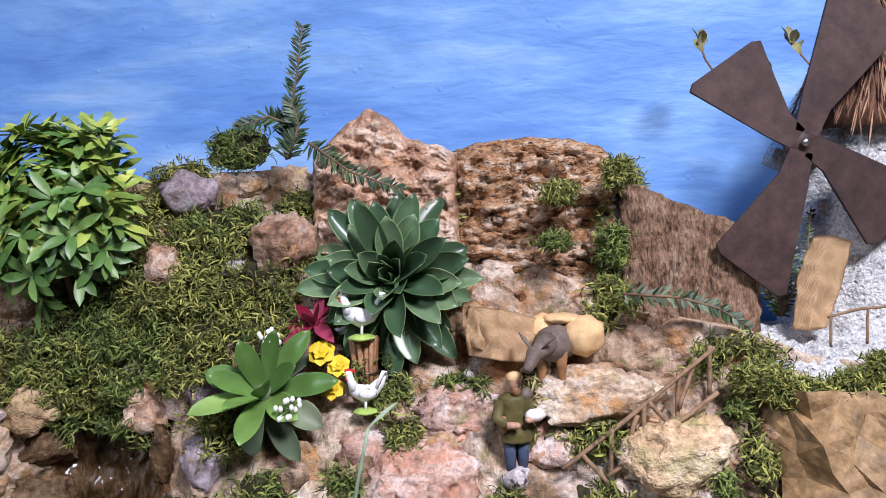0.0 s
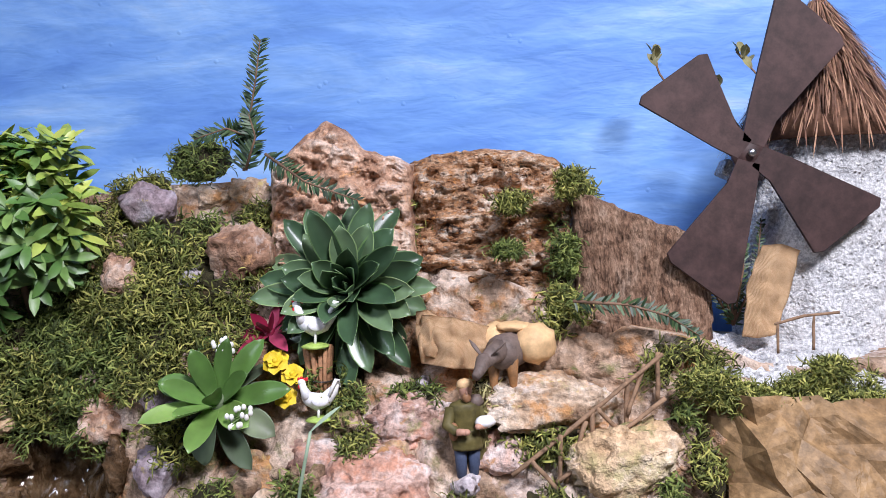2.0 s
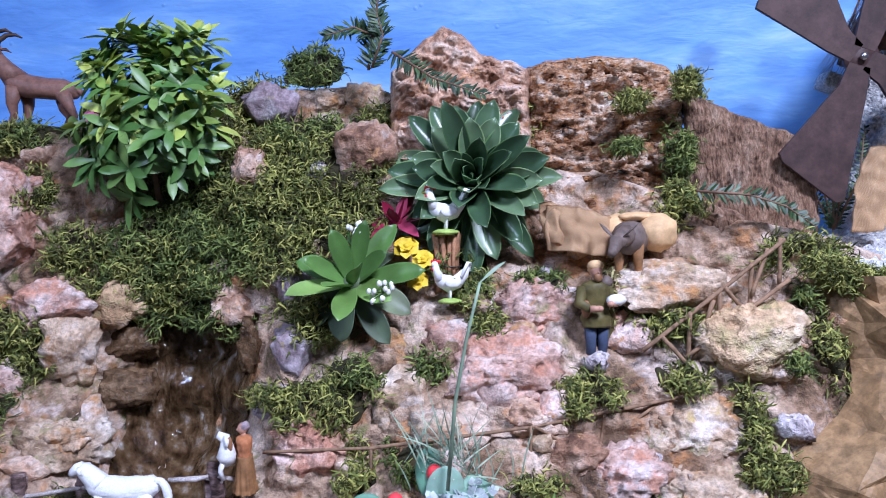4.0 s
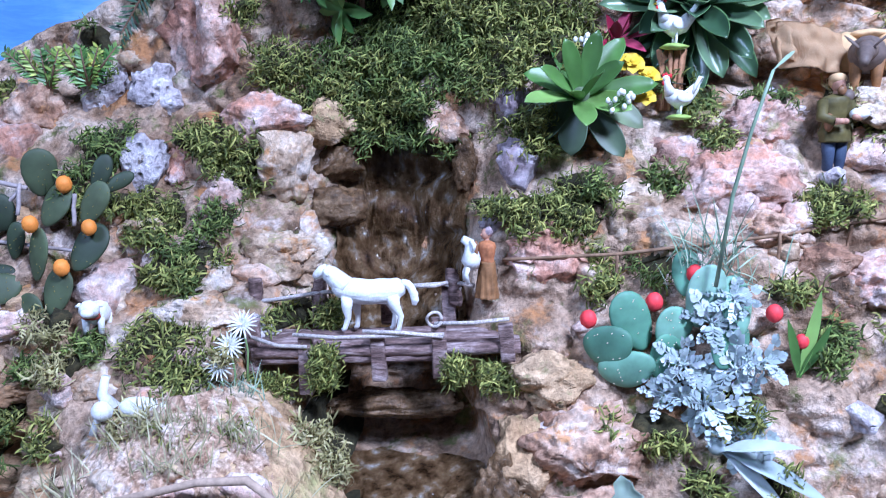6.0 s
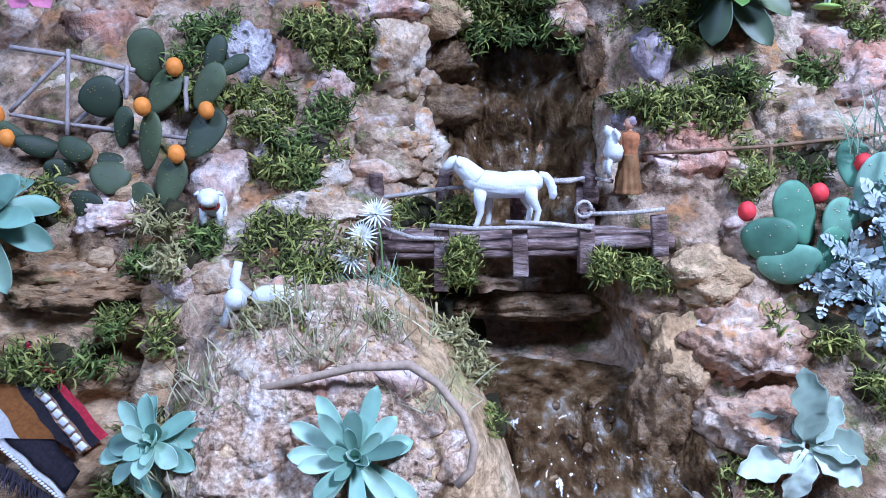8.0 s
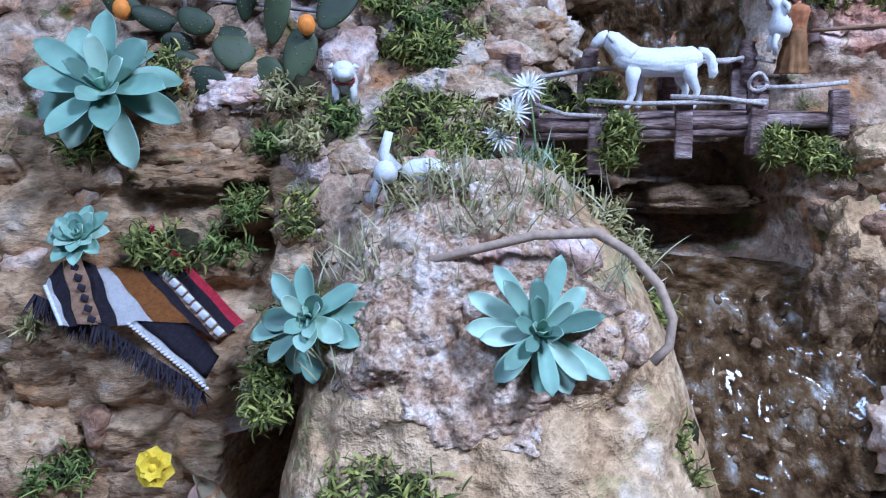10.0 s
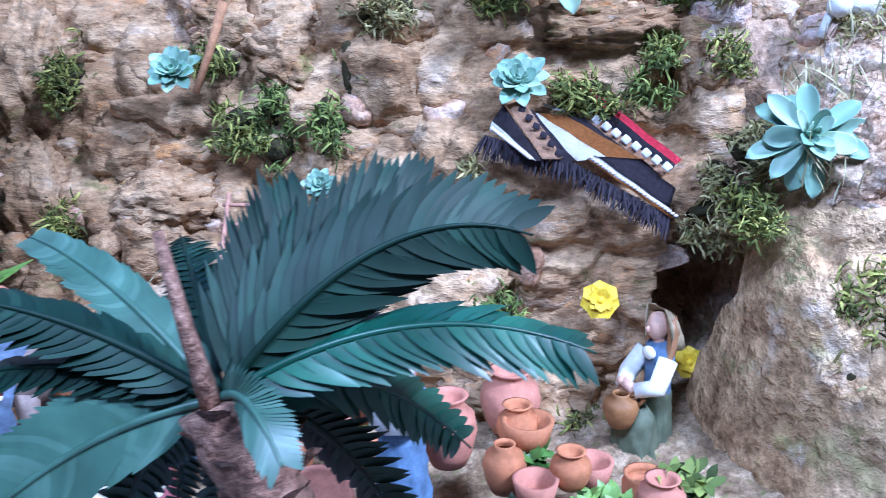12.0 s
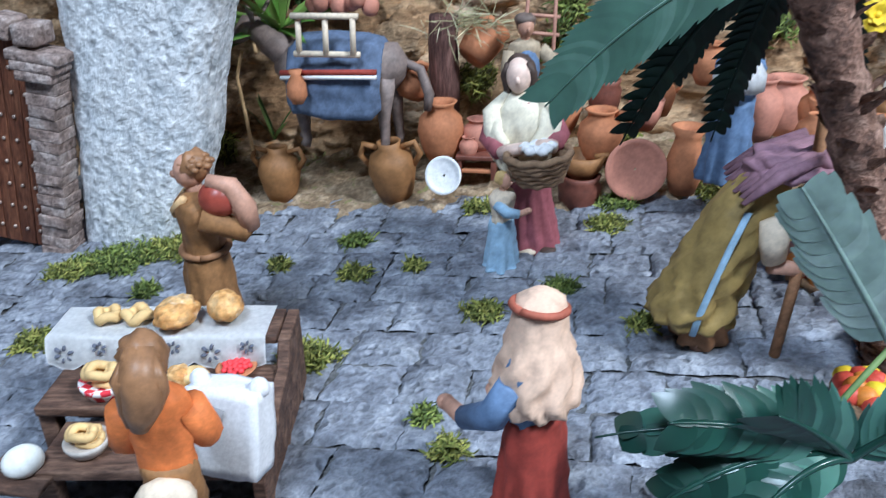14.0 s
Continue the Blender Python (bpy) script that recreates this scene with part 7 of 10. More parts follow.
for k, (az, lift, s) in enumerate(((8, 42, 1.1), (62, 8, 0.95), (108, -6, 1.0), (160, -12, 0.8), (235, -8, 0.9), (268, 6, 1.05), (318, 22, 0.8))):
    ob = new("leaf", BROAD[k % 2])
    ob.parent = pale
    ob.matrix_local = pose(0, 0, 0, 0, 0, az) @ pose(0, 0.002, 0, lift, 12 * math.sin(k * 2), 0) @ Matrix.Scale(s, 4)
agave = empty("agave", Matrix.Translation((0.885, 0.238, 0.290)), "long grey blue agave leaves below the cactus", "plant")
for k, (tip, w) in enumerate((((0.083, -0.028, -0.024), 0.017), ((0.060, -0.030, -0.048), 0.014), ((0.045, -0.03, 0.022), 0.012))):
    d = Vector(tip)
    part("leaf", leaf(bmesh.new(), (0, 0, 0), d, (0, -0.6, 1), d.length, w, 0.35, 0.35, 10, belly=0.35, thick=0.002), LEAF_SILVER, agave)
part("base", ball(bmesh.new(), (-0.002, 0.004, 0.0), (0.007, 0.006, 0.006)), LEAF_SILVER, agave)
tall = empty("green_leaf_plant", Matrix.Translation((0.958, 0.280, 0.335)), "upright light green blade leaves beside the red fruits", "plant")
for k, (dx, dz, w) in enumerate(((0.014, 0.072, 0.010), (-0.012, 0.050, 0.008), (0.022, 0.045, 0.008))):
    part("leaf", leaf(bmesh.new(), (0, 0, 0), (dx, -0.01, dz), (0, -1, 0.2), math.hypot(dx, dz), w, 0.25, 0.3, 8, belly=0.45), LEAF_MID, tall)
for k, (p, n) in enumerate((((0.312, 0.430, 0.585), 5), ((0.272, 0.430, 0.582), 4))):
    for q in range(n):
        sprig("conifer_branch", [p, (p[0] + 0.010 * (q - 2), p[1] - 0.008, p[2] + 0.020), (p[0] + 0.018 * (q - 2), p[1] - 0.012, p[2] + 0.036)], 0.012, 26, BUSH if q % 2 else BUSH_B, "yellow green feathery sprig at the crest", 80 + 10 * k + q)
joined("lamb", [(FLEECE, ball(bmesh.new(), (0, 0.006, 0.016), (0.010, 0.017, 0.010), sub=3, rough=0.15)), (FLEECE, ball(bmesh.new(), (0, -0.014, 0.023), (0.0085, 0.007, 0.0075), sub=3, rough=0.1)), (FLEECE, ball(bmesh.new(), (0, -0.020, 0.0205), (0.0055, 0.004, 0.004), sub=2)), (RED, tube(bmesh.new(), [(0.0075 * math.cos(t), -0.011, 0.0165 + 0.003 * math.sin(t)) for t in (2 * math.pi * k / 14 for k in range(15))], 0.0011, 6)), *[(FLEECE, tube(bmesh.new(), [(sx * 0.006, y, 0.014), (sx * 0.0065, y - 0.001, 0.0)], [0.0035, 0.0022], 8)) for sx in (-1, 1) for y in (-0.006, 0.014)], *[(FLEECE, tube(bmesh.new(), [(sx * 0.007, -0.013, 0.027), (sx * 0.011, -0.013, 0.025)], [0.002, 0.0012], 7)) for sx in (-1, 1)]], pose(0.370, 0.296, 0.368, 0, 0, 8), "small white lamb figure with a red collar below the cactus", "lamb")


def grass(name, at, spread, n, length, material, label, seed, width=0.0014, lean=(0, -0.3, 1), droop=0.9):
    rng = random.Random(seed)
    bm = bmesh.new()
    for k in range(n):
        b0 = Vector(at) + Vector((rng.gauss(0, spread), rng.gauss(0, spread * 0.3), rng.gauss(0, spread * 0.4)))
        d = (Vector(lean) + Vector((rng.gauss(0, 0.5), rng.gauss(0, 0.25), rng.gauss(0, 0.25)))).normalized()
        leaf(bm, b0, d, (rng.gauss(0, 1), -1, 0.6), length * rng.uniform(0.5, 1.1), width, rng.uniform(0.2, 1) * droop, 0.2, 6, belly=0.25)
    return tagged(obj(name, bm, material), label, "grass", kind="stuff")


BLADE = leafy("pale_blade", (0.30, 0.40, 0.27), (0.58, 0.64, 0.48), 0.6)
STRAW = leafy("straw_blade", (0.42, 0.38, 0.20), (0.70, 0.66, 0.44), 0.7)
grass("grass", (0.886, 0.290, 0.428), 0.012, 34, 0.055, BLADE, "tuft of pale green arching grass above the cactus", 1)
grass("grass", (0.900, 0.300, 0.409), 0.02, 26, 0.05, BLADE, "tuft of pale green arching grass above the cactus", 2)
grass("grass", (0.463, 0.204, 0.309), 0.03, 60, 0.022, STRAW, "dry straw coloured grass on the boulder", 3, 0.0011)
grass("grass", (0.471, 0.208, 0.310), 0.018, 50, 0.024, STRAW, "dry straw coloured grass on the boulder", 4, 0.0011)
grass("grass", (0.417, 0.148, 0.237), 0.012, 30, 0.02, STRAW, "dry straw coloured grass beside the succulent", 5, 0.0011)
for k, p in enumerate(((0.400, 0.188, 0.270), (0.425, 0.170, 0.262), (0.480, 0.180, 0.292), (0.520, 0.205, 0.305), (0.455, 0.205, 0.312), (0.545, 0.175, 0.262), (0.400, 0.140, 0.215))):
    grass("grass", p, 0.016, 60, 0.030, STRAW, "dry grass blades on the great boulder", 60 + k, 0.0011)
grass("grass", (0.502, 0.260, 0.322), 0.012, 40, 0.025, BLADE, "green grass blades beside the bridge", 6, 0.0011)
part_stalk = empty("grass_stalk", Matrix.Translation((0.887, 0.275, 0.411)), "tall thin grey green stalk leaning over the slope", "stalk")
so = part_stalk.location
part("stalk", tube(bmesh.new(), [Vector(p) - so for p in ((0.887, 0.275, 0.411), (0.895, 0.268, 0.485), (0.905, 0.262, 0.535), (0.916, 0.255, 0.578))], [0.0017, 0.0016, 0.0014, 0.0012], 7), BLADE, part_stalk)
part("blade", leaf(bmesh.new(), Vector((0.916, 0.255, 0.578)) - so, (0.5, 0, 0.5), (0, -1, 0.4), 0.03, 0.003, 0.9), BLADE, part_stalk)

fence = empty("fence", Matrix(), "rustic brown twig fence below the path", "fence")
pole([(0.720, 0.345, 0.422), (0.819, 0.330, 0.429), (0.957, 0.335, 0.444), (1.102, 0.360, 0.464)], 0.0016, RAILWOOD, fence)
pole([(0.923, 0.325, 0.380), (1.018, 0.345, 0.423), (1.101, 0.365, 0.475)], 0.0015, RAILWOOD, fence)
for a, c in (((0.958, 0.333, 0.446), (0.957, 0.333, 0.401)), ((1.024, 0.345, 0.452), (1.017, 0.345, 0.413)), ((0.819, 0.330, 0.430), (0.818, 0.330, 0.397)), ((0.961, 0.334, 0.445), (0.995, 0.340, 0.424))):
    pole([a, c], 0.0014, RAILWOOD, fence, "post")
fence = empty("fence", Matrix(), "small greyish twig fence behind the cactus", "fence")
GREYWOOD = paint("grey_wood", (0.40, 0.34, 0.33), 0.85, 0.3, 160, 0.5)
pole([(0.200, 0.325, 0.509), (0.247, 0.325, 0.502), (0.302, 0.325, 0.490)], 0.0022, GREYWOOD, fence)
pole([(0.197, 0.321, 0.455), (0.244, 0.321, 0.447), (0.358, 0.316, 0.434)], 0.0017, GREYWOOD, fence)
for a, c in (((0.249, 0.323, 0.507), (0.246, 0.316, 0.438)), ((0.297, 0.323, 0.494), (0.297, 0.316, 0.467)), ((0.245, 0.325, 0.501), (0.197, 0.321, 0.457)), ((0.297, 0.325, 0.489), (0.248, 0.321, 0.445)), ((0.344, 0.325, 0.485), (0.344, 0.321, 0.457))):
    pole([a, c], 0.0018, GREYWOOD, fence, "post")
PINKP = paint("pink_petal", (0.62, 0.20, 0.34), 0.6, 0.25, 80)
blossom((0.201, 0.360, 0.564), (0.3, -0.8, 0.3), 0.026, PINKP, "large pink artificial blossom at the top of the slope", 5)
blossom((0.544, 0.410, 0.735), (0, -0.9, 0.3), 0.008, PINKP, "tiny pink blossom in the leafy bush", 5)
tagged(joined("ornament", [(PURPLE, tube(bmesh.new(), [(-0.028, 0, 0.012), (-0.014, 0, 0.004), (0.005, 0, -0.004), (0.02, 0, -0.008), (0.03, 0, -0.006)], [0.003, 0.007, 0.009, 0.006, 0.002], 12)), (GREYROCK, ball(bmesh.new(), (0.03, 0, -0.004), (0.006, 0.003, 0.008)))], pose(*(1.101, 0.296, 0.381)), "", ""), "smooth slate grey fish shaped ornament on the rock", "ornament")

IBEX = paint("ibex_coat", (0.22, 0.115, 0.085), 0.55, 0.35)
hide = tube(bmesh.new(), [(-0.030, 0, 0.066), (-0.024, 0, 0.060), (-0.010, 0, 0.054), (0.010, 0, 0.051), (0.026, 0, 0.050), (0.038, 0, 0.047), (0.043, 0, 0.041)], [0.009, 0.0145, 0.0155, 0.0145, 0.0150, 0.0125, 0.004], 18, 0.8)
tube(hide, [(-0.022, 0, 0.060), (-0.034, 0, 0.074), (-0.042, 0, 0.086), (-0.046, 0, 0.094)], [0.0135, 0.0100, 0.0078, 0.0062], 16)
tube(hide, [(-0.041, 0, 0.096), (-0.047, 0, 0.0945), (-0.055, 0, 0.0885), (-0.0615, 0, 0.0825)], [0.0055, 0.0066, 0.0052, 0.0034], 14)
tube(hide, [(-0.057, 0, 0.082), (-0.0575, 0, 0.074)], [0.0022, 0.0006], 8)
for pts in ([(-0.022, -0.007, 0.052), (-0.026, -0.007, 0.034), (-0.024, -0.007, 0.020), (-0.031, -0.007, 0.004), (-0.034, -0.007, 0.0)], [(-0.016, 0.007, 0.052), (-0.014, 0.007, 0.034), (-0.016, 0.007, 0.018), (-0.013, 0.007, 0.002), (-0.017, 0.007, -0.002)], [(0.030, -0.007, 0.046), (0.036, -0.007, 0.030), (0.042, -0.007, 0.019), (0.037, -0.007, 0.004), (0.034, -0.007, 0.0)], [(0.024, 0.007, 0.046), (0.026, 0.007, 0.028), (0.031, 0.007, 0.018), (0.025, 0.007, 0.004), (0.022, 0.007, 0.0)]):
    tube(hide, pts, [0.0098, 0.0062, 0.0038, 0.0030, 0.0034], 10)
tube(hide, [(0.041, 0, 0.052), (0.047, 0, 0.047), (0.048, 0, 0.042)], [0.003, 0.0035, 0.001], 8)
horn = bmesh.new()
for sy in (-1, 1):
    tube(hide, [(-0.042, sy * 0.005, 0.096), (-0.037, sy * 0.009, 0.097), (-0.032, sy * 0.011, 0.094)], [0.002, 0.003, 0.0008], 8, 0.6)
    tube(horn, [(-0.0455, sy * 0.003, 0.098), (-0.043, sy * 0.006, 0.107), (-0.036, sy * 0.009, 0.1135), (-0.027, sy * 0.011, 0.1145), (-0.020, sy * 0.012, 0.111)], [0.0032, 0.0030, 0.0026, 0.0020, 0.0008], 10)
for v in hide.verts:
    v.co += Vector((0, 0.0012 * noise.noise(v.co * 130), 0.0012 * noise.noise(v.co * 130 + Vector((3, 0, 0)))))
joined("ibex", [(IBEX, hide), (DARKHAIR, horn)], pose(0.424, 0.530, 0.733, 0, 0, 6), "brown ibex figure with curved horns on the crest", "ibex")
moss(0.425, 0.728, 0.055, 0.016, MOSS_B, 150)

# succulents of the lower slope
A_LAY = lambda r: [(8, -4, r, r * 0.42, 0.45), (7, 24, r * 0.9, r * 0.40, 0.15), (5, 50, r * 0.62, r * 0.30, 0.0), (4, 75, r * 0.35, r * 0.16, 0.0)]
rosette("succulent", (0.214, 0.245, 0.378), (0.1, -0.8, 0.6), A_LAY(0.052), LEAF_AQUA, "large pale aqua green succulent rosette", "succulent", 11, 0.3, 0.65, 0.1, thick=0.002)
rosette("succulent", (0.373, 0.150, 0.247), (-0.15, -0.85, 0.5), A_LAY(0.034), LEAF_AQUA, "pale aqua succulent rosette on the chalky boulder", "succulent", 12, 0.3, 0.65, 0.14, thick=0.0016)
rosette("succulent", (0.507, 0.135, 0.246), (0.05, -0.85, 0.5), [(10, 2, 0.040, 0.0125, 0.2), (8, 30, 0.034, 0.0115, 0.1), (6, 55, 0.024, 0.009, 0.0), (4, 75, 0.014, 0.006, 0)], LEAF_AQUA, "pale aqua succulent with long paddle leaves", "succulent", 13, 0.3, 0.7, 0.14, thick=0.0016)
R_LAY = lambda r: [(9, 6, r, r * 0.55, -0.2), (8, 26, r * 0.82, r * 0.5, -0.2), (6, 48, r * 0.58, r * 0.4, -0.2), (5, 70, r * 0.36, r * 0.26, -0.2)]
rosette("succulent", (0.196, 0.225, 0.279), (0, -0.75, 0.65), R_LAY(0.022), LEAF_AQUA, "small pale aqua rosette above the striped blanket", "succulent", 14, 0.35, 0.6, 0.05, thick=0.0012)
rosette("succulent", (0.049, 0.222, 0.206), (0, -0.75, 0.65), R_LAY(0.013), LEAF_AQUA, "tiny pale aqua rosette on the cliff", "succulent", 15, 0.35, 0.6, 0.05, thick=0.001)
rosette("succulent", (-0.051, 0.215, 0.290), (0, -0.75, 0.65), R_LAY(0.020), LEAF_AQUA, "small pale aqua rosette on the cliff", "succulent", 16, 0.35, 0.6, 0.05, thick=0.001)
rosette("succulent", (0.086, 0.240, 0.353), (0, -0.75, 0.65), R_LAY(0.020), LEAF_AQUA, "small pale green rosette at the cliff top", "succulent", 17, 0.35, 0.6, 0.08, thick=0.001)
tagged(obj("wood_stick", tube(bmesh.new(), [(-0.010, 0.215, 0.338), (-0.021, 0.212, 0.307), (-0.033, 0.205, 0.275)], [0.0035, 0.003, 0.0025], 8), STICK), "short broken stick leaning on the rock", "stick")
rosette("air_plant", (0.446, 0.052, 0.128), (-0.1, -0.7, 0.6), [(8, 5, 0.055, 0.006, 1.0), (7, 40, 0.055, 0.006, 0.5), (3, 75, 0.05, 0.005, 0.1)], LEAF_SILVER, "silvery white air plant with curling narrow leaves", "plant", 18, 0.5, 0.25, 0.3)
ROOT = paint("root_bark", (0.46, 0.34, 0.25), 0.8, 0.3, 120, 0.5)
tagged(obj("root", tube(bmesh.new(), [(0.426, 0.175, 0.267), (0.442, 0.165, 0.280), (0.471, 0.158, 0.289), (0.504, 0.156, 0.298), (0.539, 0.156, 0.300), (0.557, 0.150, 0.290), (0.573, 0.142, 0.273), (0.580, 0.136, 0.256), (0.578, 0.132, 0.241), (0.569, 0.130, 0.232)], [0.0022, 0.0026, 0.0028, 0.0028, 0.0034, 0.0028, 0.0028, 0.0028, 0.0028, 0.003], 9), ROOT), "pale brown root arching over the boulder", "root")
joined("kid", [(FLEECE, ball(bmesh.new(), (0.010, 0, 0.008), (0.017, 0.008, 0.009), rough=0.15, sub=3)), (FLEECE, tube(bmesh.new(), [(-0.012, 0, 0.008), (-0.018, -0.002, 0.02), (-0.014, -0.002, 0.034)], [0.007, 0.004, 0.003], 8)), (FLEECE, ball(bmesh.new(), (-0.016, -0.008, 0.008), (0.008, 0.008, 0.008), rough=0.2)), (FLEECE, tube(bmesh.new(), [(-0.02, -0.004, 0.004), (-0.026, -0.006, -0.012)], 0.003, 7)), (FLEECE, tube(bmesh.new(), [(0.03, -0.004, 0.014), (0.036, -0.006, 0.0)], 0.003, 7))], pose(*(0.426, 0.225, 0.318)), "small white kid figure lying on the rock", "kid")

# striped blanket over a hollow
blanket = empty("blanket", Matrix.Translation((0.253, 0.200, 0.215)), "striped woven blanket with black fringe over the rocks", "blanket")
bl = blanket.location


def band(a, material, n=14, wave=0.0012, name="stripe"):
    bm = bmesh.new()
    rows = []
    for i in range(n + 1):
        f = i / n
        row = []
        for k in range(5):
            p = (Vector(a[0]).lerp(Vector(a[1]), f)).lerp(Vector(a[2]).lerp(Vector(a[3]), f), k / 4) - bl
            row.append(bm.verts.new(p + Vector((0, -1, 0.3)) * wave * math.sin(f * 9 + p.x * 120)))
        rows.append(row)
    for p, q in zip(rows, rows[1:]):
        for k in range(4):
            bm.faces.new((p[k], q[k], q[k + 1], p[k + 1]))
    bmesh.ops.solidify(bm, geom=bm.faces[:], thickness=0.0012)
    return part(name, bm, material, blanket)


W_RED, W_BLACK = paint("wool_red", (0.60, 0.04, 0.08), 0.9, 0.25, 300, 0.6), paint("wool_black", (0.035, 0.028, 0.04), 0.9, 0.4, 300, 0.6)
W_TAN, W_WHITE, W_OCHRE = paint("wool_tan", (0.48, 0.30, 0.19), 0.9, 0.3, 300, 0.6), paint("wool_white", (0.80, 0.78, 0.78), 0.9, 0.1, 300, 0.6), paint("wool_ochre", (0.33, 0.13, 0.03), 0.9, 0.3, 300, 0.6)
band(((0.238, 0.252, 0.268), (0.315, 0.215, 0.208), (0.238, 0.250, 0.263), (0.310, 0.212, 0.205)), W_RED)
band(((0.238, 0.250, 0.263), (0.310, 0.212, 0.205), (0.250, 0.242, 0.241), (0.306, 0.208, 0.201)), W_BLACK)
band(((0.250, 0.242, 0.241), (0.306, 0.208, 0.201), (0.241, 0.240, 0.241), (0.299, 0.204, 0.198)), W_TAN)
band(((0.241, 0.240, 0.241), (0.299, 0.204, 0.198), (0.235, 0.236, 0.238), (0.284, 0.200, 0.211)), W_BLACK)
band(((0.217, 0.245, 0.247), (0.249, 0.243, 0.239), (0.219, 0.243, 0.244), (0.248, 0.241, 0.236)), W_WHITE)
band(((0.235, 0.236, 0.238), (0.284, 0.200, 0.211), (0.214, 0.234, 0.240), (0.261, 0.196, 0.212)), W_OCHRE)
band(((0.214, 0.234, 0.240), (0.261, 0.196, 0.212), (0.210, 0.226, 0.240), (0.239, 0.192, 0.211)), W_WHITE)
band(((0.210, 0.226, 0.243), (0.238, 0.192, 0.211), (0.197, 0.224, 0.249), (0.224, 0.188, 0.212)), W_BLACK)
band(((0.203, 0.220, 0.251), (0.230, 0.187, 0.213), (0.191, 0.217, 0.248), (0.215, 0.184, 0.214)), W_TAN)
band(((0.189, 0.219, 0.248), (0.215, 0.184, 0.213), (0.181, 0.215, 0.237), (0.211, 0.182, 0.213)), W_BLACK)
band(((0.181, 0.215, 0.237), (0.211, 0.182, 0.213), (0.179, 0.212, 0.231), (0.207, 0.180, 0.215)), W_WHITE)
band(((0.246, 0.190, 0.213), (0.302, 0.175, 0.177), (0.251, 0.192, 0.215), (0.301, 0.178, 0.180)), W_WHITE)
band(((0.250, 0.194, 0.214), (0.300, 0.180, 0.180), (0.282, 0.200, 0.211), (0.306, 0.190, 0.192)), W_BLACK)
band(((0.245, 0.188, 0.213), (0.300, 0.173, 0.175), (0.246, 0.190, 0.213), (0.302, 0.175, 0.177)), W_OCHRE)
for k in range(9):
    p = Vector((0.250, 0.237, 0.239)).lerp(Vector((0.302, 0.202, 0.205)), k / 8) - bl
    part("bead", box(bmesh.new(), (0.0062, 0.003, 0.0058), Matrix.Translation(p) @ pose(0, 0, 0, 0, 45, 0), 0.0012), W_WHITE, blanket)
for k in range(6):
    p = Vector((0.202, 0.212, 0.245)).lerp(Vector((0.226, 0.183, 0.218)), k / 5) - bl
    part("bead", box(bmesh.new(), (0.005, 0.002, 0.0045), Matrix.Translation(p) @ pose(0, 0, 0, 0, 20, 0), 0.0008), W_BLACK, blanket)
for k in range(26):
    for a, c in (((0.248, 0.187, 0.214), (0.303, 0.172, 0.177)), ((0.181, 0.210, 0.232), (0.207, 0.180, 0.215))):
        p = Vector(a).lerp(Vector(c), k / 25) - bl
        part("stitch", ball(bmesh.new(), p, (0.0018, 0.0014, 0.0011), sub=1), W_WHITE, blanket)
bm = bmesh.new()
rng = random.Random(4)
for k in range(420):
    f = rng.uniform(0, 1)
    p = Vector((0.176, 0.205, 0.228)).lerp(Vector((0.233, 0.186, 0.213)), f * 2) if f < 0.5 else Vector((0.233, 0.186, 0.213)).lerp(Vector((0.300, 0.174, 0.176)), f * 2 - 1)
    leaf(bm, p - bl, (rng.gauss(-0.1, 0.3), rng.gauss(0.1, 0.25), -1), (0, -1, 0), rng.uniform(0.009, 0.020), 0.0014, rng.uniform(-0.4, 0.3), 0.1, 4, belly=0.3)
part("fringe", bm, W_BLACK, blanket, "black wool fringe")
blanket.location += Vector((-0.003, -0.002, 0.016))
blossom((0.2543, 0.184, 0.129), (0, -0.9, 0.35), 0.0145, PETAL, "bright yellow artificial flower on the rock face", 7)
blossom((0.327, 0.215, 0.069), (0, -0.9, 0.35), 0.013, PETAL, "yellow artificial flower in the shade of the cave", 7)
FACE_P = paint("painted_face", (0.66, 0.42, 0.32), 0.5, 0.12)
STRAWHAT = paint("pale_straw_shawl", (0.60, 0.51, 0.34), 0.7, 0.2)
GREENSKIRT = paint("grey_green_skirt", (0.115, 0.135, 0.085), 0.7, 0.3, 60)
lap = gown([(0.16, 0.0), (0.165, 0.06), (0.15, 0.24), (0.13, 0.40), (0.06, 0.47)], 8, 0.2, 1.0, 0.75)
bmesh.ops.translate(lap, vec=(0.0, -0.15, 0), verts=lap.verts)
locks = [tube(bmesh.new(), [(0.075 * c, -0.03 + 0.09 * s, 0.97), (0.095 * c, -0.02 + 0.09 * s, 0.88), (0.10 * c, -0.03 + 0.085 * s, 0.79), (0.105 * c, -0.05 + 0.08 * s, 0.70 - 0.03 * (k % 2))], [0.026, 0.032, 0.030, 0.010], 8) for k, (c, s) in enumerate((math.cos(math.radians(a)), math.sin(math.radians(a))) for a in (25, 45, 65, 90, 115, 135, 155))]
shawl = bmesh.new()
rings = [[shawl.verts.new((rx * math.cos(math.radians(-8 + 196 * k / 18)) * (1 + 0.05 * math.sin(k * 1.9 + z * 20)), y + ry * math.sin(math.radians(-8 + 196 * k / 18)), z - 0.03 * math.sin(math.radians(10 * k)))) for k in range(19)] for z, rx, ry, y in ((1.04, 0.025, 0.02, -0.02), (1.03, 0.075, 0.075, -0.035), (0.97, 0.098, 0.115, -0.02), (0.88, 0.112, 0.135, 0.0), (0.80, 0.115, 0.145, 0.01))]
for p, q in zip(rings, rings[1:]):
    for k in range(18):
        shawl.faces.new((p[k], q[k], q[k + 1], p[k + 1]))
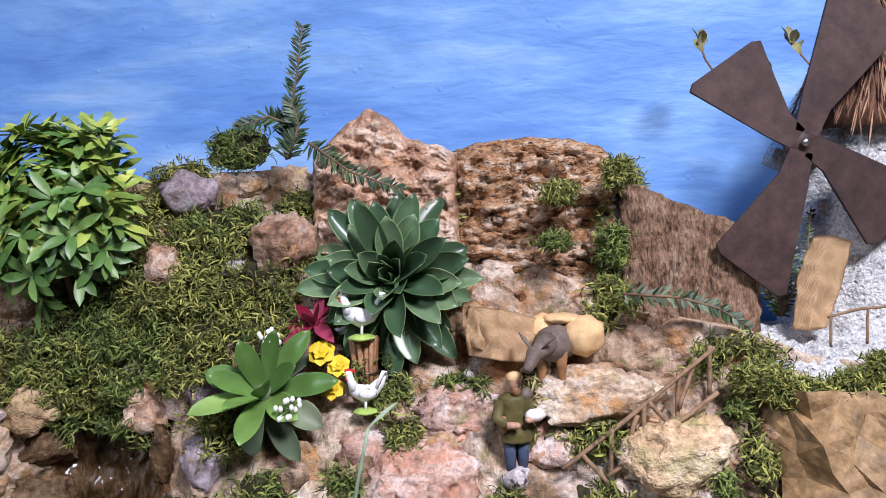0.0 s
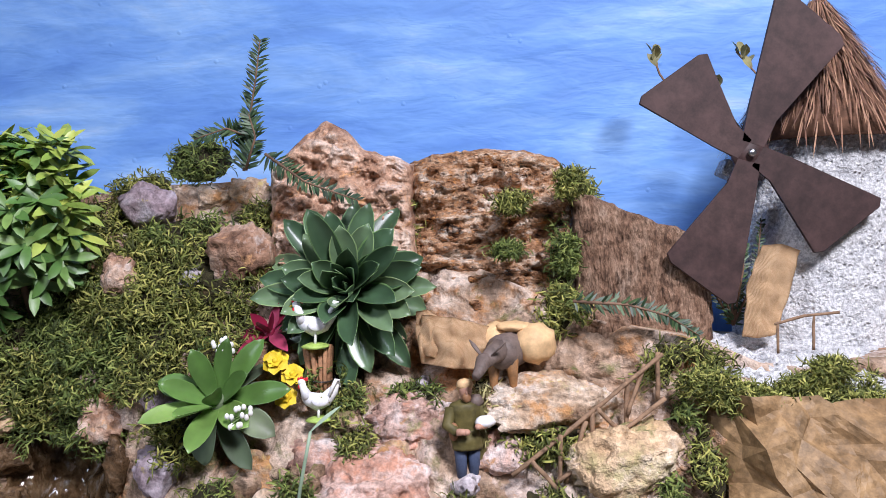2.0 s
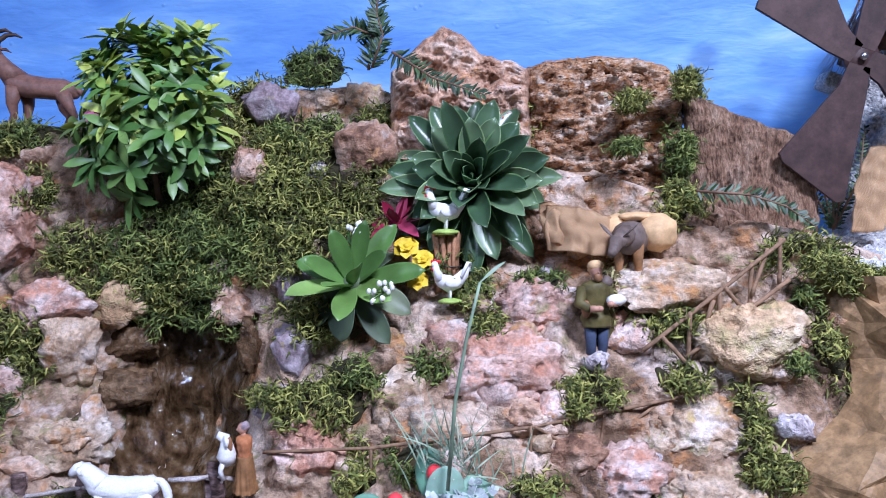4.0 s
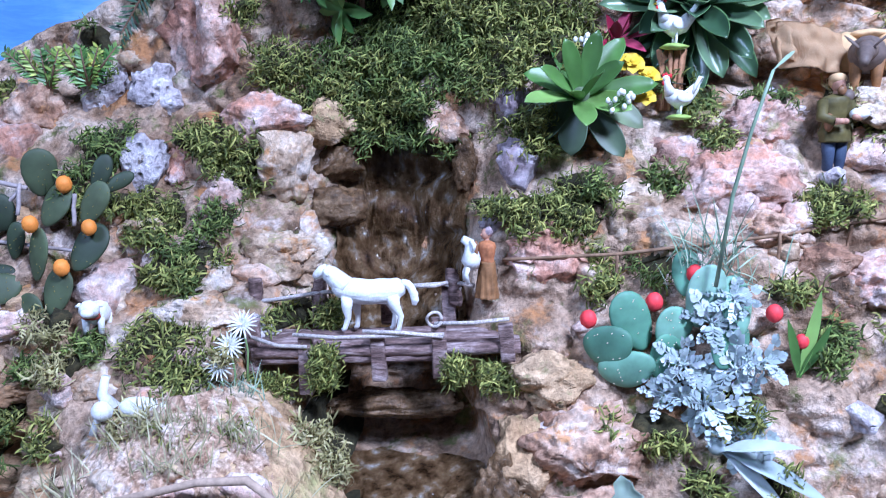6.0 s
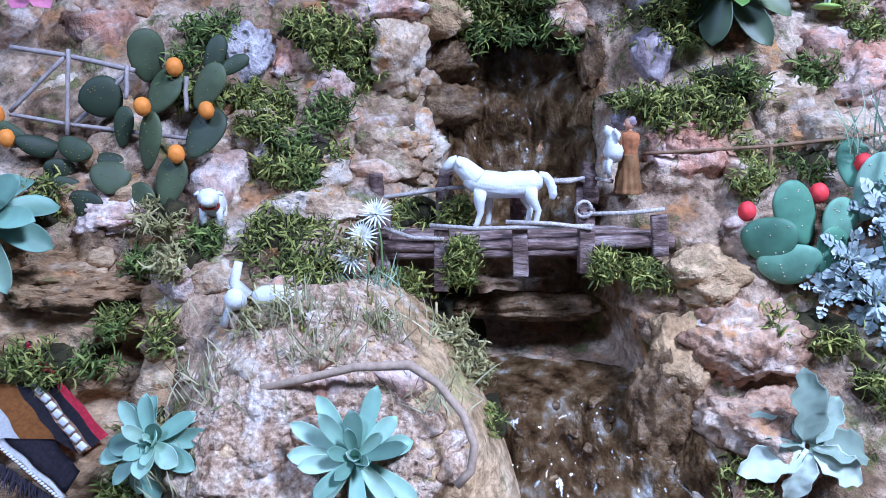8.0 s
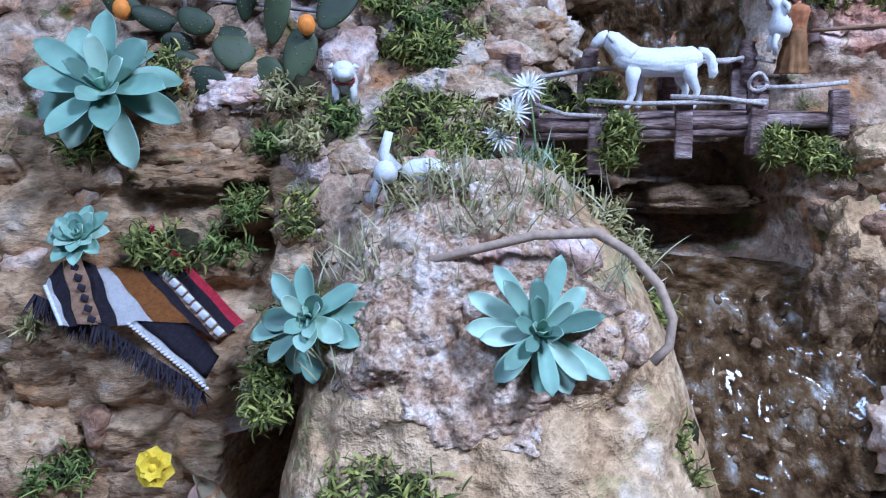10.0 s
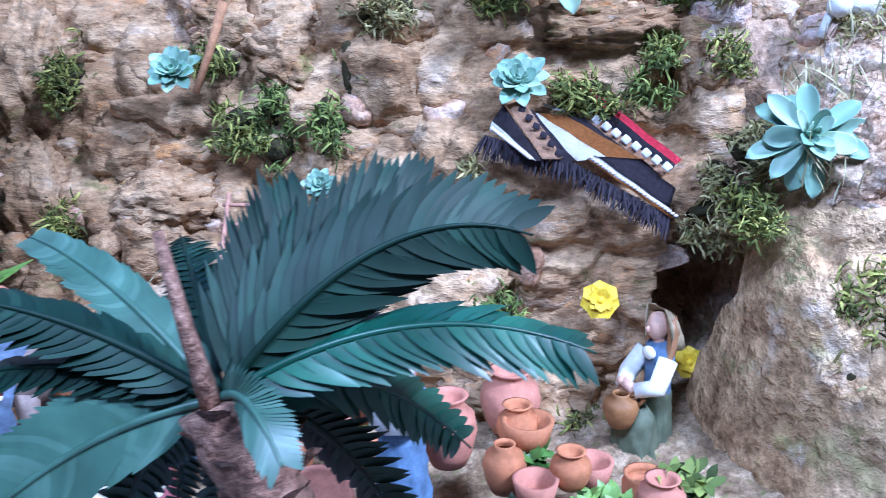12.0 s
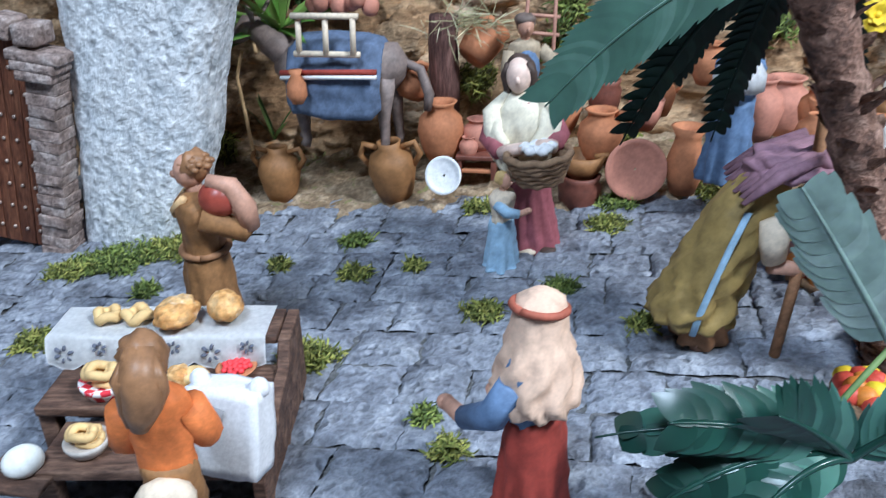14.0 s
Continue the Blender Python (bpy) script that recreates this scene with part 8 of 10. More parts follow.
bmesh.ops.solidify(shawl, geom=shawl.faces[:], thickness=0.008)
figurine((0.294, 0.168, 0.006), 0.121, -62, "seated woman figure with long hair, straw shawl and blue bodice", BLUE_C, GREENSKIRT, FACE_P, sleeve=PETAL_W, stout=0.74, arms=[((-0.10, -0.02, 0.74), (-0.14, -0.10, 0.60), (-0.06, -0.20, 0.56), (0.03, -0.20, 0.53)), ((0.10, -0.02, 0.74), (0.13, -0.11, 0.60), (0.05, -0.20, 0.57), (-0.04, -0.22, 0.60))], extras=[(GREENSKIRT, lap), (PETAL_W, ball(bmesh.new(), (0, -0.075, 0.76), (0.05, 0.03, 0.04))), (STRAWHAT, shawl)] + [(HAIR, b) for b in locks])


# ---- the paved square below the cliff ----
PAVE = surface("paving_stone", [(0.3, (0.11, 0.115, 0.135)), (0.46, (0.225, 0.24, 0.285)), (0.58, (0.31, 0.33, 0.38)), (0.72, (0.46, 0.48, 0.53))], 45, 5, 0.75, 1.0, 0.005, ((0.52, 0.54, 0.57), 0.68), pits=0.6, patch=(((0.05, 0.05, 0.06), 0.62, 70),))
MORTAR = surface("joint_sand", [(0.3, (0.10, 0.105, 0.10)), (0.6, (0.20, 0.20, 0.21)), (0.8, (0.30, 0.30, 0.31))], 120, 4, 0.95, 0.9, 0.003, vary=False)
EARTH = surface("sandy_earth", [(0.3, (0.14, 0.09, 0.05)), (0.5, (0.32, 0.23, 0.14)), (0.7, (0.58, 0.46, 0.32))], 60, 5, 0.95, 0.9, 0.004, ((0.20, 0.20, 0.07), 0.58), vary=False)


def sheet(name, x0, x1, y0, y1, material, label, lift=0.0, amp=0.0015, n=(90, 80), category="ground", ragged=False):
    bm = bmesh.new()
    g = [[bm.verts.new((x0 + (x1 - x0) * i / n[0], y0 + (y1 - y0) * k / n[1], floor_z(x0 + (x1 - x0) * i / n[0]) + lift + amp * noise.fractal(Vector((i * 0.35, k * 0.35, lift * 99)), 0.9, 2.0, 3))) for k in range(n[1] + 1)] for i in range(n[0] + 1)]
    for a, c in zip(g, g[1:]):
        for k in range(n[1]):
            bm.faces.new((a[k], c[k], c[k + 1], a[k + 1]))
    if ragged:
        for v in bm.verts:
            d = v.co.y - y0 - 0.035 - 0.028 * noise.fractal(Vector((v.co.x * 22, v.co.y * 14, 2)), 0.8, 2.0, 4)
            v.co.z -= 0.03 * min(1.0, max(0.0, -d / 0.03)) - 0.10 * max(0.0, d - 0.02)
    return tagged(obj(name, bm, material), label, category, kind="structure")


pavement = sheet("pavement", -0.75, 0.45, -0.75, 0.30, MORTAR, "grey blue stone paving of the village square", -0.0035)
sheet("earth_bank", -0.42, 0.36, 0.05, 0.27, EARTH, "sandy earth along the foot of the cliff", 0.002, 0.004, (160, 60), ragged=True)

# the table of the diorama that carries everything
tagged(obj("platform", box(bmesh.new(), (2.6, 1.6, 0.78), pose(0.5, 0.02, -0.50)), paint("platform_cloth", (0.10, 0.09, 0.09), 0.9, 0.2, 20), smooth=False), "dark cloth covered platform under the model", "platform", kind="structure")

# white tower and studded door
bm = bmesh.new()
rings = []
for k in range(91):
    z = -0.04 + 0.54 * k / 90
    ring = []
    for i in range(110):
        t = 2 * math.pi * i / 110
        c, s = math.cos(t), math.sin(t)
        q = (abs(c) ** 3.2 + abs(s) ** 3.2) ** (-1 / 3.2)
        w = 1 + 0.04 * noise.noise(Vector((c * 1.5, s * 1.5, z * 5)))
        left, right = (float(np.interp(z, (-0.03, 0.0, 0.05, 0.10, 0.15, 0.19, 0.28, 0.5), e)) for e in ((-0.374, -0.369, -0.361, -0.355, -0.352, -0.353, -0.362, -0.38), (-0.280, -0.272, -0.252, -0.241, -0.226, -0.206, -0.170, -0.135)))
        p = Vector(((left + right) / 2 + 0.318 + c * q * (right - left) / 2 * w, s * q * 0.032 * w, z))
        d = 0.0022 * noise.fractal(Vector((c * q * 11, s * q * 11, z * 60)), 0.7, 2.0, 5)
        ring.append(bm.verts.new((p.x + c * d, p.y + s * d, z)))
    rings.append(ring)
for a, c in zip(rings, rings[1:]):
    for k in range(110):
        bm.faces.new((a[k], a[(k + 1) % 110], c[(k + 1) % 110], c[k]))
bm.faces.new(rings[-1])
tower = obj("white_tower", bm, WHITEWASH)
tower.location = (-0.318, 0.062, 0.0)
tagged(tower, "rough whitewashed tower wall of a village house", "tower")
BRICKY = surface("old_masonry", [(0.3, (0.16, 0.11, 0.09)), (0.5, (0.34, 0.26, 0.23)), (0.7, (0.52, 0.45, 0.42))], 50, 4, 0.9, 0.9, 0.004)
DOORWOOD = surface("door_wood", [(0.3, (0.09, 0.03, 0.015)), (0.5, (0.17, 0.06, 0.03)), (0.7, (0.25, 0.10, 0.05))], 40, 4, 0.6, 0.5, 0.002, stretch=(4, 4, 0.6))
gate = empty("studded_door", pose(-0.395, 0.022, -0.036, 0, 9, 0), "brown studded wooden door in a weathered stone frame", "door")
rngd = random.Random(2)
for k in range(17):
    z = 0.009 * k
    part("frame_stone", box(bmesh.new(), (0.022 + rngd.uniform(-0.002, 0.002), 0.022 + rngd.uniform(-0.002, 0.002), 0.0088), pose(0.012, 0.006, z + 0.004, rngd.uniform(-1, 1), rngd.uniform(-1.5, 1.5), rngd.uniform(-2, 2)), 0.0007), BRICKY, gate)
for k, (w, z) in enumerate(((0.034, 0.155), (0.028, 0.148), (0.04, 0.162))):
    part("capital", box(bmesh.new(), (w, 0.03, 0.008), pose(0.010, 0.005, z, 0, 0, 2), 0.002), BRICKY, gate)
for k in range(5):
    part("frame_stone", box(bmesh.new(), (0.018, 0.026, 0.016), pose(0.004 - 0.02 * k, 0.006, 0.176 + 0.002 * (k % 2), 0, rngd.uniform(-8, 8), 0), 0.003), BRICKY, gate)
for k in range(6):
    part("board", box(bmesh.new(), (0.0128, 0.006, 0.168), pose(-0.006 - 0.0132 * k, 0.010, 0.084), 0.0008), DOORWOOD, gate)
STUD = paint("stud_brass", (0.60, 0.48, 0.40), 0.4, 0.1, metal=0.6)
for i in range(7):
    for k in range(8):
        part("stud", ball(bmesh.new(), (-0.008 - 0.0108 * i, 0.0062, 0.014 + 0.019 * k), (0.0016, 0.0012, 0.0016), sub=2), STUD, gate)

CYPRESS = leafy("cypress_needles", (0.055, 0.13, 0.035), (0.15, 0.25, 0.08), 0.5, 50, island=0.5)
sprigp = [(-0.222, 0.175, 0.13), (-0.206, 0.17, 0.21), (-0.19, 0.165, 0.29), (-0.176, 0.165, 0.37)]
for k in range(6):
    sprig("cypress_branch", [tuple(Vector(p) + Vector((0.006 * (k - 2.5), 0.004 * (k % 3), 0.006 * (k % 2)))) for p in sprigp], 0.022, 90, CYPRESS, "tall green cypress twig beside the white tower", 40 + k)
LEAF_SPIKY = leafy("leaf_bright_green", (0.17, 0.34, 0.06), (0.42, 0.58, 0.16), 0.4, 40, single=True)
rosette("agave", (-0.224, 0.150, 0.118), (0.0, -0.35, 0.95), [(9, 8, 0.062, 0.010, 0.3), (10, 34, 0.070, 0.010, 0.15), (8, 62, 0.074, 0.009, 0.05)], LEAF_SPIKY, "bright green spiky plant behind the laden donkey", "plant", 21, 0.3, 0.35, 0.2)
rosette("agave", (-0.232, 0.130, 0.030), (0, -0.3, 1), [(4, 60, 0.04, 0.004, 0.2), (3, 75, 0.04, 0.004, 0.1)], LEAF_MID, "thin green shoots beside the clay jug", "plant", 22, 0.3, 0.3, 0.2)

# laden donkey
PACK = paint("pack_blue", (0.12, 0.16, 0.25), 0.8, 0.35, 120, 0.4)
bmp = bmesh.new()
rings = []
for x, hw, top, bot in ((-0.36, 0.24, 0.74, 0.36), (-0.3, 0.28, 0.80, 0.30), (0.0, 0.30, 0.82, 0.27), (0.3, 0.28, 0.80, 0.28), (0.36, 0.24, 0.74, 0.34)):
    rings.append([bmp.verts.new((sx * hw * (0.5 if z > 0.7 else 1), x, z)) for sx, z in ((-1, bot), (-1, 0.5), (-1, top), (0, top + 0.03), (1, top), (1, 0.5), (1, bot))])
for a, c in zip(rings, rings[1:]):
    for k in range(6):
        bmp.faces.new((a[k], a[k + 1], c[k + 1], c[k]))
bmesh.ops.subdivide_edges(bmp, edges=bmp.edges[:], cuts=4, use_grid_fill=True)
for v in bmp.verts:
    v.co += Vector((v.co.x, 0, 0)).normalized() * 0.03 * noise.noise(v.co * 9) + Vector((0, 0, 0.02 * noise.noise(v.co * 7)))
bmesh.ops.solidify(bmp, geom=bmp.faces[:], thickness=0.02)
CLAY = paint("terracotta", (0.47, 0.19, 0.085), 0.75, 0.2, 100, 0.3)
CLAY_B = paint("brown_clay", (0.29, 0.14, 0.05), 0.6, 0.25, 100, 0.3)
CLAY_D = paint("dark_clay", (0.17, 0.06, 0.04), 0.5, 0.3, 100, 0.3)
CLAY_P = paint("pink_clay", (0.52, 0.23, 0.16), 0.8, 0.15, 100, 0.3)
rack = bmesh.new()
for x0, z0, x1, z1 in ((-0.2, 0.86, -0.2, 1.12), (0.0, 0.86, 0.0, 1.12), (0.2, 0.86, 0.2, 1.12), (-0.24, 1.12, 0.24, 1.12), (-0.24, 0.86, 0.24, 0.86)):
    tube(rack, [(0.30, x0, z0 - 0.12), (0.27, x1, z1 - 0.12)], 0.022, 6)
stripe = bmesh.new()
tube(stripe, [(0.30, -0.36, 0.60), (0.315, 0.0, 0.62), (0.30, 0.36, 0.63)], 0.02, 6)
stripe2 = bmesh.new()
tube(stripe2, [(0.305, -0.36, 0.565), (0.32, 0.0, 0.585), (0.305, 0.36, 0.595)], 0.016, 6)
jugb = bmesh.new()
lathe(jugb, [(0.04, 0.0), (0.075, 0.06), (0.07, 0.14), (0.035, 0.2), (0.05, 0.24)], 14, Matrix.Translation((0.36, -0.22, 0.40)))
DONKEY_G = paint("ash_grey_fur", (0.22, 0.17, 0.15), 0.6, 0.35)
beast((-0.163, 0.116, 0.033), 0.108, -94, DONKEY_G, "grey donkey figure laden with blue packs and jars", "donkey", "donkey", neck=40, leg=0.44, head=0.2, ears=0.14, tail=0.3, extras=[(PACK, bmp, "pack"), (CREAM, rack, "rack"), *[(CLAY_P, ball(bmesh.new(), (-0.1 + 0.05 * (k % 2), -0.21 + 0.07 * k, 1.02 + 0.03 * (k % 3)), (0.09, 0.07, 0.08), rough=0.2, seed=k), "jar") for k in range(7)], (RED, stripe, "trim"), (WHITE, stripe2, "trim"), (CLAY, jugb, "jug"), (TAN, tube(bmesh.new(), [(-0.12, -0.62, 0.72), (0, -0.7, 0.8), (0.12, -0.62, 0.7)], 0.016, 6), "halter")])
tagged(obj("lead_rope", tube(bmesh.new(), [(-0.250, 0.125, 0.106), (-0.255, 0.120, 0.085), (-0.250, 0.115, 0.058), (-0.245, 0.110, 0.025)], 0.0016, 7), TAN), "tan rope hanging from the donkey", "rope")


def pot(at, r, h, material, label, shape="jar", handles=0, tilt=(0, 0), name="clay_pot"):
    """A turned clay pot with an open rim and ear handles."""
    P = {"jar": [(0.62, 0), (0.82, 0.18), (1.0, 0.5), (0.9, 0.72), (0.55, 0.86), (0.58, 0.94), (0.72, 1.0)], "jug": [(0.6, 0), (0.8, 0.2), (1.0, 0.55), (0.85, 0.78), (0.45, 0.9), (0.5, 1.0)], "pot": [(0.8, 0), (0.95, 0.3), (1.0, 0.7), (0.85, 0.85), (0.95, 1.0)], "vase": [(0.6, 0), (0.85, 0.25), (0.9, 0.5), (0.65, 0.75), (0.6, 0.85), (0.85, 1.0)], "bowl": [(0.45, 0), (0.8, 0.4), (1.0, 1.0)]}[shape]
    bm = bmesh.new()
    prof = [(r * a, h * z) for a, z in P]
    inner = [(x * 0.82, z) for x, z in prof[::-1][:3]] + [(0.001, prof[-3][1] * 0.8)]
    lathe(bm, [(0.001, 0)] + prof + inner, 26, closed=False)
    ob = obj(name, bm, material)
    ob.matrix_world = pose(*at, tilt[0], tilt[1], 0)
    for k in range(handles):
        s = (1, -1)[k]
        part("handle", tube(bmesh.new(), [(s * r * 0.5, 0, h * 0.9), (s * r * 1.05, 0, h * 0.97), (s * r * 1.25, 0, h * 0.78), (s * r * 0.92, 0, h * 0.6)], r * 0.13, 8), material, ob)
    return tagged(ob, label, "pot", "clay pots of the potter")


def dish(at, r, material, label, tilt, rings=2):
    bm = bmesh.new()
    prof = [(0.001, 0.0), (r * 0.6, 0.0), (r * 0.85, r * 0.10), (r, r * 0.2), (r * 0.98, r * 0.25), (r * 0.82, r * 0.16), (r * 0.62, r * 0.08)] + ([(r * 0.4, r * 0.11), (r * 0.3, r * 0.07)] if rings > 1 else []) + [(0.001, r * 0.07)]
    lathe(bm, prof, 32, closed=False)
    ob = obj("clay_plate", bm, material)
    ob.matrix_world = pose(*at, *tilt)
    return tagged(ob, label, "plate")


pot((-0.225, 0.114, -0.020), 0.0185, 0.048, CLAY_B, "brown two handled clay jug beside the donkey", "jug", 2)
pot((-0.120, 0.103, -0.011), 0.020, 0.053, CLAY_B, "brown handled clay jug leaning beside the pots", "jug", 2, (6, -4))
pot((-0.085, 0.125, 0.020), 0.0195, 0.048, CLAY, "large orange terracotta jar with a wide neck", "jar")
pot((-0.054, 0.130, 0.027), 0.014, 0.026, CLAY_P, "small pinkish clay jar on the stand", "jar")
pot((-0.061, 0.118, 0.024), 0.008, 0.017, CLAY_P, "tiny pinkish clay jar on the stand", "jar")
pot((0.012, 0.125, 0.046), 0.017, 0.036, CLAY, "orange terracotta jar behind the woman", "jar")
pot((0.044, 0.110, 0.027), 0.018, 0.042, CLAY, "orange terracotta jar with two dark holes", "jar", 1)
pot((0.047, 0.145, 0.057), 0.0135, 0.027, CLAY_D, "dark red clay pot behind the jars", "pot")
pot((0.030, 0.085, -0.004), 0.017, 0.028, CLAY_D, "dark glazed clay pot on the paving", "pot")
pot((0.031, 0.090, 0.019), 0.018, 0.020, CLAY_B, "brown handled clay basin on a pot", "bowl", 2)
pot((0.107, 0.085, 0.013), 0.0155, 0.052, CLAY, "tall orange terracotta vase", "vase")
pot((0.077, 0.110, 0.054), 0.014, 0.024, CLAY_P, "small pinkish clay pot among the jars", "bowl")
pot((0.089, 0.130, 0.060), 0.012, 0.03, CLAY, "small orange clay jug among the jars", "jug", 1)
pot((0.118, 0.100, 0.093), 0.014, 0.03, CLAY, "orange clay jar behind the veiled woman", "jar")
pot((0.152, 0.085, 0.057), 0.018, 0.045, CLAY_P, "pinkish clay jar behind the old man", "jar")
pot((0.200, 0.080, 0.069), 0.016, 0.02, CLAY, "orange clay bowl on the earth bank", "bowl")
pot((0.266, 0.150, 0.050), 0.0125, 0.024, CLAY_B, "brown clay jug in the seated woman's lap", "jug", 1)
pot((0.191, 0.165, 0.038), 0.022, 0.046, CLAY_P, "round pinkish clay jar below the cave", "jar")
dish((-0.076, 0.082, 0.020), 0.0155, WHITE, "white glazed plate leaning on a jug", (72, 0, -14))
dish((0.070, 0.080, 0.032), 0.0235, CLAY_P, "large round terracotta plate leaning on the jars", (78, 0, 8), 1)
dish((0.202, 0.060, 0.047), 0.013, CLAY_P, "small pinkish clay plate leaning on the bank", (70, 0, 20))
stand = empty("pot_stand", Matrix.Translation((-0.054, 0.120, 0.007)), "low brown clay stand under small jars", "stand")
part("top", box(bmesh.new(), (0.034, 0.022, 0.004), pose(0, 0, 0.018), 0.001), CLAY_D, stand)
for x in (-0.014, 0.014):
    part("leg", box(bmesh.new(), (0.004, 0.02, 0.018), pose(x, 0, 0.008), 0.0008), CLAY_D, stand)
part("shelf", box(bmesh.new(), (0.028, 0.018, 0.003), pose(0, 0, 0.006), 0.0008), CLAY, stand)
post = empty("wooden_post", Matrix.Translation((-0.086, 0.150, 0.057)), "thick dark wooden post hung with clay pots", "post")
part("trunk", tube(bmesh.new(), [(0, 0, -0.01), (0.001, 0, 0.02), (0, 0, 0.052), (0.001, 0, 0.075)], [0.0135, 0.0128, 0.0122, 0.0118], 12), surface("post_wood", [(0.3, (0.06, 0.025, 0.02)), (0.6, (0.16, 0.08, 0.065)), (0.8, (0.26, 0.15, 0.12))], 60, 4, 0.8, 0.8, 0.002, stretch=(2, 2, 0.3)), post)
pot((-0.104, 0.140, 0.071), 0.0155, 0.034, CLAY, "orange clay jug hanging on the post", "jug", 1, (40, -25))
pot((-0.063, 0.145, 0.099), 0.016, 0.034, CLAY, "orange clay bowl hanging on the post", "pot", 0, (-30, 40))
grass("straw", (-0.066, 0.150, 0.124), 0.014, 110, 0.035, STRAW, "nest of loose straw on the bank", 9, 0.0009, (0.2, -0.5, 0.2), 1.0)
ladder = empty("ladder", Matrix(), "small pinkish wooden ladder leaning on the cliff", "ladder")
LADDERW = paint("ladder_wood", (0.50, 0.27, 0.20), 0.8, 0.25, 120, 0.4)
la, lc, lb, ld = Vector((-0.021, 0.155, 0.098)), Vector((0.004, 0.155, 0.096)), Vector((-0.015, 0.205, 0.203)), Vector((0.004, 0.205, 0.203))
for a, c in ((la, lb), (lc, ld)):
    part("rail", tube(bmesh.new(), [a - (c - a) * 0.1, a.lerp(c, 0.5), c], 0.0017, 7), LADDERW, ladder)
for k in range(8):
    f = (k + 0.4) / 8
    p, q = la.lerp(lb, f), lc.lerp(ld, f)
    part("rung", tube(bmesh.new(), [p + (p - q) * 0.18, q + (q - p) * 0.18], 0.0015, 7), LADDERW, ladder)

# villagers
POTTER = paint("potter_cloth", (0.40, 0.32, 0.22), 0.7, 0.3)
basket = bmesh.new()
for k in range(6):
    tube(basket, [(0.09 + (0.10 + 0.010 * k) * math.cos(t), -0.22 + (0.10 + 0.01 * k) * math.sin(t), 0.47 + 0.024 * k + 0.006 * math.sin(t * 9 + k * 2)) for t in (2 * math.pi * i / 28 for i in range(29))], 0.018, 6)
lathe(basket, [(0.001, 0), (0.095, 0), (0.135, 0.12)], 16, Matrix.Translation((0.09, -0.22, 0.46)) @ Matrix.Diagonal((1, 0.75, 1, 1)), False)
eggs = bmesh.new()
for k in range(12):
    ball(eggs, (0.09 + 0.08 * math.cos(k * 2.4) * (0.4 + 0.05 * k), -0.22 + 0.08 * math.sin(k * 2.4) * (0.4 + 0.05 * k), 0.62), (0.035, 0.035, 0.025), sub=1)
shawl = gown([(0.155, 0.52), (0.17, 0.58), (0.165, 0.68), (0.135, 0.77), (0.065, 0.83)], 11, 0.3, 1.0, 0.75)
WICKER = paint("wicker", (0.30, 0.19, 0.11), 0.8, 0.35, 200, 0.6)
FACE = paint("porcelain_face", (0.80, 0.60, 0.50), 0.45, 0.08)
SHAWL = paint("shawl_wool", (0.84, 0.77, 0.60), 0.7, 0.15)
veilb = bmesh.new()
for k in range(9):
    s = -1 if k % 2 else 1
    f = k / 8
    tube(veilb, [(s * 0.05, 0.0, 0.84), (s * (0.12 + 0.04 * f), -0.02 - 0.04 * f, 0.78 - 0.03 * f), (s * (0.11 + 0.05 * f), -0.09, 0.66 - 0.06 * f), (s * 0.05, -0.15, 0.58 - 0.02 * k), (-s * 0.03, -0.15, 0.54 - 0.01 * k)], [0.02, 0.034, 0.034, 0.03, 0.012], 8)
locks = ball(bmesh.new(), (0, 0.028, 0.915), (0.076, 0.070, 0.095), sub=3, rough=0.12, seed=2, freq=6)
for s in (-1, 1):
    tube(locks, [(s * 0.045, -0.03, 0.975), (s * 0.068, -0.03, 0.92), (s * 0.062, -0.015, 0.85), (s * 0.055, 0.0, 0.80)], [0.018, 0.022, 0.020, 0.010], 8)
figurine((-0.002, 0.010, -0.004), 0.135, -4, "woman figure with cream shawl, rose dress and egg basket", ROSE, ROSE, FACE, arms=[((-0.12, 0, 0.74), (-0.16, -0.06, 0.62), (-0.10, -0.15, 0.58), (0.02, -0.19, 0.61)), ((0.12, 0, 0.74), (0.17, -0.06, 0.62), (0.16, -0.15, 0.60), (0.10, -0.19, 0.62))], stout=0.82, extras=[(FACE, ball(bmesh.new(), (-0.004, -0.040, 0.912), (0.056, 0.050, 0.078), sub=3)), (SHAWL, gown([(0.148, 0.54), (0.150, 0.60), (0.145, 0.68), (0.12, 0.77), (0.055, 0.84)], 11, 0.22, 1.0, 0.72)), (SHAWL, veilb), (DARKHAIR, locks), (WICKER, basket), (WHITE, eggs), (CREAM, ball(bmesh.new(), (-0.02, -0.07, 0.02), (0.06, 0.07, 0.02))), (DARKHAIR, ball(bmesh.new(), (0.08, -0.07, 0.02), (0.05, 0.06, 0.02)))], tilt=-6)
figurine((-0.022, -0.023, -0.002), 0.066, 70, "little boy figure in blue clinging to the woman", CREAM, SKY_C, SKIN, hair=BLOND, arms=[((-0.14, 0, 0.72), (-0.16, -0.12, 0.66), (-0.1, -0.22, 0.64), (-0.06, -0.3, 0.68))], sleeve=SKY_C, stout=1.25)
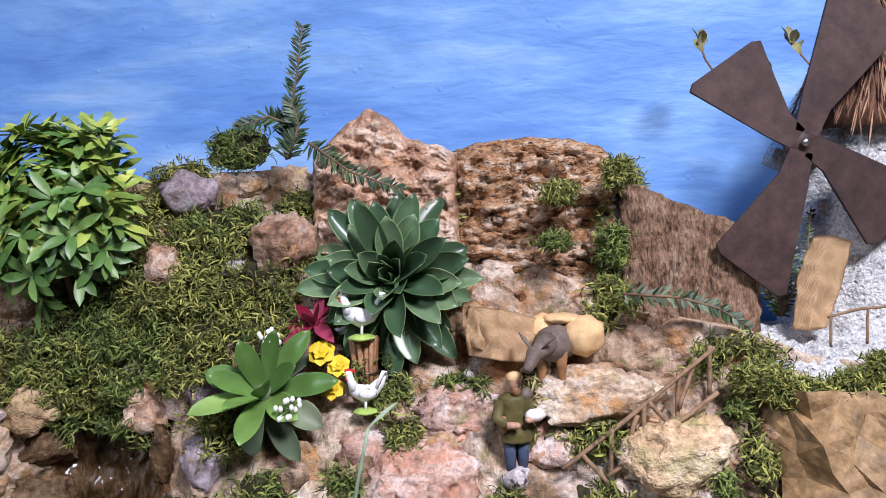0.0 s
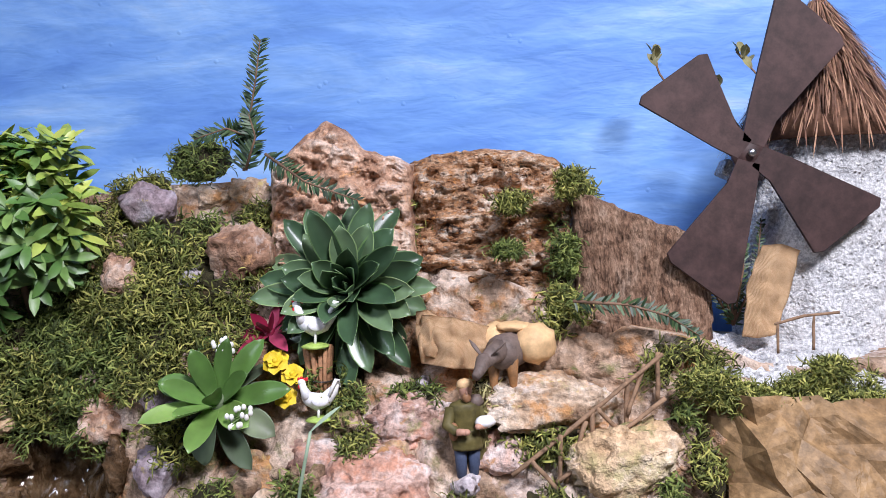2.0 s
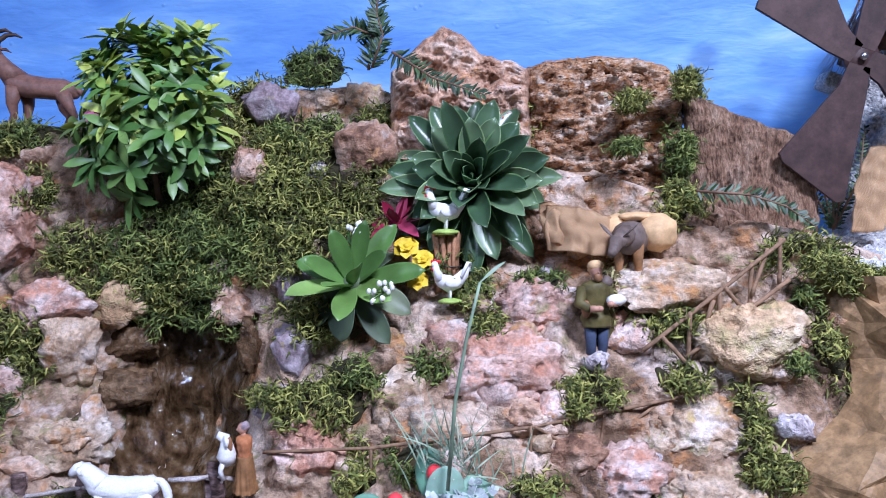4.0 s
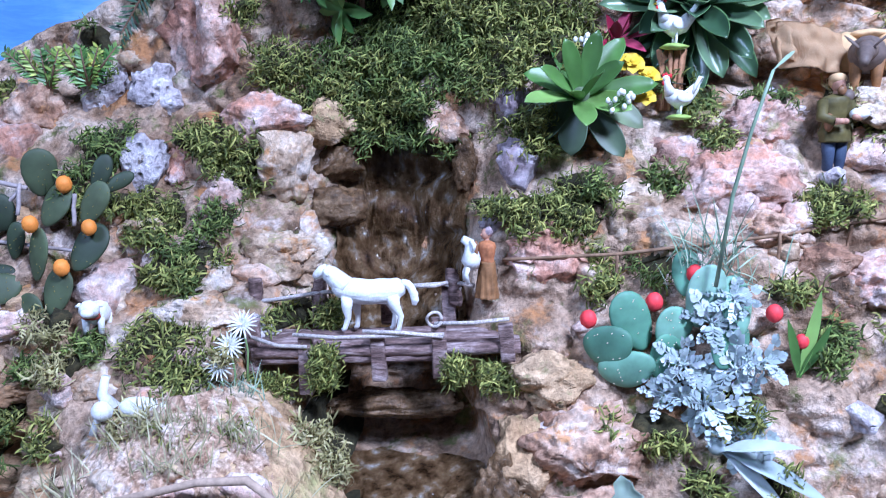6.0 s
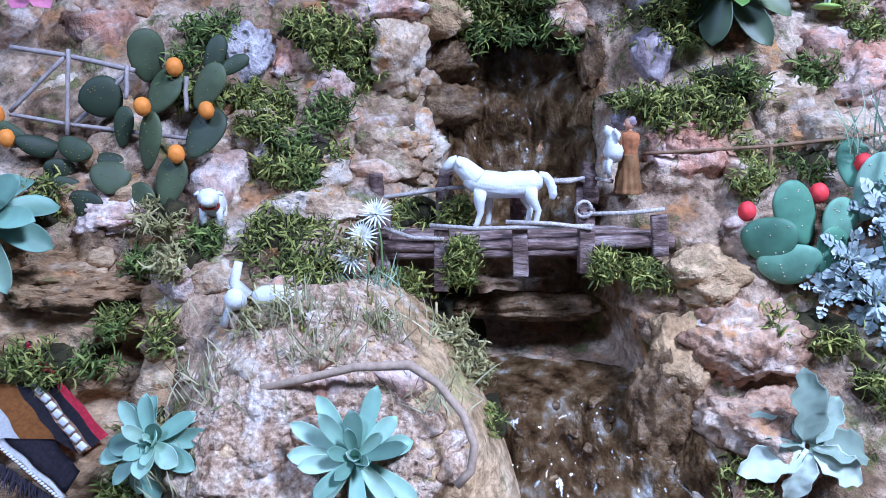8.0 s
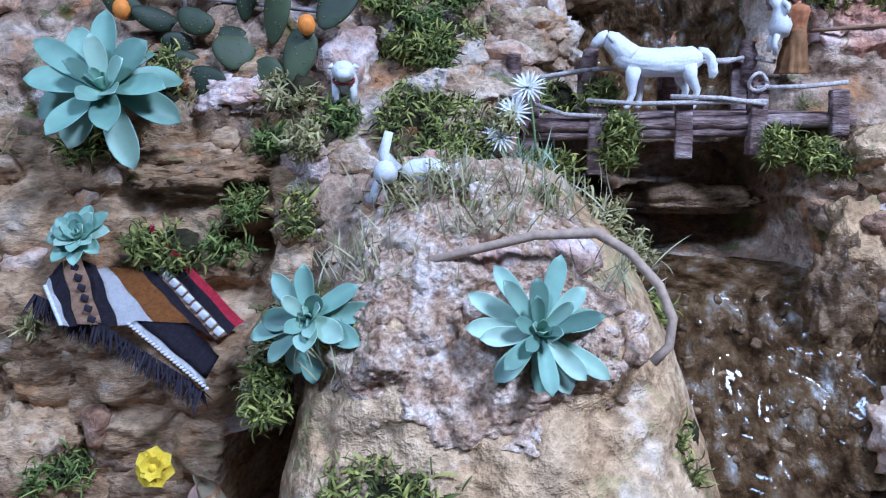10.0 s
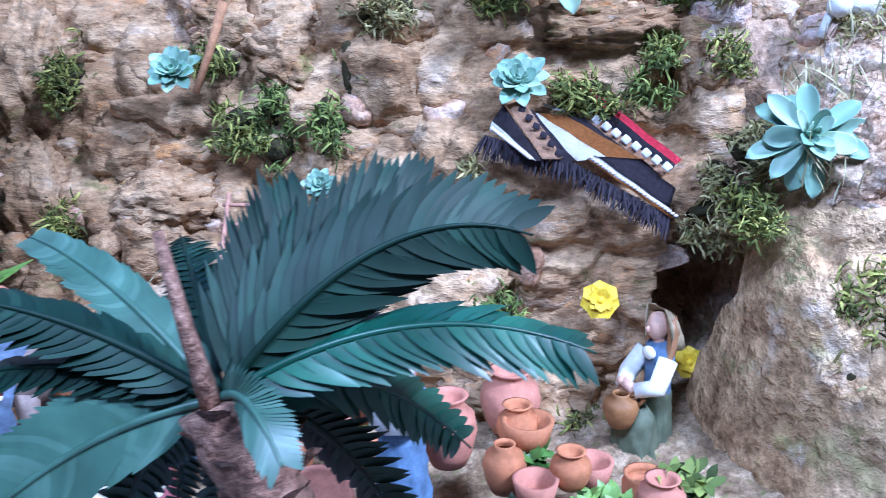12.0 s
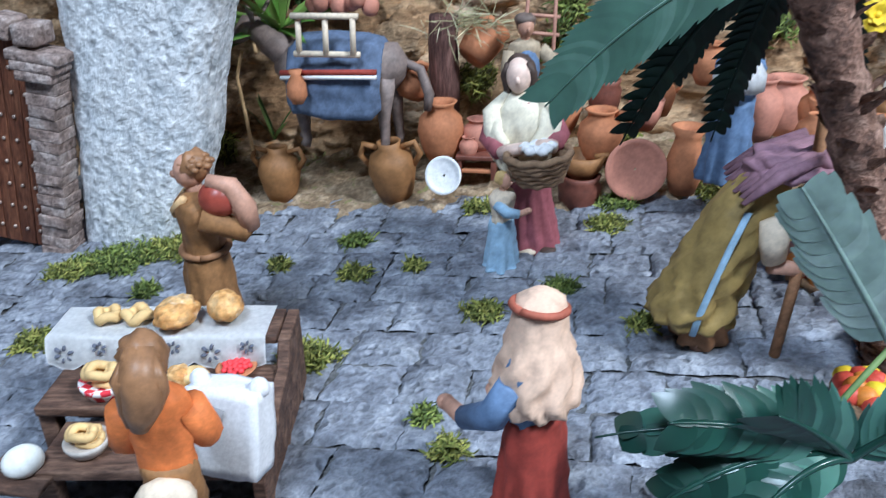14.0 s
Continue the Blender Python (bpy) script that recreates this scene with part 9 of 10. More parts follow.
figurine((-0.018, 0.128, 0.036), 0.100, 20, "potter figure with grey cap and blue apron", POTTER, BLUE_C, SKIN, hair=GREYFUR, stout=0.9, arms=[((0.13, 0, 0.74), (0.25, -0.02, 0.62), (0.22, -0.12, 0.50), (0.16, -0.18, 0.44)), ((-0.12, 0, 0.73), (-0.15, -0.04, 0.6), (-0.12, -0.12, 0.5), (-0.06, -0.18, 0.46))], extras=[(BLUE_C, ball(bmesh.new(), (0, -0.07, 0.6), (0.11, 0.06, 0.16))), (GREYFUR, ball(bmesh.new(), (0, 0.01, 0.97), (0.085, 0.09, 0.05), rough=0.1))])
figurine((0.128, 0.050, 0.038), 0.108, 175, "woman figure with white veil and blue dress", BLUE_C, BLUE_C, SKIN, veil=WHITE)
def bent(b, z0=0.2, k=0.34):
    """Leans a piece forward above the knees, more the higher it is."""
    for v in b.verts:
        d = max(0.0, v.co.z - z0)
        v.co.y -= k * d
        v.co.z -= 0.12 * d * d
    return b


CAPE = paint("golden_cape", (0.33, 0.23, 0.075), 0.6, 0.4, 60)
cape = gown([(0.195, 0.14), (0.20, 0.20), (0.185, 0.34), (0.17, 0.54), (0.155, 0.72), (0.11, 0.86), (0.04, 0.92)], 8, 0.16, 4.0, 0.92)
bmesh.ops.translate(cape, vec=(0, 0.05, 0), verts=cape.verts)
stripec = tube(bmesh.new(), [(-0.20, 0.08, 0.14), (-0.208, 0.08, 0.24), (-0.195, 0.09, 0.40), (-0.178, 0.10, 0.58), (-0.155, 0.10, 0.74)], 0.015, 8, 0.5)
scarf = ball(bmesh.new(), (0, 0.0, 0.93), (0.19, 0.15, 0.085), sub=4, rough=0.3, seed=3, freq=2.6)
for k in range(9):
    x = -0.17 + 0.04 * k
    tube(scarf, [(x * 1.1, 0.16, 0.80 + 0.012 * (k % 3)), (x, 0.07, 0.94 + 0.02 * (k % 2)), (x * 0.8 + 0.02, -0.06, 1.0 + 0.015 * (k % 3)), (x * 0.7 + 0.04, -0.17, 0.92)], [0.012, 0.036, 0.034, 0.014], 8)
oldman = [(CAPE, bent(cape)), (SKY_C, bent(stripec)), (PLUM, bent(scarf)), (BROWN, gown([(0.13, 0.02), (0.15, 0.12), (0.14, 0.3), (0.10, 0.42)], 8, 0.14, 2.0, 0.9)), (CREAM, bent(tube(bmesh.new(), [(-0.16, 0.0, 0.72), (-0.19, -0.05, 0.62), (-0.18, -0.10, 0.52)], [0.045, 0.055, 0.045], 10))), (SKIN, tube(bmesh.new(), [(-0.18, -0.20, 0.48), (-0.15, -0.34, 0.45), (-0.10, -0.42, 0.46)], [0.036, 0.031, 0.030], 9)), (SKIN, ball(bmesh.new(), (-0.09, -0.43, 0.47), (0.028, 0.030, 0.045))), (SKIN, tube(bmesh.new(), [(-0.07, 0.0, 0.0), (-0.07, 0.02, 0.18)], 0.05, 9)), (SKIN, ball(bmesh.new(), (0.02, -0.40, 0.80), (0.055, 0.06, 0.065)))]
for _, b in oldman:
    bmesh.ops.scale(b, vec=(0.116,) * 3, verts=b.verts)
joined("figurine", oldman, pose(0.091, -0.116, 0.008, 0, 0, 94), "bent old man figure with olive cape and plum headscarf", "figurine")
tagged(obj("staff", tube(bmesh.new(), [(0.126, -0.134, 0.012), (0.130, -0.132, 0.068), (0.130, -0.125, 0.105), (0.131, -0.120, 0.140)], [0.0026, 0.0028, 0.0026, 0.0029], 8), STICK), "long brown walking staff held by the old man", "staff")
hood = gown([(0.15, 0.57), (0.16, 0.62), (0.16, 0.70), (0.13, 0.80), (0.098, 0.90), (0.085, 0.97), (0.035, 1.005)], 9, 0.3, 2.0, 0.9)
HOOD = paint("hood_cloth", (0.74, 0.52, 0.38), 0.7, 0.15)
band_h = bmesh.new()
tube(band_h, [(0.097 * math.cos(t), 0.088 * math.sin(t), 0.945 + 0.02 * math.cos(t)) for t in (2 * math.pi * i / 24 for i in range(25))], 0.014, 7)
figurine((0.008, -0.25, 0.0007), 0.106, -125, "man figure with cream headcloth and dark red robe", BLUE_C, RED, SKIN, arms=[((-0.15, 0, 0.72), (-0.17, -0.08, 0.58), (-0.12, -0.18, 0.46), (-0.10, -0.27, 0.42)), ((0.13, 0, 0.70), (0.16, -0.06, 0.56), (0.15, -0.2, 0.47), (0.12, -0.32, 0.46))], extras=[(HOOD, hood), (paint("head_band", (0.35, 0.10, 0.06), 0.7, 0.3), band_h), (BLUE_C, ball(bmesh.new(), (-0.12, -0.06, 0.25), (0.08, 0.1, 0.26)))])
curls = bmesh.new()
for k in range(26):
    t, e = k * 2.4, 0.15 + 1.2 * (k / 26)
    ball(curls, (0.068 * math.cos(e) * math.cos(t), 0.022 + 0.068 * math.cos(e) * math.sin(t) * (1 if math.sin(t) > 0 else 0.6), 0.930 + 0.064 * math.sin(e)), (0.022, 0.022, 0.018), sub=1, rough=0.2, seed=k)
collar = bmesh.new()
tube(collar, [(-0.10, -0.04, 0.82), (-0.03, -0.105, 0.74), (0.0, -0.115, 0.70), (0.03, -0.105, 0.74), (0.10, -0.04, 0.82)], [0.018, 0.022, 0.014, 0.022, 0.018], 8)
figurine((-0.182, -0.118, -0.014), 0.118, -75, "young man figure in ochre tunic carrying a red jar", OCHRE, OCHRE, SKIN, hair=HAIR, stout=1.1, arms=[((0.15, 0.03, 0.74), (0.13, 0.22, 0.66), (0.13, 0.24, 0.70), (0.14, 0.15, 0.86)), ((-0.15, 0, 0.74), (-0.19, -0.03, 0.58), (-0.17, -0.08, 0.44), (-0.15, -0.1, 0.38))], extras=[(paint("red_jar", (0.30, 0.06, 0.04), 0.35, 0.25), ball(bmesh.new(), (0.10, 0.12, 0.815), (0.095, 0.095, 0.09), sub=3)), (SKIN, tube(bmesh.new(), [(0.13, 0.24, 0.68), (0.145, 0.235, 0.78), (0.14, 0.18, 0.885), (0.12, 0.08, 0.91)], [0.05, 0.052, 0.045, 0.03], 10)), (HAIR, curls), (TAN, collar), (BROWN, tube(bmesh.new(), [(0.13 * math.cos(t), 0.108 * math.sin(t), 0.53) for t in (2 * math.pi * i / 20 for i in range(21))], 0.018, 7)), (BROWN, gown([(0.06, 0.30), (0.075, 0.36), (0.08, 0.55), (0.07, 0.75), (0.03, 0.8)], 6, 0.15, 3.0, 1.2))])
tail = bmesh.new()
tube(tail, [(0, 0.02, 0.97), (0, 0.075, 0.9), (0, 0.08, 0.85), (0.015, 0.09, 0.79), (0.03, 0.095, 0.73)], [0.055, 0.070, 0.066, 0.055, 0.028], 12)
strands = bmesh.new()
for k in range(14):
    x = -0.060 + 0.120 * k / 13
    tube(strands, [(x * 0.7, 0.055, 0.985 - abs(x) * 0.5), (x * 1.05, 0.085 + 0.03 * (1 - abs(x) * 8), 0.91), (x, 0.09, 0.86), (x * 0.8 + 0.015, 0.095, 0.80), (x * 0.5 + 0.03, 0.095, 0.74)], [0.014, 0.02, 0.019, 0.016, 0.008], 6)
figurine((-0.122, -0.285, -0.0105), 0.111, 196, "girl figure with long brown hair and orange dress", ORANGE, OCHRE, SKIN, hair=HAIR, arms=[((-0.10, 0, 0.74), (-0.125, -0.04, 0.6), (-0.10, -0.14, 0.5), (-0.06, -0.2, 0.48)), ((0.10, 0, 0.74), (0.125, -0.04, 0.6), (0.10, -0.14, 0.5), (0.06, -0.2, 0.5))], stout=0.76, extras=[(HAIR, tail), (HAIR, strands), (CREAM, ball(bmesh.new(), (0, 0.1, 0.46), (0.1, 0.05, 0.06), rough=0.2))])

# bread stall
TABLEWOOD = surface("table_wood", [(0.3, (0.05, 0.026, 0.018)), (0.5, (0.11, 0.06, 0.04)), (0.7, (0.20, 0.12, 0.08))], 50, 4, 0.7, 0.6, 0.002, stretch=(0.5, 2, 2))
STALL_M = pose(-0.172, -0.21, -0.0155, 0, 0, 8)
stall = empty("bread_stall", STALL_M, "dark wooden bread stall with stepped shelves", "stall")
part("top", box(bmesh.new(), (0.108, 0.026, 0.005), pose(0.002, 0.034, 0.0478), 0.001), TABLEWOOD, stall)
part("shelf", box(bmesh.new(), (0.108, 0.034, 0.005), pose(0.004, 0.002, 0.0325), 0.001), TABLEWOOD, stall)
part("bench", box(bmesh.new(), (0.098, 0.034, 0.005), pose(0.012, -0.031, 0.0245), 0.001), TABLEWOOD, stall)
for x, lean in ((0.0595, 0), (-0.0535, 0)):
    bm = bmesh.new()
    pts = ((0.047, 0.050), (0.02, 0.049), (0.012, 0.038), (-0.014, 0.034), (-0.02, 0.026), (-0.049, 0.022), (-0.049, 0.0), (0.047, 0.0)) if x > 0 else ((0.045, 0.044), (0.03, 0.044), (0.03, 0.0), (0.045, 0.0))
    a = [bm.verts.new((x - 0.003, y, z)) for y, z in pts]
    c = [bm.verts.new((x + 0.003, y, z)) for y, z in pts]
    bm.faces.new(a), bm.faces.new(c[::-1])
    for k in range(len(a)):
        bm.faces.new((a[k], a[(k + 1) % len(a)], c[(k + 1) % len(a)], c[k]))
    bmesh.ops.recalc_face_normals(bm, faces=bm.faces[:])
    bmesh.ops.bevel(bm, geom=bm.edges[:], offset=0.0007, segments=1, affect="EDGES")
    part("side_panel", bm, TABLEWOOD, stall, smooth=False)
for x, y, h in ((-0.047, -0.008, 0.031), (-0.032, -0.044, 0.023), (-0.032, -0.02, 0.023)):
    part("leg", box(bmesh.new(), (0.008, 0.008, h), pose(x, y, h / 2), 0.0008), TABLEWOOD, stall)
part("back_board", box(bmesh.new(), (0.108, 0.004, 0.03), pose(0.003, 0.02, 0.018), 0.0008), TABLEWOOD, stall)
bm = bmesh.new()
g = []
for i in range(91):
    x = -0.057 + 0.108 * i / 90
    row = []
    for k in range(25):
        f = k / 24
        if f < 0.5:
            y, z = 0.0485 - 0.029 * f / 0.5, 0.0512
        else:
            q = (f - 0.5) / 0.5
            y, z = 0.0192 - 0.0035 * math.sin(q * 1.8) - 0.0008 * math.sin(x * 260) * q, 0.0508 - (0.0128 + 0.0036 * abs(math.sin((x + 0.057) * math.pi / 0.018))) * q
        row.append(bm.verts.new((x, y, z + 0.0004 * noise.noise(Vector((x * 90, f * 9, 0))))))
    g.append(row)
for a, c in zip(g, g[1:]):
    for k in range(24):
        bm.faces.new((a[k], c[k], c[k + 1], a[k + 1]))
bmesh.ops.solidify(bm, geom=bm.faces[:], thickness=0.0007)
cloth = obj("tablecloth", bm, WHITE)
cloth.matrix_world = STALL_M
tagged(cloth, "white tablecloth with cut eyelet flowers and scalloped hem", "tablecloth")
# dark beads stand for the shade inside the eyelets; no holes are cut
EYE = paint("eyelet_shade", (0.12, 0.13, 0.17), 0.9, 0.1)
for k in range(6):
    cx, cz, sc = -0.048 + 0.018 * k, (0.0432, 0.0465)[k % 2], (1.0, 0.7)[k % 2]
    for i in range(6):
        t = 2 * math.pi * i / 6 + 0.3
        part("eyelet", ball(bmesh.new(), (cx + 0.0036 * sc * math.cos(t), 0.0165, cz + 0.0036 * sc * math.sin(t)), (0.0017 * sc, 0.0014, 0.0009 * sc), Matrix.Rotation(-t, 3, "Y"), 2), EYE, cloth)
BREAD = surface("bread_crust", [(0.3, (0.48, 0.20, 0.05)), (0.5, (0.66, 0.36, 0.12)), (0.7, (0.80, 0.58, 0.30))], 70, 3, 0.7, 0.5, 0.002, patch=(((0.92, 0.84, 0.68), 0.55, 90),))
DOUGH = paint("pale_bread", (0.72, 0.50, 0.22), 0.7, 0.15, 80)


def loaf(p, size, material, label, seed, knot=False):
    bm = bmesh.new()
    if knot:
        tube(bm, [Vector((size[0] * 0.75 * math.cos(t) * (1 - 0.25 * math.cos(2 * t)), size[1] * 0.8 * math.sin(t), size[2] * (0.7 + 0.4 * math.sin(3 * t)))) for t in (2 * math.pi * k / 24 for k in range(25))], size[2] * 0.8, 9)
    else:
        ball(bm, (0, 0, size[2] * 0.9), size, sub=4, rough=0.16, seed=seed, freq=2.5)
        for v in bm.verts:
            v.co.z = max(0.0, v.co.z) + 0.1 * size[2] * abs(math.sin(v.co.x / size[0] * 6)) * (v.co.z > size[2] * 1.4)
    ob = obj("bread", bm, material)
    ob.matrix_world = pose(*p, 0, 0, seed * 31)
    return tagged(ob, label, "bread", "breads on the stall")


loaf((-0.208, -0.180, 0.037), (.0072, .0065, .0032), DOUGH, "small pale knotted bread on the stall", 1, True)
loaf((-0.193, -0.178, 0.037), (.0078, .007, .0034), DOUGH, "small pale knotted bread on the stall", 2, True)
loaf((-0.171, -0.179, 0.037), (.0135, .0105, .0062), BREAD, "large round floury loaf on the stall", 3)
loaf((-0.149, -0.171, 0.037), (.0108, .0088, .0068), BREAD, "round scored loaf on the stall", 4)
loaf((-0.159, -0.206, 0.020), (.007, .006, .005), BREAD, "small golden bun on the shelf", 5)
loaf((-0.153, -0.205, 0.021), (.007, .006, .004), DOUGH, "small pale bun on the shelf", 6)
loaf((-0.136, -0.246, 0.013), (.003, .009, .0025), DOUGH, "small yellow breadstick on the bench", 7)


def bowl_of(p, r, outer, filling, label, category, checks=False):
    root = empty("bread_basket", Matrix.Translation(p), label, category)
    part("bowl", lathe(bmesh.new(), [(0.001, 0), (r * 0.8, 0), (r, r * 0.4), (r * 1.02, r * 0.6), (r * 0.9, r * 0.55), (0.001, r * 0.3)], 24, closed=False), outer, root)
    for k in range(4):
        b = tube(bmesh.new(), [Vector((r * 0.5 * math.cos(t) + r * 0.2 * math.cos(k * 1.7), r * 0.45 * math.sin(t) + r * 0.2 * math.sin(k * 1.7), r * (0.62 + 0.16 * k) + r * 0.08 * math.sin(3 * t))) for t in (2 * math.pi * i / 16 for i in range(17))], r * 0.2, 8)
        part("bread", b, filling, root)
    return root


CHECK, nt, b = nodes_of("checked_cloth")
v = coords(nt, False)
ck = add(nt, "ShaderNodeTexChecker", Scale=260.0, Color1=(0.62, 0.03, 0.05, 1), Color2=(0.85, 0.80, 0.80, 1))
nt.links.new(v, ck.inputs["Vector"]), nt.links.new(ck.outputs[0], b.inputs["Base Color"])
b.inputs["Roughness"].default_value = 0.8
bowl_of((-0.192, -0.215, 0.020), 0.0115, CHECK, DOUGH, "basket of knotted breads in red checked cloth", "basket")
bowl_of((-0.184, -0.247, 0.013), 0.0095, paint("grey_basket", (0.52, 0.47, 0.42), 0.8, 0.15), DOUGH, "grey basket of knotted breads on the bench", "basket")
root = empty("fruit_plate", Matrix.Translation((-0.137, -0.193, 0.020)), "clay plate of red fruit on the shelf", "plate")
part("plate", lathe(bmesh.new(), [(0.001, 0), (0.007, 0), (0.010, 0.003), (0.009, 0.003), (0.001, 0.0015)], 20, closed=False), CLAY, root)
for k in range(24):
    part("berry", ball(bmesh.new(), (0.007 * math.sqrt(k / 24) * math.cos(k * 2.4), 0.007 * math.sqrt(k / 24) * math.sin(k * 2.4), 0.0045 - 0.00004 * k), (0.0017, 0.0017, 0.0015), sub=1), FRUIT_R, root)
bm = bmesh.new()
box(bm, (0.030, 0.015, 0.036), pose(0, 0, 0.018))
bmesh.ops.subdivide_edges(bm, edges=bm.edges[:], cuts=7, use_grid_fill=True)
for v in bm.verts:
    e = v.co - Vector((0, 0, 0.018))
    e *= 1.16 - 0.10 * (e.length / 0.022) ** 2
    v.co = Vector((0, 0, 0.018)) + e + e.normalized() * 0.0012 * noise.noise(v.co * 160)
for s in (-1, 1):
    ball(bm, (s * 0.0135, 0, 0.0375), (0.0045, 0.004, 0.0045), rough=0.15)
SACK = paint("white_sack", (0.80, 0.80, 0.82), 0.85, 0.06, 200, 0.3)
sack = obj("flour_sack", bm, SACK)
sack.matrix_world = pose(*(-0.118, -0.249, 0.013), -14, 0, -6)
tagged(sack, "plump white flour sack with a grey stamped patch", "sack")
part("stamp", box(bmesh.new(), (0.0125, 0.0006, 0.006), pose(-0.004, -0.0093, 0.028, 0, 14, 0)), paint("grey_stamp", (0.36, 0.36, 0.38), 0.9, 0.15), sack)
root = empty("board", Matrix.Translation((-0.208, -0.261, 0.008)), "dark wooden board with a white cheese", "board")
part("plank", box(bmesh.new(), (0.03, 0.022, 0.003), pose(0, 0, 0.0), 0.0008), TABLEWOOD, root)
tagged(obj("cheese", ball(bmesh.new(), (-0.207, -0.259, 0.014), (0.0085, 0.0085, 0.0065), sub=3), PETAL_W), "round white cheese on a board", "cheese")

# market corner behind the palm
VEG = [paint("veg_green", (0.10, 0.28, 0.06), 0.5, 0.3), paint("veg_orange", (0.80, 0.28, 0.04), 0.5, 0.2), paint("veg_red", (0.60, 0.08, 0.05), 0.5, 0.2), PETAL, paint("veg_pink", (0.66, 0.34, 0.28), 0.6, 0.2)]
for n, (p, r, kinds) in enumerate((((0.166, -0.050, 0.020), 0.017, (1, 2, 1)), ((0.154, -0.179, 0.025), 0.016, (2, 1, 3)), ((0.232, -0.003, 0.020), 0.017, (0, 2, 0)), ((0.161, -0.013, 0.020), 0.014, (4, 3, 2)), ((0.190, -0.164, 0.030), 0.017, (3, 0, 3)), ((0.214, -0.065, 0.020), 0.016, (0, 0, 4)))):
    root = empty("produce_basket", Matrix.Translation(p), "low wicker basket heaped with bright vegetables", "basket", "baskets of the market corner")
    part("basket", lathe(bmesh.new(), [(0.001, -0.012), (r * 0.8, -0.012), (r, 0.0), (r * 0.9, 0.0), (0.001, -0.004)], 18, closed=False), WICKER, root)
    for k in range(16):
        part("vegetable", ball(bmesh.new(), (r * 0.8 * math.sqrt(k / 16) * math.cos(k * 2.4), r * 0.8 * math.sqrt(k / 16) * math.sin(k * 2.4), 0.004 - 0.0002 * k), (0.0058, 0.0054, 0.0052), sub=2), VEG[kinds[k % 3]], root)
GREEN_R = paint("bottle_green_cloth", (0.030, 0.075, 0.055), 0.6, 0.45, 60)
GREYVEIL = paint("grey_blue_veil", (0.42, 0.50, 0.54), 0.7, 0.2)
brim = lathe(bmesh.new(), [(0.001, 0.0), (0.12, -0.01), (0.16, 0.0), (0.15, 0.02), (0.09, 0.03), (0.07, 0.075), (0.001, 0.09)], 24, pose(0, -0.02, 0.96, 12, 0, 0), False)
figurine((0.212, -0.040, 0.014), 0.098, -62, "market seller figure in dark green robe with white brimmed hat", GREEN_R, GREEN_R, SKIN, hair=DARKHAIR, arms=[((-0.14, 0, 0.74), (-0.2, -0.12, 0.6), (-0.14, -0.28, 0.48), (-0.08, -0.36, 0.42)), ((0.14, 0, 0.74), (0.2, -0.12, 0.62), (0.15, -0.26, 0.5), (0.08, -0.34, 0.44))], extras=[(WHITE, brim)], stout=1.15, lean=16)
figurine((0.252, -0.082, 0.012), 0.096, -58, "market figure in brown robe with grey blue veil", BROWN, BROWN, SKIN, hair=DARKHAIR, veil=GREYVEIL, stout=1.15, arms=[((-0.14, 0, 0.74), (-0.19, -0.1, 0.6), (-0.12, -0.24, 0.5), (-0.04, -0.30, 0.48)), ((0.14, 0, 0.74), (0.19, -0.1, 0.6), (0.12, -0.24, 0.5), (0.04, -0.30, 0.48))], extras=[(LEAF_DARK, ball(bmesh.new(), (0, -0.34, 0.52), (0.10, 0.09, 0.085), sub=4, rough=0.45, freq=7))])
tagged(obj("cloth_bundle", ball(bmesh.new(), (0.232, -0.168, 0.040), (0.028, 0.022, 0.018), sub=3, rough=0.25, seed=4), VEG[4]), "soft pink cloth bundle among the baskets", "bundle")
for k, (p, s, a) in enumerate((((0.178, -0.128, 0.030), 0.013, 20), ((0.184, -0.131, 0.033), 0.012, -10), ((0.190, -0.127, 0.029), 0.012, 35))):
    ob = obj("carrot", tube(bmesh.new(), [(0, 0, -s), (0, 0, -0.3 * s), (0, 0, 0.8 * s), (0, 0, s)], [0.0006, 0.0022, 0.0034, 0.0016], 10), VEG[1])
    ob.matrix_world = pose(*p, 35, a, 0)
    tagged(ob, "bright orange carrot leaning in a brown basket", "carrot")
pot((0.186, -0.128, 0.012), 0.016, 0.018, WICKER, "brown wicker basket holding carrots", "bowl", name="basket")

# small green plants and pots heaped along the bank of the market corner
for k, (p, r, h, mtl, shape) in enumerate((((0.223, 0.050, 0.064), 0.012, 0.022, CLAY, "jar"), ((0.203, 0.040, 0.054), 0.013, 0.02, CLAY_P, "bowl"), ((0.186, 0.060, 0.054), 0.013, 0.03, CLAY, "jug"), ((0.274, 0.050, 0.045), 0.014, 0.025, CLAY_P, "jar"), ((0.194, 0.090, 0.064), 0.013, 0.03, CLAY, "jar"), ((0.238, 0.080, 0.043), 0.014, 0.02, CLAY_P, "bowl"), ((0.268, 0.070, 0.039), 0.013, 0.022, CLAY, "pot"))):
    pot(p, r, h, mtl, "small clay pot among the market goods", shape)
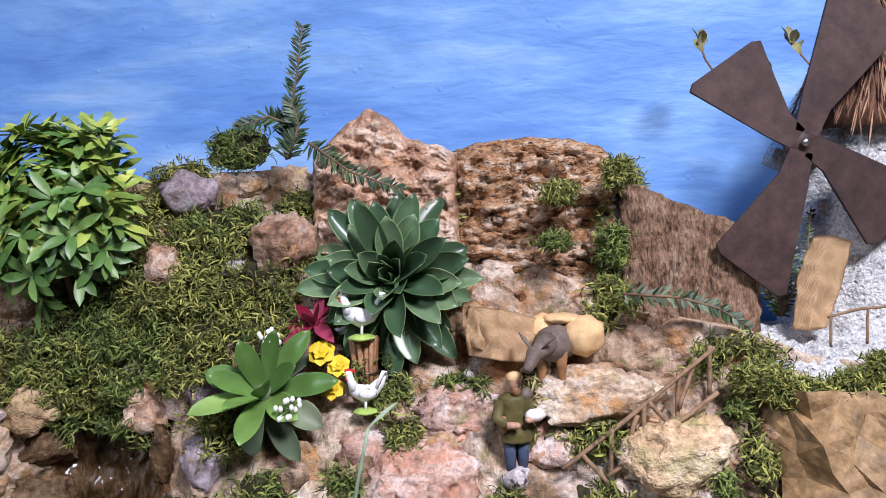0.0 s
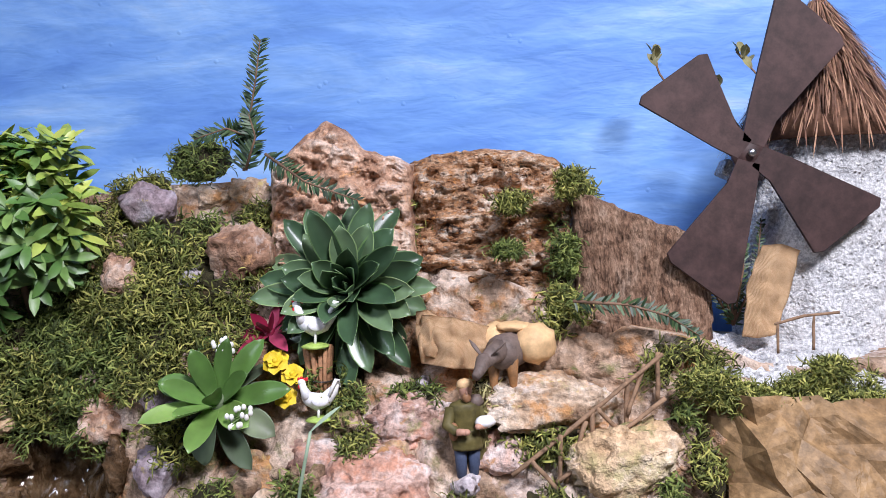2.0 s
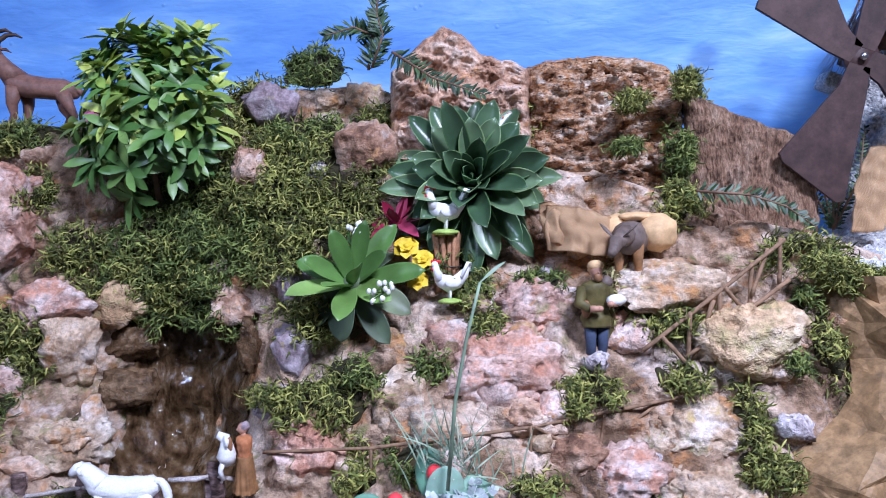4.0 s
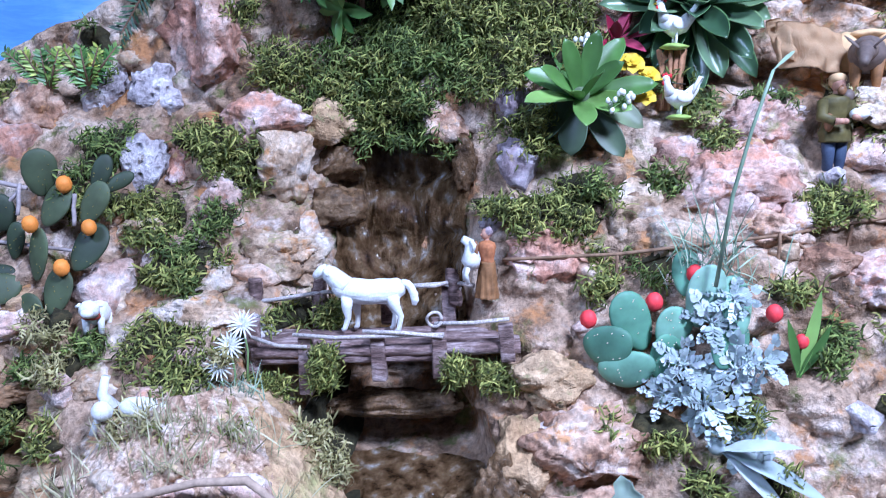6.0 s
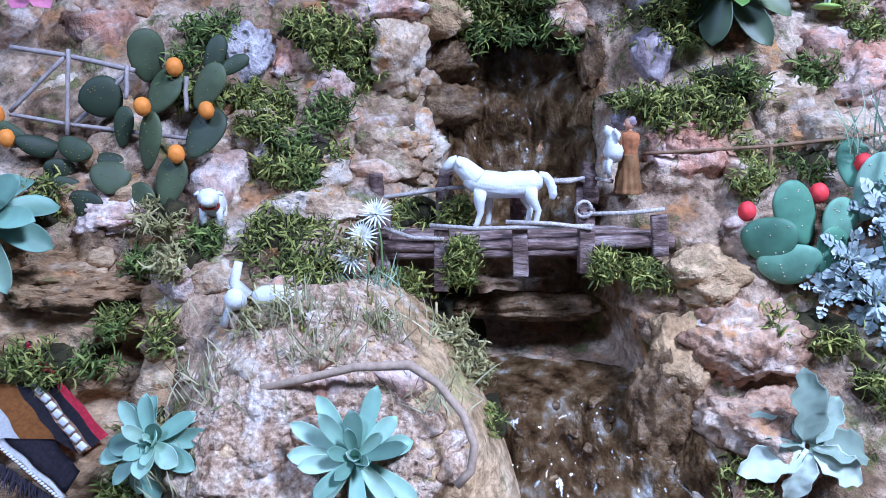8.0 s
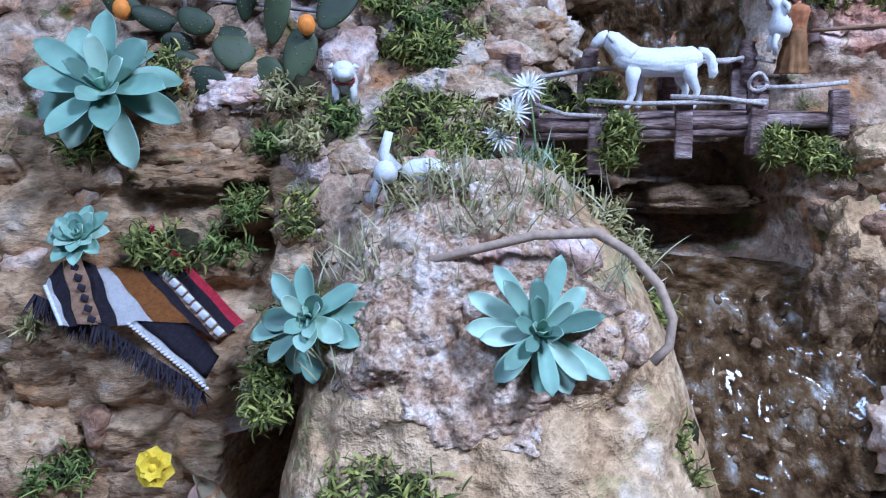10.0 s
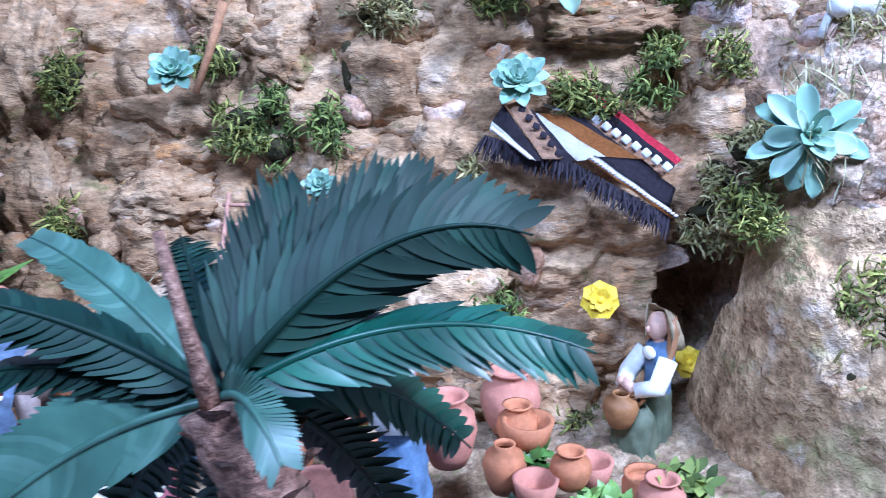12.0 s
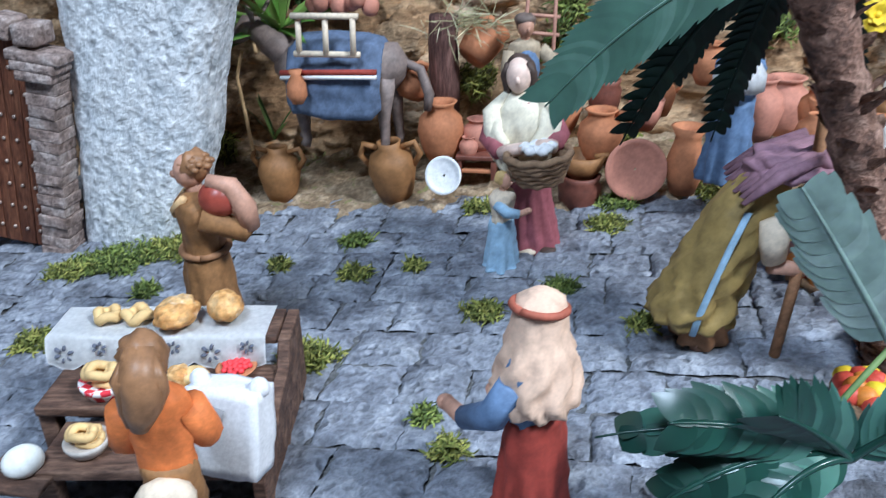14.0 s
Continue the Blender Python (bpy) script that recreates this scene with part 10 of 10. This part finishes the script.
for k, (p, n) in enumerate((((0.240, 0.040, 0.047), 90), ((0.259, 0.020, 0.027), 110), ((0.237, 0.030, 0.030), 100), ((0.198, 0.070, 0.059), 70), ((0.289, 0.060, 0.053), 90), ((0.189, 0.030, 0.040), 60))):
    b = bmesh.new()
    rl = random.Random(300 + k)
    for i in range(n):
        t, e = rl.uniform(0, 6.28), rl.uniform(0.1, 1.4)
        d = Vector((math.cos(t) * math.cos(e), math.sin(t) * math.cos(e), math.sin(e)))
        leaf(b, Vector((rl.uniform(-0.012, 0.012), rl.uniform(-0.01, 0.01), rl.uniform(0, 0.012))), d, (0, -0.4, 1), rl.uniform(0.008, 0.016), 0.006, 0.5, 0.2, 4)
    ob = obj("leafy_herb", b, (LEAF_MID, MOSS_B, LEAF_DARK)[k % 3])
    ob.location = Vector(p)
    tagged(ob, "small leafy green herb on the market bank", "plant")

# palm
# near-black leaf colour also holds the shade of back-lit and hanging fronds
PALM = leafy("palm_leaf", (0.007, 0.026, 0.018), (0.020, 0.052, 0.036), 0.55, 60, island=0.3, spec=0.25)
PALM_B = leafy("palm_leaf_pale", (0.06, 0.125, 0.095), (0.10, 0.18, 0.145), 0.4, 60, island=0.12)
palm = empty("palm_tree", Matrix.Translation((0.180, -0.140, 0.008)), "artificial palm tree with brown trunk and dark fronds", "palm tree")
po = palm.location
spine = [Vector((0.180, -0.140, 0.008)), Vector((0.169, -0.143, 0.042)), Vector((0.158, -0.146, 0.073)), Vector((0.134, -0.146, 0.137)), Vector((0.104, -0.143, 0.209))]
TRUNK = surface("palm_trunk", [(0.3, (0.07, 0.035, 0.025)), (0.5, (0.24, 0.13, 0.09)), (0.7, (0.44, 0.29, 0.22))], 90, 4, 0.7, 0.9, 0.003)
dense, rad = [], []
for k in range(81):
    f = k / 80 * 4
    i = min(3, int(f))
    dense.append(spine[i].lerp(spine[i + 1], f - i) - po)
    rad.append(0.0104 - 0.0012 * k / 80 + 0.0016 * ((k % 6) / 5.0) + (0.0030 if k > 68 else 0) * ((k - 68) / 12 if k > 68 else 0))
part("trunk", tube(bmesh.new(), dense, rad, 14), TRUNK, palm)
bm = bmesh.new()
rng = random.Random(6)
for k in range(120):
    f = rng.uniform(0, 1)
    q = dense[int(f * 80)]
    t = rng.uniform(0, 6.28)
    leaf(bm, q + Vector((0.0096 * math.cos(t), 0.0096 * math.sin(t), 0)), (math.cos(t) * 0.5, math.sin(t) * 0.5, 0.8), (math.cos(t), math.sin(t), 0), 0.012, 0.010, -0.3, -0.3, 4)
part("bark", bm, TRUNK, palm)
crown_p = spine[-1] - po


def frond(tip, sag, width, material, seed, n=34, root=None, base=None, bend=None, turn=(0, -0.35, 1), lobe=2.0, flat=False):
    """A broad feather frond: a rib to its tip, with blades that overlap on both sides and part at their ends."""
    rng = random.Random(seed)
    a, c = Vector(base if base is not None else crown_p), Vector(tip)
    L = (c - a).length
    m = (a + c) / 2 + Vector((0, 0, sag)) + Vector(bend or (0, 0, 0))
    pts = [(1 - f) ** 2 * a + 2 * f * (1 - f) * m + f * f * c for f in (k / 32 for k in range(33))]
    fr = part("frond", tube(bmesh.new(), pts, [0.0017 - 0.0013 * k / 32 for k in range(33)], 6), material, root or palm)
    for s in (-1, 1):
        bm = bmesh.new()
        for k in range(n):
            f = 0.10 + 0.88 * k / n
            i = min(31, int(f * 32))
            p, d = pts[i].lerp(pts[i + 1], f * 32 - i), (pts[i + 1] - pts[i]).normalized()
            side = d.cross(Vector(turn)).normalized()
            nrm = side.cross(d)
            w = (side * s * 0.7 + d * 0.9 + nrm * (0.0 if flat else rng.uniform(-0.05, 0.05) - 0.12)).normalized()
            ll = width * (0.45 + 0.55 * math.sin(math.pi * min(1, 0.22 + f * 0.72))) * rng.uniform(0.88, 1.08)
            leaf(bm, p - d * L / n * 0.4, w, nrm + side * s * (0.0 if flat else 0.12), ll, L / n * lobe, 0.12 if flat else rng.uniform(0.25, 0.5), 0.0 if flat else 0.10, 6, belly=0.30)
        part("blade", bm, material, fr)
    return fr


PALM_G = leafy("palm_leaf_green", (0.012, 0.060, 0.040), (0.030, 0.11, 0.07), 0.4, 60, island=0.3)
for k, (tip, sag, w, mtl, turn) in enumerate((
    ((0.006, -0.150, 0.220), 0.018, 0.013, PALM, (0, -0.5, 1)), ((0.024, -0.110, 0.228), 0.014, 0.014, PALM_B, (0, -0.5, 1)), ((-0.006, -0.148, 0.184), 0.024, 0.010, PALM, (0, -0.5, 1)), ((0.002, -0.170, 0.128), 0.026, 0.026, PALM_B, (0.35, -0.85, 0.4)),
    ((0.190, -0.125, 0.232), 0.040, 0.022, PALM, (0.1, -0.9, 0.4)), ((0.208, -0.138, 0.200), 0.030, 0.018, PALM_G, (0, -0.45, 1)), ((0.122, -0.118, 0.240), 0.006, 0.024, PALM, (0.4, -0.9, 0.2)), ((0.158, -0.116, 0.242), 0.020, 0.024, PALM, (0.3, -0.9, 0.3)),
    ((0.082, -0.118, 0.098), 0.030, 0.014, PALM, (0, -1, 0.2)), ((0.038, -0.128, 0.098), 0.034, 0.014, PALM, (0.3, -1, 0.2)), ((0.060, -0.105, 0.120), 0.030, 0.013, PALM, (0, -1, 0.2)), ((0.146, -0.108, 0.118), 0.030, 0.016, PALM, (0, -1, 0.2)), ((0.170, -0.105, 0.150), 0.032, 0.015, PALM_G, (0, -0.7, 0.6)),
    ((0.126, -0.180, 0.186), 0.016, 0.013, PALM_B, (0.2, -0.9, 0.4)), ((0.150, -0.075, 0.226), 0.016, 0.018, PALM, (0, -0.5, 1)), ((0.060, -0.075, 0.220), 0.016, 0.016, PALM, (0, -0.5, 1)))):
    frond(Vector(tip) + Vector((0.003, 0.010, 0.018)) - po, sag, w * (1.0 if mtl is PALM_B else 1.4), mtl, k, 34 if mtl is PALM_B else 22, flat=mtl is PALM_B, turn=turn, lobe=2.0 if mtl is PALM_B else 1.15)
part("shoot", tube(bmesh.new(), [crown_p - Vector((0, 0.004, 0.006)), crown_p + Vector((-0.006, -0.004, 0.022)), crown_p + Vector((-0.011, -0.004, 0.050))], [0.0036, 0.0024, 0.0016], 9), TRUNK, palm, "pale brown bare shoot above the crown")

# dark leafy plant before the palm's foot
plant = empty("leafy_plant", Matrix.Translation((0.105, -0.225, 0.012)), "dark green plant with jagged lobed leaves on the paving", "plant")
lo = plant.location
PLANT_D = leafy("plant_leaf_dark", (0.020, 0.070, 0.052), (0.08, 0.18, 0.14), 0.3, 60, island=0.45)
PLANT_G = leafy("plant_leaf_grey", (0.22, 0.30, 0.27), (0.32, 0.40, 0.37), 0.4, 90, island=0.15)
HUB = (0.117, -0.258, 0.052)
for k, (a, tip, sag, w, mtl, lobe, n, turn) in enumerate((
    ((0.144, -0.208, 0.068), (0.101, -0.202, 0.130), 0.002, 0.024, PLANT_G, 1.9, 11, (-0.3, -0.9, 0.3)),
    (HUB, (0.030, -0.258, 0.052), 0.016, 0.016, PLANT_D, 1.1, 8, (0, -0.6, 0.8)),
    (HUB, (0.052, -0.272, 0.072), 0.010, 0.024, PLANT_D, 1.6, 11, (-0.2, -0.8, 0.5)),
    (HUB, (0.052, -0.272, 0.034), 0.022, 0.022, PLANT_D, 1.5, 10, (0, -0.7, 0.7)),
    (HUB, (0.074, -0.282, 0.024), 0.024, 0.022, PLANT_D, 1.5, 10, (0, -0.7, 0.7)),
    (HUB, (0.085, -0.274, 0.080), 0.004, 0.024, PLANT_D, 1.6, 11, (-0.3, -0.8, 0.3)),
    (HUB, (0.140, -0.262, 0.078), 0.004, 0.022, PLANT_D, 1.6, 11, (-0.3, -0.8, 0.3)))):
    fr = frond(Vector(tip) - lo, sag, w, mtl, 40 + k, n, plant, Vector(a) - lo, None, turn, lobe, mtl is PLANT_G)
    part("stalk", tube(bmesh.new(), [(0.002 * (k % 3), 0.003 * (k % 2), -0.004), (Vector(a) - lo) * 0.5 + Vector((0.004, 0.004, 0.002)), Vector(a) - lo], 0.0013, 6), STEM, plant)

# paving stones, laid in courses
rng = random.Random(77)
STONES = []
for k in range(9):
    bm = bmesh.new()
    w, d = (0.044, 0.052, 0.036, 0.060, 0.041, 0.049, 0.032, 0.056, 0.038)[k], 0.0345
    r = bmesh.ops.create_grid(bm, x_segments=12, y_segments=10, size=0.5)
    for v in bm.verts:
        e = max(abs(v.co.x), abs(v.co.y)) * 2
        jag = 0.0034 * noise.noise(Vector((v.co.x * 6, v.co.y * 6, k * 3.1)))
        v.co = Vector((v.co.x * w + jag, v.co.y * d + jag * 0.8, 0.0022 * noise.fractal(Vector((v.co.x * 4, v.co.y * 4, k * 5)), 0.8, 2.0, 4) - (0.0024 if e > 0.98 else 0.0)))
    me = bpy.data.meshes.new("paving_stone")
    bm.to_mesh(me)
    bm.free()
    for p in me.polygons:
        p.use_smooth = True
    me.materials.append(PAVE)
    STONES.append((me, w))
for row in range(16):
    y, x = 0.082 - 0.0345 * row, -0.47 + rng.uniform(0, 0.03)
    while x < 0.24:
        me, w = rng.choice(STONES)
        ob = new("paving_stone", me)
        ob.parent = pavement
        cx = x + w / 2
        ob.matrix_world = pose(cx, y + rng.uniform(-0.001, 0.001) - 0.06 * cx, floor_z(cx) + rng.uniform(-0.0006, 0.0008), rng.uniform(-1, 1), -5.0 + rng.uniform(-1, 1), -3.4 + rng.uniform(-1.5, 1.5))
        x += w + rng.uniform(0.0002, 0.0012)
